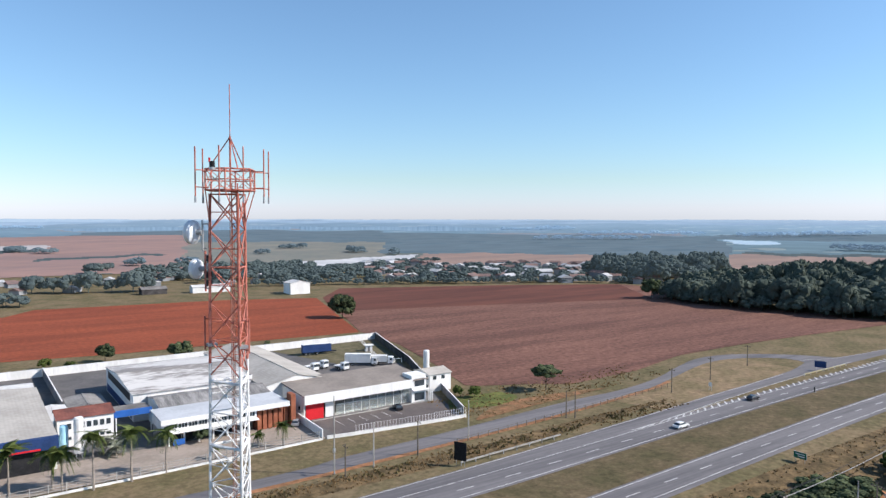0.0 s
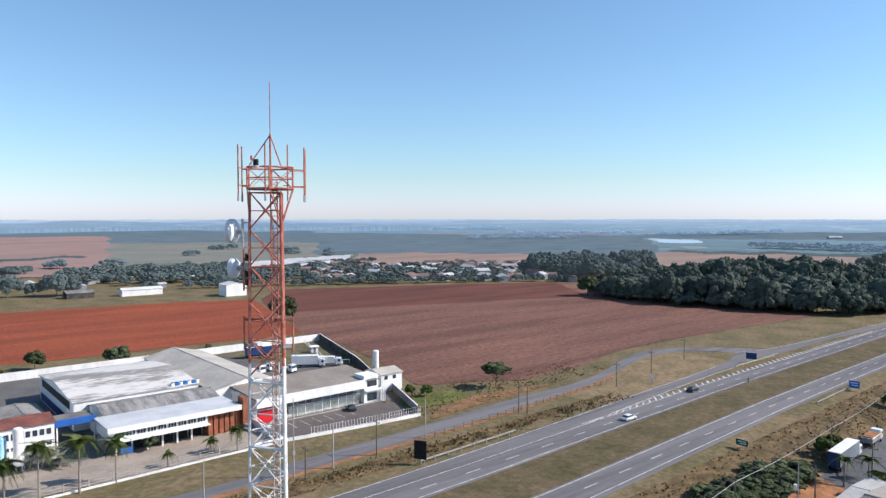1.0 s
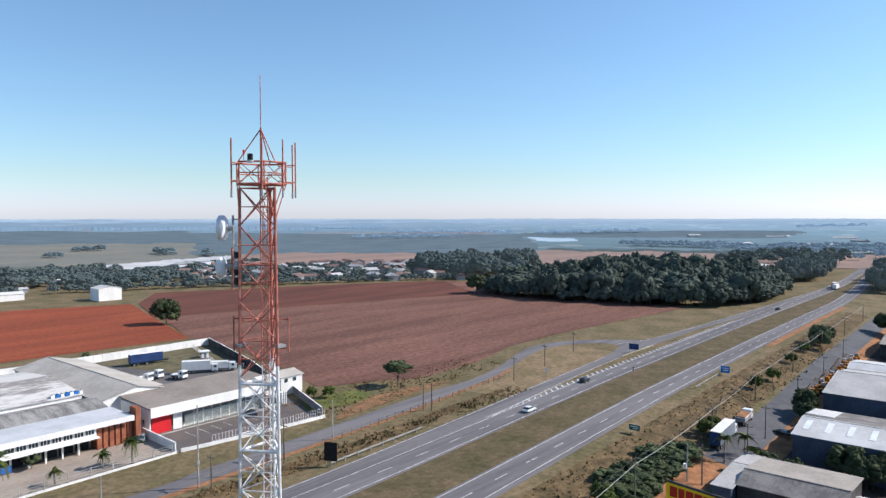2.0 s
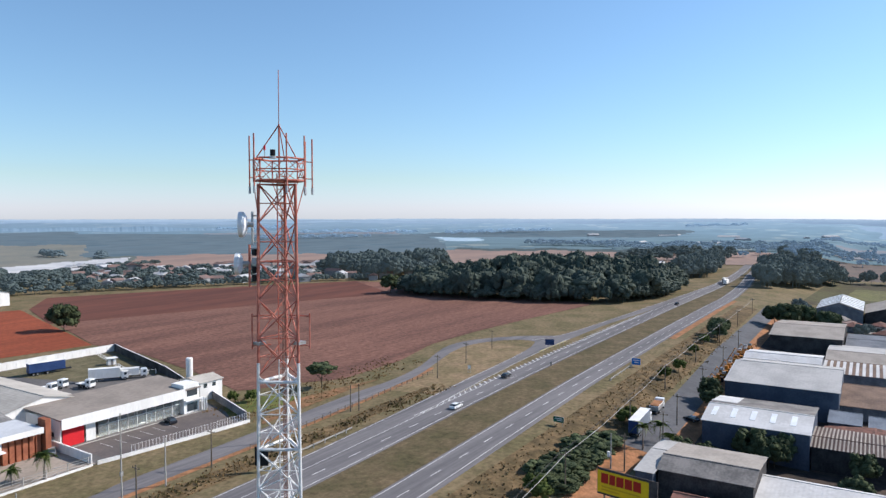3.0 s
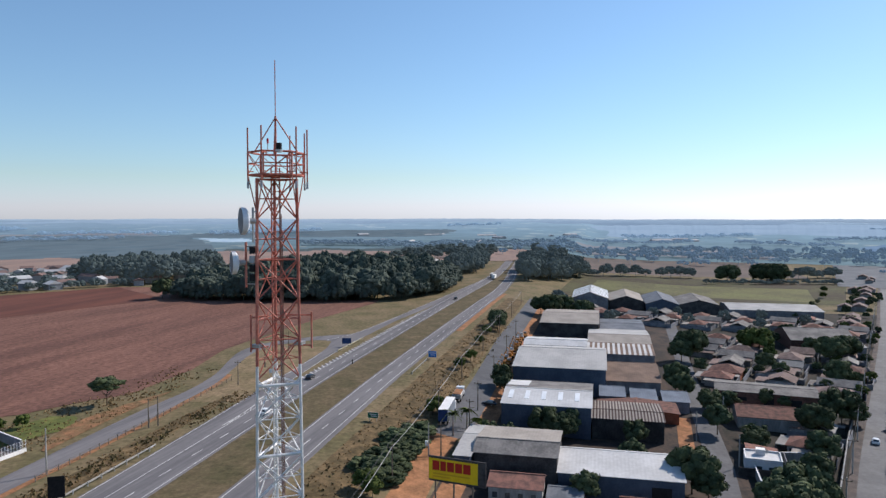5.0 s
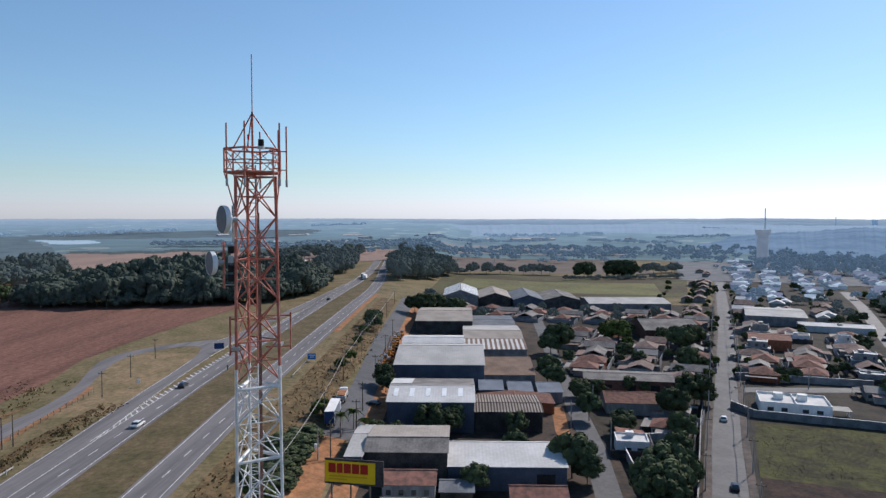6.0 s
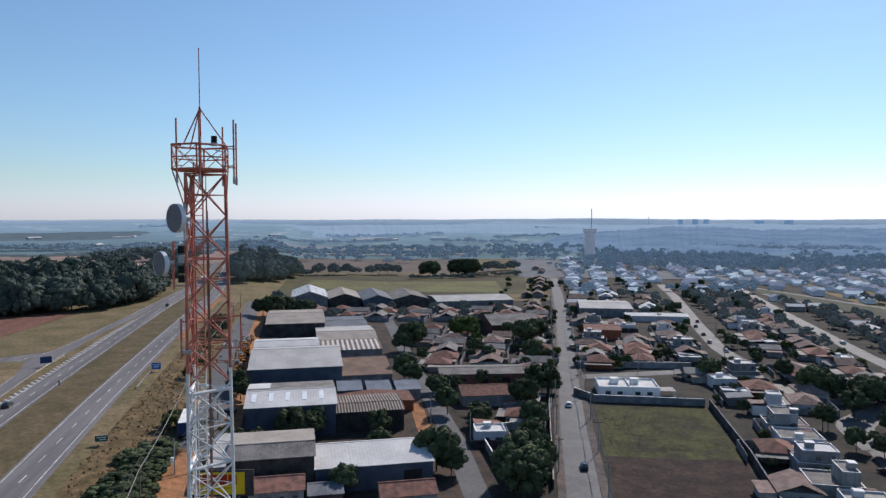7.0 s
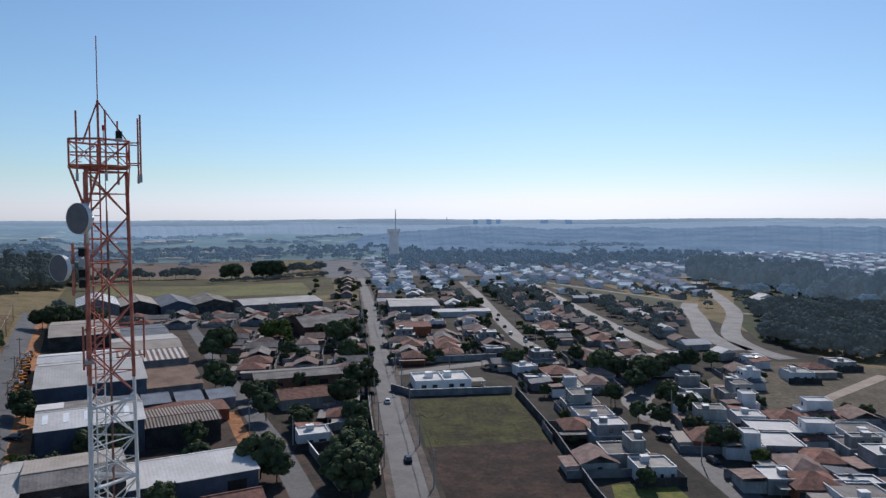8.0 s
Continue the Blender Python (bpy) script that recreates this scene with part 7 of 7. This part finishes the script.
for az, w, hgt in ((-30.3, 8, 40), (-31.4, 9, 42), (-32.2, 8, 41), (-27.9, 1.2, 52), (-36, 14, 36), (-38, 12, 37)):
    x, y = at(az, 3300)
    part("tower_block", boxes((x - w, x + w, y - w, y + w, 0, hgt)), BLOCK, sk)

# ---- palms ----
bm = bmesh.new()
spine = [Vector((0.5 * k, 0, 1.1 * math.sin(k * 0.55) - 0.085 * k * k)) for k in range(7)]
for k in range(6):
    bar(bm, spine[k], spine[k + 1], 0.05 - 0.006 * k, 4)
    for q in range(5):
        p = spine[k].lerp(spine[k + 1], q / 5)
        ln = 0.85 * math.sin(math.pi * min(1, (k * 5 + q + 4) / 34)) + 0.12
        for s in (-1, 1):
            v = [bm.verts.new(p + Vector(c)) for c in ((0, 0, 0), (0.17, 0, 0), (0.46, s * ln, -0.34 * ln), (0.30, s * ln * 0.95, -0.36 * ln))]
            bm.faces.new(v)
FROND = mesh_of("frond", bm, PALMLEAF)
FROND_DRY = FROND.copy()
FROND_DRY.materials[0] = DRYPALM


def palm(x, y, high, fronds=20, size=1.0, mesh=None, label="palm tree with a slim pale trunk and arching fronds"):
    ob = thing("palm_tree", x, y, label, "palm tree", rng.uniform(0, 360), group="palms")
    bm = bmesh.new()
    for k in range(6):
        bar(bm, (0.05 * math.sin(k), 0, high * k / 6 - (0.2 if k == 0 else 0)), (0.05 * math.sin(k + 1), 0, high * (k + 1) / 6), 0.24 - 0.022 * k, 8, 0.24 - 0.022 * (k + 1))
    part("trunk", bm, PALMBARK, ob)
    for i in range(fronds):
        f = part("frond", mesh or FROND, None, ob)
        f.matrix_local = pose(0, 0, high - 0.1, 0, rng.uniform(-72, 22), 137.5 * i) @ Matrix.Scale(size * 0.9 * rng.uniform(0.8, 1.1), 4)
    return ob


for x, y, h, s in ((5.9, 147.0, 8.5, 1.05), (13.0, 148.2, 6.4, 1.0), (14.4, 146.2, 6.8, 1.0), (19.4, 143.6, 10.0, 1.0), (26.2, 144.0, 9.4, 1.0), (32.9, 145.2, 7.6, 0.95), (58.7, 147.2, 4.6, 0.75), (53.6, 149.3, 2.8, 0.55), (43.5, 147.2, 2.6, 0.5), (-2.5, 147.4, 8.0, 1.0)):
    palm(x, y, h, size=s)
palm(24.2, 163.5, 2.2, 15, 1.15, FROND_DRY, "low palm with grey-green drooping fronds")
palm(26.4, 161.5, 1.6, 14, 1.0, FROND_DRY, "low palm with grey-green drooping fronds")
for x, y, h in ((149, 55.5, 5.5), (157, 53.5, 4.5), (150, 49.5, 5.0), (183, -20.5, 3.0)):
    palm(x, y, h, 12, 0.8)

# ---- poles and cables ----


def power_pole(x, y, high, material=CONCRETE, arm=True, turn=0.0, label="grey concrete power pole with a crossarm"):
    ob = thing("power_pole", x, y, label, "power pole", turn, group="power poles")
    bm = bmesh.new()
    bar(bm, (0, 0, -0.3), (0, 0, high), 0.17, 8, 0.11)
    part("pole", bm, material, ob)
    if arm:
        a = part("crossarm", boxes((-0.06, 0.06, -1.1, 1.1, high - 0.75, high - 0.6)), WOODPOLE, ob)
        for q in (-0.95, 0.0, 0.95):
            part("insulator", bars(((0, q, high - 0.6), (0, q, high - 0.38)), r=0.06), DARK, a)
    return ob


def cable(name, a, b, sag, r, material, label, strands=1):
    bm = bmesh.new()
    way = (Vector(b) - Vector(a)).normalized()
    side = way.cross(Vector((0, 0, 1))).normalized()
    for s in range(strands):
        prev = None
        for k in range(15):
            t = k / 14
            p = Vector(a).lerp(Vector(b), t) - Vector((0, 0, sag * 4 * t * (1 - t) + 0.12 * s))
            loop = [bm.verts.new(p + side * (r * u) + Vector((0, 0, r * w))) for u, w in ((1, 0), (0, 1), (-1, 0), (0, -1))]
            if prev:
                for i in range(4):
                    bm.faces.new((prev[i], prev[(i + 1) % 4], loop[(i + 1) % 4], loop[i]))
            else:
                bm.faces.new(loop[::-1])
            prev = loop
        bm.faces.new(prev)
    return single(name, bm, material, label, "cable")


for x, y, h, m in ((96.2, 127.3, 9.2, CONCRETE), (69.2, 124.2, 9.3, CONCRETE), (61.7, 122.3, 6.8, WOODPOLE), (80.5, 124.8, 8.0, WOODPOLE), (171.7, 127.5, 7.5, WOODPOLE), (196, 131, 7.5, WOODPOLE), (225, 136, 7.5, WOODPOLE), (42, 124, 8.0, CONCRETE)):
    power_pole(x, y, h, m, m is not CONCRETE, label="plain roadside pole on the service road's verge")
lamp_pole = power_pole(60.6, 125.0, 16.0, CONCRETE, False, label="tall pale lamp pole with a small box")
part("box", boxes((-0.25, 0.25, -0.2, 0.2, 4.5, 5.3)), STEEL, lamp_pole)
for x, y in ((127.3, 126.6), (129.3, 125.4)):
    power_pole(x, y, 7.2, WOODPOLE, False, label="leaning wooden pole of a pair")
# line along the bank above the side street, with a thick bundled cable
LINE = [(64, 57.5, 8.6), (112, 60.2, 8.6), (158, 61.3, 8.6), (203, 63.9, 8.2), (250, 64.6, 8.4), (296, 64.6, 8.4), (345, 65, 8.4), (400, 66, 8.4)]
for i, (x, y, h) in enumerate(LINE):
    power_pole(x, y, h, WOODPOLE, True)
    if i:
        a, b = LINE[i - 1], LINE[i]
        cable("cable", (a[0], a[1], land(a[0], a[1]) + a[2] - 0.5), (b[0], b[1], land(b[0], b[1]) + b[2] - 0.5), 0.5, 0.085, CABLE, "thick pale bundled cable between poles")
        cable("cable", (a[0], a[1] + 0.9, land(a[0], a[1]) + a[2]), (b[0], b[1] + 0.9, land(b[0], b[1]) + b[2]), 0.5, 0.02, DARK, "thin dark overhead wires", 3)
for x, y in ((133.1, 55.0), (156, 52.6), (174.5, 53.6), (212, 54.6), (252, 55.5), (292, 56.5)):
    power_pole(x, y, 8.5, WOODPOLE, True)
box_pole = power_pole(131.8, 57.6, 7.8, CONCRETE, False, label="pale pole with a white meter box")
part("box", boxes((-0.3, 0.3, 0.2, 0.75, 2.6, 3.7)), WHITE, box_pole)
# both sides of the main street
for d, s0 in ((4.3, 6), (-6.2, 20)):
    prev = None
    for i in range(16):
        x, y = town(s0 + 31 * i, d)
        if i < 12:
            power_pole(x, y, 8.8, CONCRETE, True, STREET_TURN, "street pole with crossarm and wires")
        p = (x, y, land(x, y) + 8.6)
        if prev and i < 12:
            cable("cable", prev, p, 0.6, 0.022, DARK, "dark overhead wires along the street", 4)
        prev = p
for x, y in ((158, -13.5), (196, -16), (176, -6), (118, -116), (134, -126.5), (100, -101.5), (158, -125), (230, -100), (233, -140), (260, -165), (300, -180)):
    power_pole(x, y, 8.0, CONCRETE, True, 70)

# ---- highway furniture ----


def barrier(x0, x1, y0, y1, high, label, material=CONCRETE):
    ob = thing("crash_barrier", x0, y0, label, "barrier", z=0)
    L = math.hypot(x1 - x0, y1 - y0)
    ob.matrix_world = pose(x0, y0, land(x0, y0), 0, 0, math.degrees(math.atan2(y1 - y0, x1 - x0)))
    post = mesh_of("post", boxes((-0.07, 0.07, -0.2, -0.05, 0, high)), STEEL)
    for i in range(int(L / 4) + 1):
        p = part("post", post, None, ob)
        p.location = (4.0 * i, 0, 0)
    bm = bmesh.new()
    for z0, z1, d in ((high - 0.36, high - 0.25, 0.05), (high - 0.25, high - 0.12, 0.0), (high - 0.12, high, 0.05)):
        box(bm, 0, L, -0.04 - d, 0.03 - d, z0, z1 - 0.004)
    part("rail", bm, material, ob)
    return ob


barrier(84.5, 115, 114.4, 116.0, 0.95, "long pale crash barrier beside the highway")
barrier(226, 254, 116.6, 116.6, 0.8, "crash barrier on the traffic island", mat("yellowed_steel", (0.55, 0.48, 0.30), (0.42, 0.36, 0.22), 2, 0.6))
barrier(198, 229, 79.6, 80.4, 0.8, "steel crash barrier curving to a sign")


def sign(name, x, y, w, h, z0, turn, face, label, back=STEEL, bars_of=()):
    ob = thing(name, x, y, label, "road sign", turn)
    p = part("panel", boxes((-0.05, 0.05, -w / 2, w / 2, z0, z0 + h)), back, ob)
    part("face", boxes((-0.07, -0.054, -w / 2 + 0.04, w / 2 - 0.04, z0 + 0.04, z0 + h - 0.04)), face, p)
    for a, b, c, d, m in bars_of:
        part("lettering", boxes((-0.085, -0.074, a, b, z0 + c, z0 + d)), m, p)
    for q in (-w * 0.35, w * 0.35):
        part("post", bars(((0.08, q, -0.1), (0.08, q, z0 + h * 0.9)), r=0.06), STEEL, ob)
    return ob


sign("board", 84.2, 114.2, 2.8, 3.9, 1.2, 28, BLACK, "black back of a roadside board on posts", BLACK)
sign("direction_sign", 238, 117.3, 3.6, 2.3, 1.2, 20, NAVY, "dark traffic sign on the island")
sign("service_sign", 222.5, 78.6, 3.0, 2.2, 0.8, 0, SIGNBLUE, "blue service sign beside the carriageway", STEEL, [(-1.1, 1.1, 1.4, 1.65, WHITE), (-0.9, 0.7, 0.7, 0.95, WHITE)])
sign("direction_sign", 146, 75.6, 2.8, 1.4, 0.9, 0, SIGNGREEN, "green direction sign on the grass bank", STEEL, [(-1.0, 1.0, 0.85, 1.0, WHITE), (-1.0, 0.5, 0.4, 0.55, WHITE)])
sign("small_sign", 183.5, 122.6, 1.0, 1.3, 1.3, 10, WHITE, "small white sign beside the slip road")
sign("small_sign", 207, 103.5, 0.4, 1.6, 0.2, 10, DARK, "dark marker post in the median")
# fence posts along the service road
railing("fence", (92, 126.0), (176, 132.2), 0.05, 1.3, 3.2, WOODPOLE, "row of short fence posts with wire", 0.06, (0.5, 0.9))

# yellow roadside billboard seen from its painted side
bb = thing("billboard", 100.6, 45.3, "large yellow billboard with red lettering shapes on posts", "billboard", -9.8, z=land(100.6, 45.3))
g0 = 3.8 - land(100.6, 45.3)
panel = part("panel", boxes((-0.12, 0.12, -6.2, 4.75, g0 - 0.3, g0 + 4.3)), DARKWALL, bb)
face = part("face", boxes((-0.15, -0.124, -4.7, 4.7, g0 + 0.05, g0 + 3.9)), YELLOW, panel)
for y, wide, notch in ((4.0, 1.35, 0.0), (2.45, 1.1, 0.0), (1.15, 1.35, 0.0), (-0.4, 1.35, 0.0), (-1.95, 1.4, 0.0)):
    part("logo_shape", boxes((-0.175, -0.154, y - wide, y, g0 + 1.75, g0 + 2.45), (-0.175, -0.154, y - wide + notch * 0.6, y, g0 + 2.454, g0 + 2.85), (-0.175, -0.154, y - wide, y, g0 + 2.854, g0 + 3.5)), SIGNRED, panel)
part("lettering", boxes((-0.175, -0.154, -3.2, 3.9, g0 + 1.0, g0 + 1.3), (-0.175, -0.154, 0.5, 3.9, g0 + 0.5, g0 + 0.75)), mat("faint_lettering", (0.60, 0.36, 0.02), (0.55, 0.33, 0.02), 1, 0.5), panel)
for q in (-3.6, 0, 3.6):
    part("post", bars(((0.3, q, -0.2), (0.3, q, g0 + 3.9)), r=0.16), WOODPOLE, bb)

# ---- vehicles ----


def car(x, y, turn, paint, label, z=0.06, van=False):
    ob = thing("car", x, y, label, "car", turn, z=land(x, y) + z, group="cars")
    bm = bmesh.new()
    L, Wd = 2.15, 0.88
    side = [(-L, 0.35), (-L, 0.85), (-L + 0.25, 0.95), (L - 1.2, 0.98), (L - 0.25, 0.82), (L, 0.62), (L, 0.3)]
    a, b = [bm.verts.new((p, -Wd, q)) for p, q in side], [bm.verts.new((p, Wd, q)) for p, q in side]
    bm.faces.new(a), bm.faces.new(b[::-1])
    for i in range(len(side)):
        bm.faces.new((a[i], b[i], b[(i + 1) % len(side)], a[(i + 1) % len(side)]))
    bmesh.ops.recalc_face_normals(bm, faces=bm.faces[:])
    part("body", bm, paint, ob)
    for nm, ring, w0, w1, m in (("glasshouse", [(-L + 0.2, 0.95), (-L + 0.75, 1.42), (L - 1.75, 1.42), (L - 1.0, 0.96)], 0.80, 0.68, GLASS), ("roof", [(-L + 0.72, 1.4), (-L + 0.85, 1.48), (L - 1.85, 1.48), (L - 1.72, 1.4)], 0.69, 0.62, paint)):
        bm = bmesh.new()
        ww = [w0, w1, w1, w0]
        a, b = [bm.verts.new((p, -w, q)) for (p, q), w in zip(ring, ww)], [bm.verts.new((p, w, q)) for (p, q), w in zip(ring, ww)]
        bm.faces.new(a), bm.faces.new(b[::-1])
        for i in range(4):
            bm.faces.new((a[i], b[i], b[(i + 1) % 4], a[(i + 1) % 4]))
        bmesh.ops.recalc_face_normals(bm, faces=bm.faces[:])
        part(nm, bm, m, ob)
    for p in (-1.35, 1.35):
        for q in (-0.82, 0.82):
            w = part("wheel", bars(((p, q - 0.1, 0.31), (p, q + 0.1, 0.31)), r=0.31, sides=12), TYRE, ob)
            part("rim", bars(((p, q - 0.11, 0.31), (p, q + 0.11, 0.31)), r=0.18, sides=8), STEEL, w)
    return ob


def lorry(x, y, turn, box_mat, label, length=10.0, cab=True, high=3.8, cab_mat=CARWHITE, side_mat=None):
    ob = thing("truck", x, y, label, "truck", turn, z=land(x, y) + 0.08)
    part("cargo_box", boxes((-length / 2, length / 2, -1.25, 1.25, 1.1, high)), box_mat, ob)
    part("box_roof", boxes((-length / 2 - 0.03, length / 2 + 0.03, -1.28, 1.28, high + 0.004, high + 0.08)), WHITE, ob)
    part("chassis", boxes((-length / 2, length / 2 + 2.2, -0.5, 0.5, 0.65, 1.05)), DARK, ob)
    if side_mat:
        part("end_panel", boxes((-length / 2 - 0.06, -length / 2 - 0.01, -1.2, 1.2, 1.15, high - 0.05)), side_mat, ob)
    if cab:
        bm = boxes((length / 2 + 0.3, length / 2 + 2.3, -1.2, 1.2, 0.6, 2.9))
        bmesh.ops.bevel(bm, geom=bm.edges[:], offset=0.15, segments=2, affect="EDGES")
        c = part("cab", bm, cab_mat, ob)
        part("windscreen", boxes((length / 2 + 2.27, length / 2 + 2.34, -1.0, 1.0, 1.7, 2.6)), GLASS, c)
        for s in (-1, 1):
            part("side_window", boxes((length / 2 + 1.1, length / 2 + 1.9, s * 1.19 - 0.02, s * 1.19 + 0.02, 1.75, 2.5)), GLASS, c)
    for p in ([length / 2 + 1.4] if cab else []) + [-length / 2 + 1.2, -length / 2 + 2.5] + ([0.0] if not cab else []):
        for q in (-1.05, 1.05):
            w = part("wheel", bars(((p, q - 0.17, 0.5), (p, q + 0.17, 0.5)), r=0.5, sides=12), TYRE, ob)
            part("rim", bars(((p, q - 0.18, 0.5), (p, q + 0.18, 0.5)), r=0.26, sides=8), STEEL, w)
    return ob


car(144.9, 104.6, 0, CARWHITE, "white hatchback driving on the highway")
car(184.0, 109.2, 2, CARDARK, "dark sedan in the outer highway lane")
car(402, 107.0, 0, CARDARK, "dark car far down the highway")
lorry(546, 104.5, 0, WHITE, "white lorry far down the highway")
lorry(560, 107.8, 0, SHEET_X, "pale lorry far down the highway")
car(95.5, 158.2, 75, CARDARK, "black car parked on the forecourt", 0.11)
car(67.3, 160.5, 60, CARSILVER, "pale car parked beside the dividing wall", 0.11)
car(190.0, -54.6, STREET_TURN, CARWHITE, "white hatchback on the long street", 0.08)
car(134.8, -36.4, STREET_TURN, CARDARK, "dark car on the long street", 0.08)
for s, d, p, lb in ((150, 3.6, CARDARK, "dark"), (196, 3.6, CARSILVER, "silver"), (214, 3.7, CARDARK, "dark"), (240, 3.6, CARWHITE, "white"), (168, -3.7, CARSILVER, "silver"), (270, 3.6, CARRED, "red"), (300, -3.6, CARDARK, "dark")):
    x, y = town(s, d)
    car(x, y, STREET_TURN, p, lb + " car parked along the kerb", 0.08)
for x, y, p, lb in ((262, -160.5, CARWHITE, "white"), (268, -164.5, CARDARK, "dark"), (284, -166, CARSILVER, "silver"), (305, -176, CARDARK, "dark"), (330, -187, CARDARK, "dark"), (346, -198, CARRED, "dark red"), (268, -228, CARWHITE, "white"), (290, -236, CARDARK, "dark")):
    car(x, y, -25, p, lb + " car parked on a residential street", 0.08)
for x, y, p, lb in ((118, -107, CARDARK, "dark"), (99, -104.5, CARDARK, "black"), (206, -14.5, CARSILVER, "silver"), (250, -22, CARWHITE, "white"), (262, -23, CARWHITE, "white"), (256, -10, CARSILVER, "silver"), (146.5, 0.5, CARWHITE, "white"), (182, 51.5, CARDARK, "dark"), (222, 53, CARDARK, "dark")):
    car(x, y, rng.uniform(0, 180), p, lb + " car parked beside a building", 0.08)
# lorries in the dealership yard and on the side street
lorry(109, 240, -8, NAVY, "dark blue covered trailer in the yard", 11, False, 4.0)
for i, (x, y) in enumerate(((95.5, 213), (100.2, 215.5), (104.5, 208.5))):
    lorry(x, y + 3, -75, STEEL, "white lorry tractor parked in the yard", 3.0, True, 1.4)
lorry(113, 214, -35, WHITE, "white box lorry parked in the yard", 9, True, 4.0)
lorry(119.5, 211, -35, WHITE, "white van-bodied lorry parked in the yard", 6, True, 3.2)
lorry(160.5, 59.6, 3, BLUE_SHEET, "box lorry with a navy rear and pale blue side", 13, True, 4.2, CARWHITE, NAVY)
tip = lorry(179.5, 60.4, 3, OFFWHITE, "white tipper lorry parked on the street", 6.5, True, 2.2)
part("load", boxes((-3.0, 3.0, -1.1, 1.1, 2.25, 2.5)), ORANGE_SOIL, tip)


def machine(x, y, turn):
    ob = thing("farm_machine", x, y, "weathered orange farm machine parked in a row", "machine", turn, z=land(x, y) + 0.07, group="machine row")
    part("body", boxes((-1.6, 1.2, -0.6, 0.6, 0.7, 1.6)), ORANGE, ob)
    part("hood", boxes((-0.3, 0.9, -0.55, 0.55, 1.6, 2.4)), rng.choice((ORANGE, OFFWHITE, STEEL)), ob)
    part("boom", bars(((1.0, 0, 1.4), (2.3, 0, 2.5)), ((2.3, 0, 2.5), (2.9, 0, 1.0)), r=0.13), ORANGE, ob)
    for p, r in ((-1.0, 0.65), (0.9, 0.45)):
        for q in (-0.75, 0.75):
            part("wheel", bars(((p, q - 0.18, r), (p, q + 0.18, r)), r=r, sides=12), TYRE, ob)


for i in range(15):
    machine(228 + 5.2 * i + rng.uniform(-0.8, 0.8), 53.6 + 0.03 * i + rng.uniform(-0.6, 0.6), rng.choice((80, 95, 100, 265)))

# roof tanks and clutter on the halls
for i in range(7):
    a = thing("roof_unit", 58.5 + 1.1 * i, 187.2, "pale blue cooling unit on the roof", "roof unit", z=6.95)
    part("casing", boxes((-0.4, 0.4, -0.5, 0.5, 0.1, 1.0)), SIGNBLUE if i % 2 else WHITE, a)
    part("fan", bars(((0, 0, 1.0), (0, 0, 1.08)), r=0.3, sides=12), DARK, a)

# tall dry grass and scrub on the banks
def tufts(name, n, x0, x1, y0, y1, size, material, label, seed, test=None):
    rg = np.random.RandomState(seed)
    vs = []
    while len(vs) < n * 4:
        x, y = rg.uniform(x0, x1), rg.uniform(y0, y1)
        if noise.noise(Vector((x * 0.12, y * 0.2, seed))) < rg.uniform(-0.4, 0.35) or (test and not test(x, y)):
            continue
        z = land(x, y)
        for _ in range(6):
            a, s = rg.uniform(0, 6.28), size * rg.uniform(0.5, 1.4)
            dx, dy = math.cos(a) * s * 0.35, math.sin(a) * s * 0.35
            ox, oy = rg.uniform(-0.5, 0.5, 2) * size
            lx, ly = rg.uniform(-0.4, 0.4, 2) * s
            vs += [(x + ox - dx, y + oy - dy, z), (x + ox + dx, y + oy + dy, z), (x + ox + lx + dx * 0.8, y + oy + ly + dy * 0.8, z + s), (x + ox + lx - dx * 0.5, y + oy + ly - dy * 0.5, z + s * 0.8)]
    me = bpy.data.meshes.new(name)
    me.from_pydata(vs, [], [(4 * i, 4 * i + 1, 4 * i + 2, 4 * i + 3) for i in range(len(vs) // 4)])
    me.materials.append(material)
    return tagged(new(name, me), label, "grass", kind="stuff")


STRAW = mat("straw_grass", (0.30, 0.195, 0.095), (0.18, 0.12, 0.058), 3, 0.9)
OLIVEGRASS = mat("olive_scrub", (0.175, 0.135, 0.062), (0.11, 0.09, 0.042), 4, 0.9)
tufts("tall_grass", 9000, 60, 330, 62, 76.5, 0.27, STRAW, "tall straw-coloured grass on the bank", 3)
tufts("scrub", 1300, 60, 300, 61, 75, 0.38, OLIVEGRASS, "olive scrub on the bank", 4)
tufts("tall_grass", 6000, 20, 165, 116.5, 124, 0.28, STRAW, "tall straw-coloured grass beside the service road", 5)
tufts("scrub", 1600, 30, 160, 118, 122, 0.42, OLIVEGRASS, "dark scrub along the ditch", 6, lambda x, y: noise.noise(Vector((x * 0.08, 0, 0))) > -0.1)
tufts("weeds", 6000, 143, 189, -98, -46, 0.16, mat("plot_weeds", (0.11, 0.11, 0.032), (0.055, 0.06, 0.022), 5, 0.8), "green weeds on the vacant plot", 7, lambda x, y: -2 > (y + 46.5) * 1 + (x - 145) * 0.36 > -34)
tufts("weeds", 1500, 92, 150, -84, -28, 0.13, OLIVEGRASS, "sparse dry weeds on the dark plot", 8, lambda x, y: -2 > (y + 46.5) + (x - 145) * 0.36 > -34)
tufts("field_grass", 3500, 105, 190, 139, 162, 0.35, STRAW, "rough grass along the field's edge", 9, lambda x, y: y > 139 + (x - 105) * 0.06)
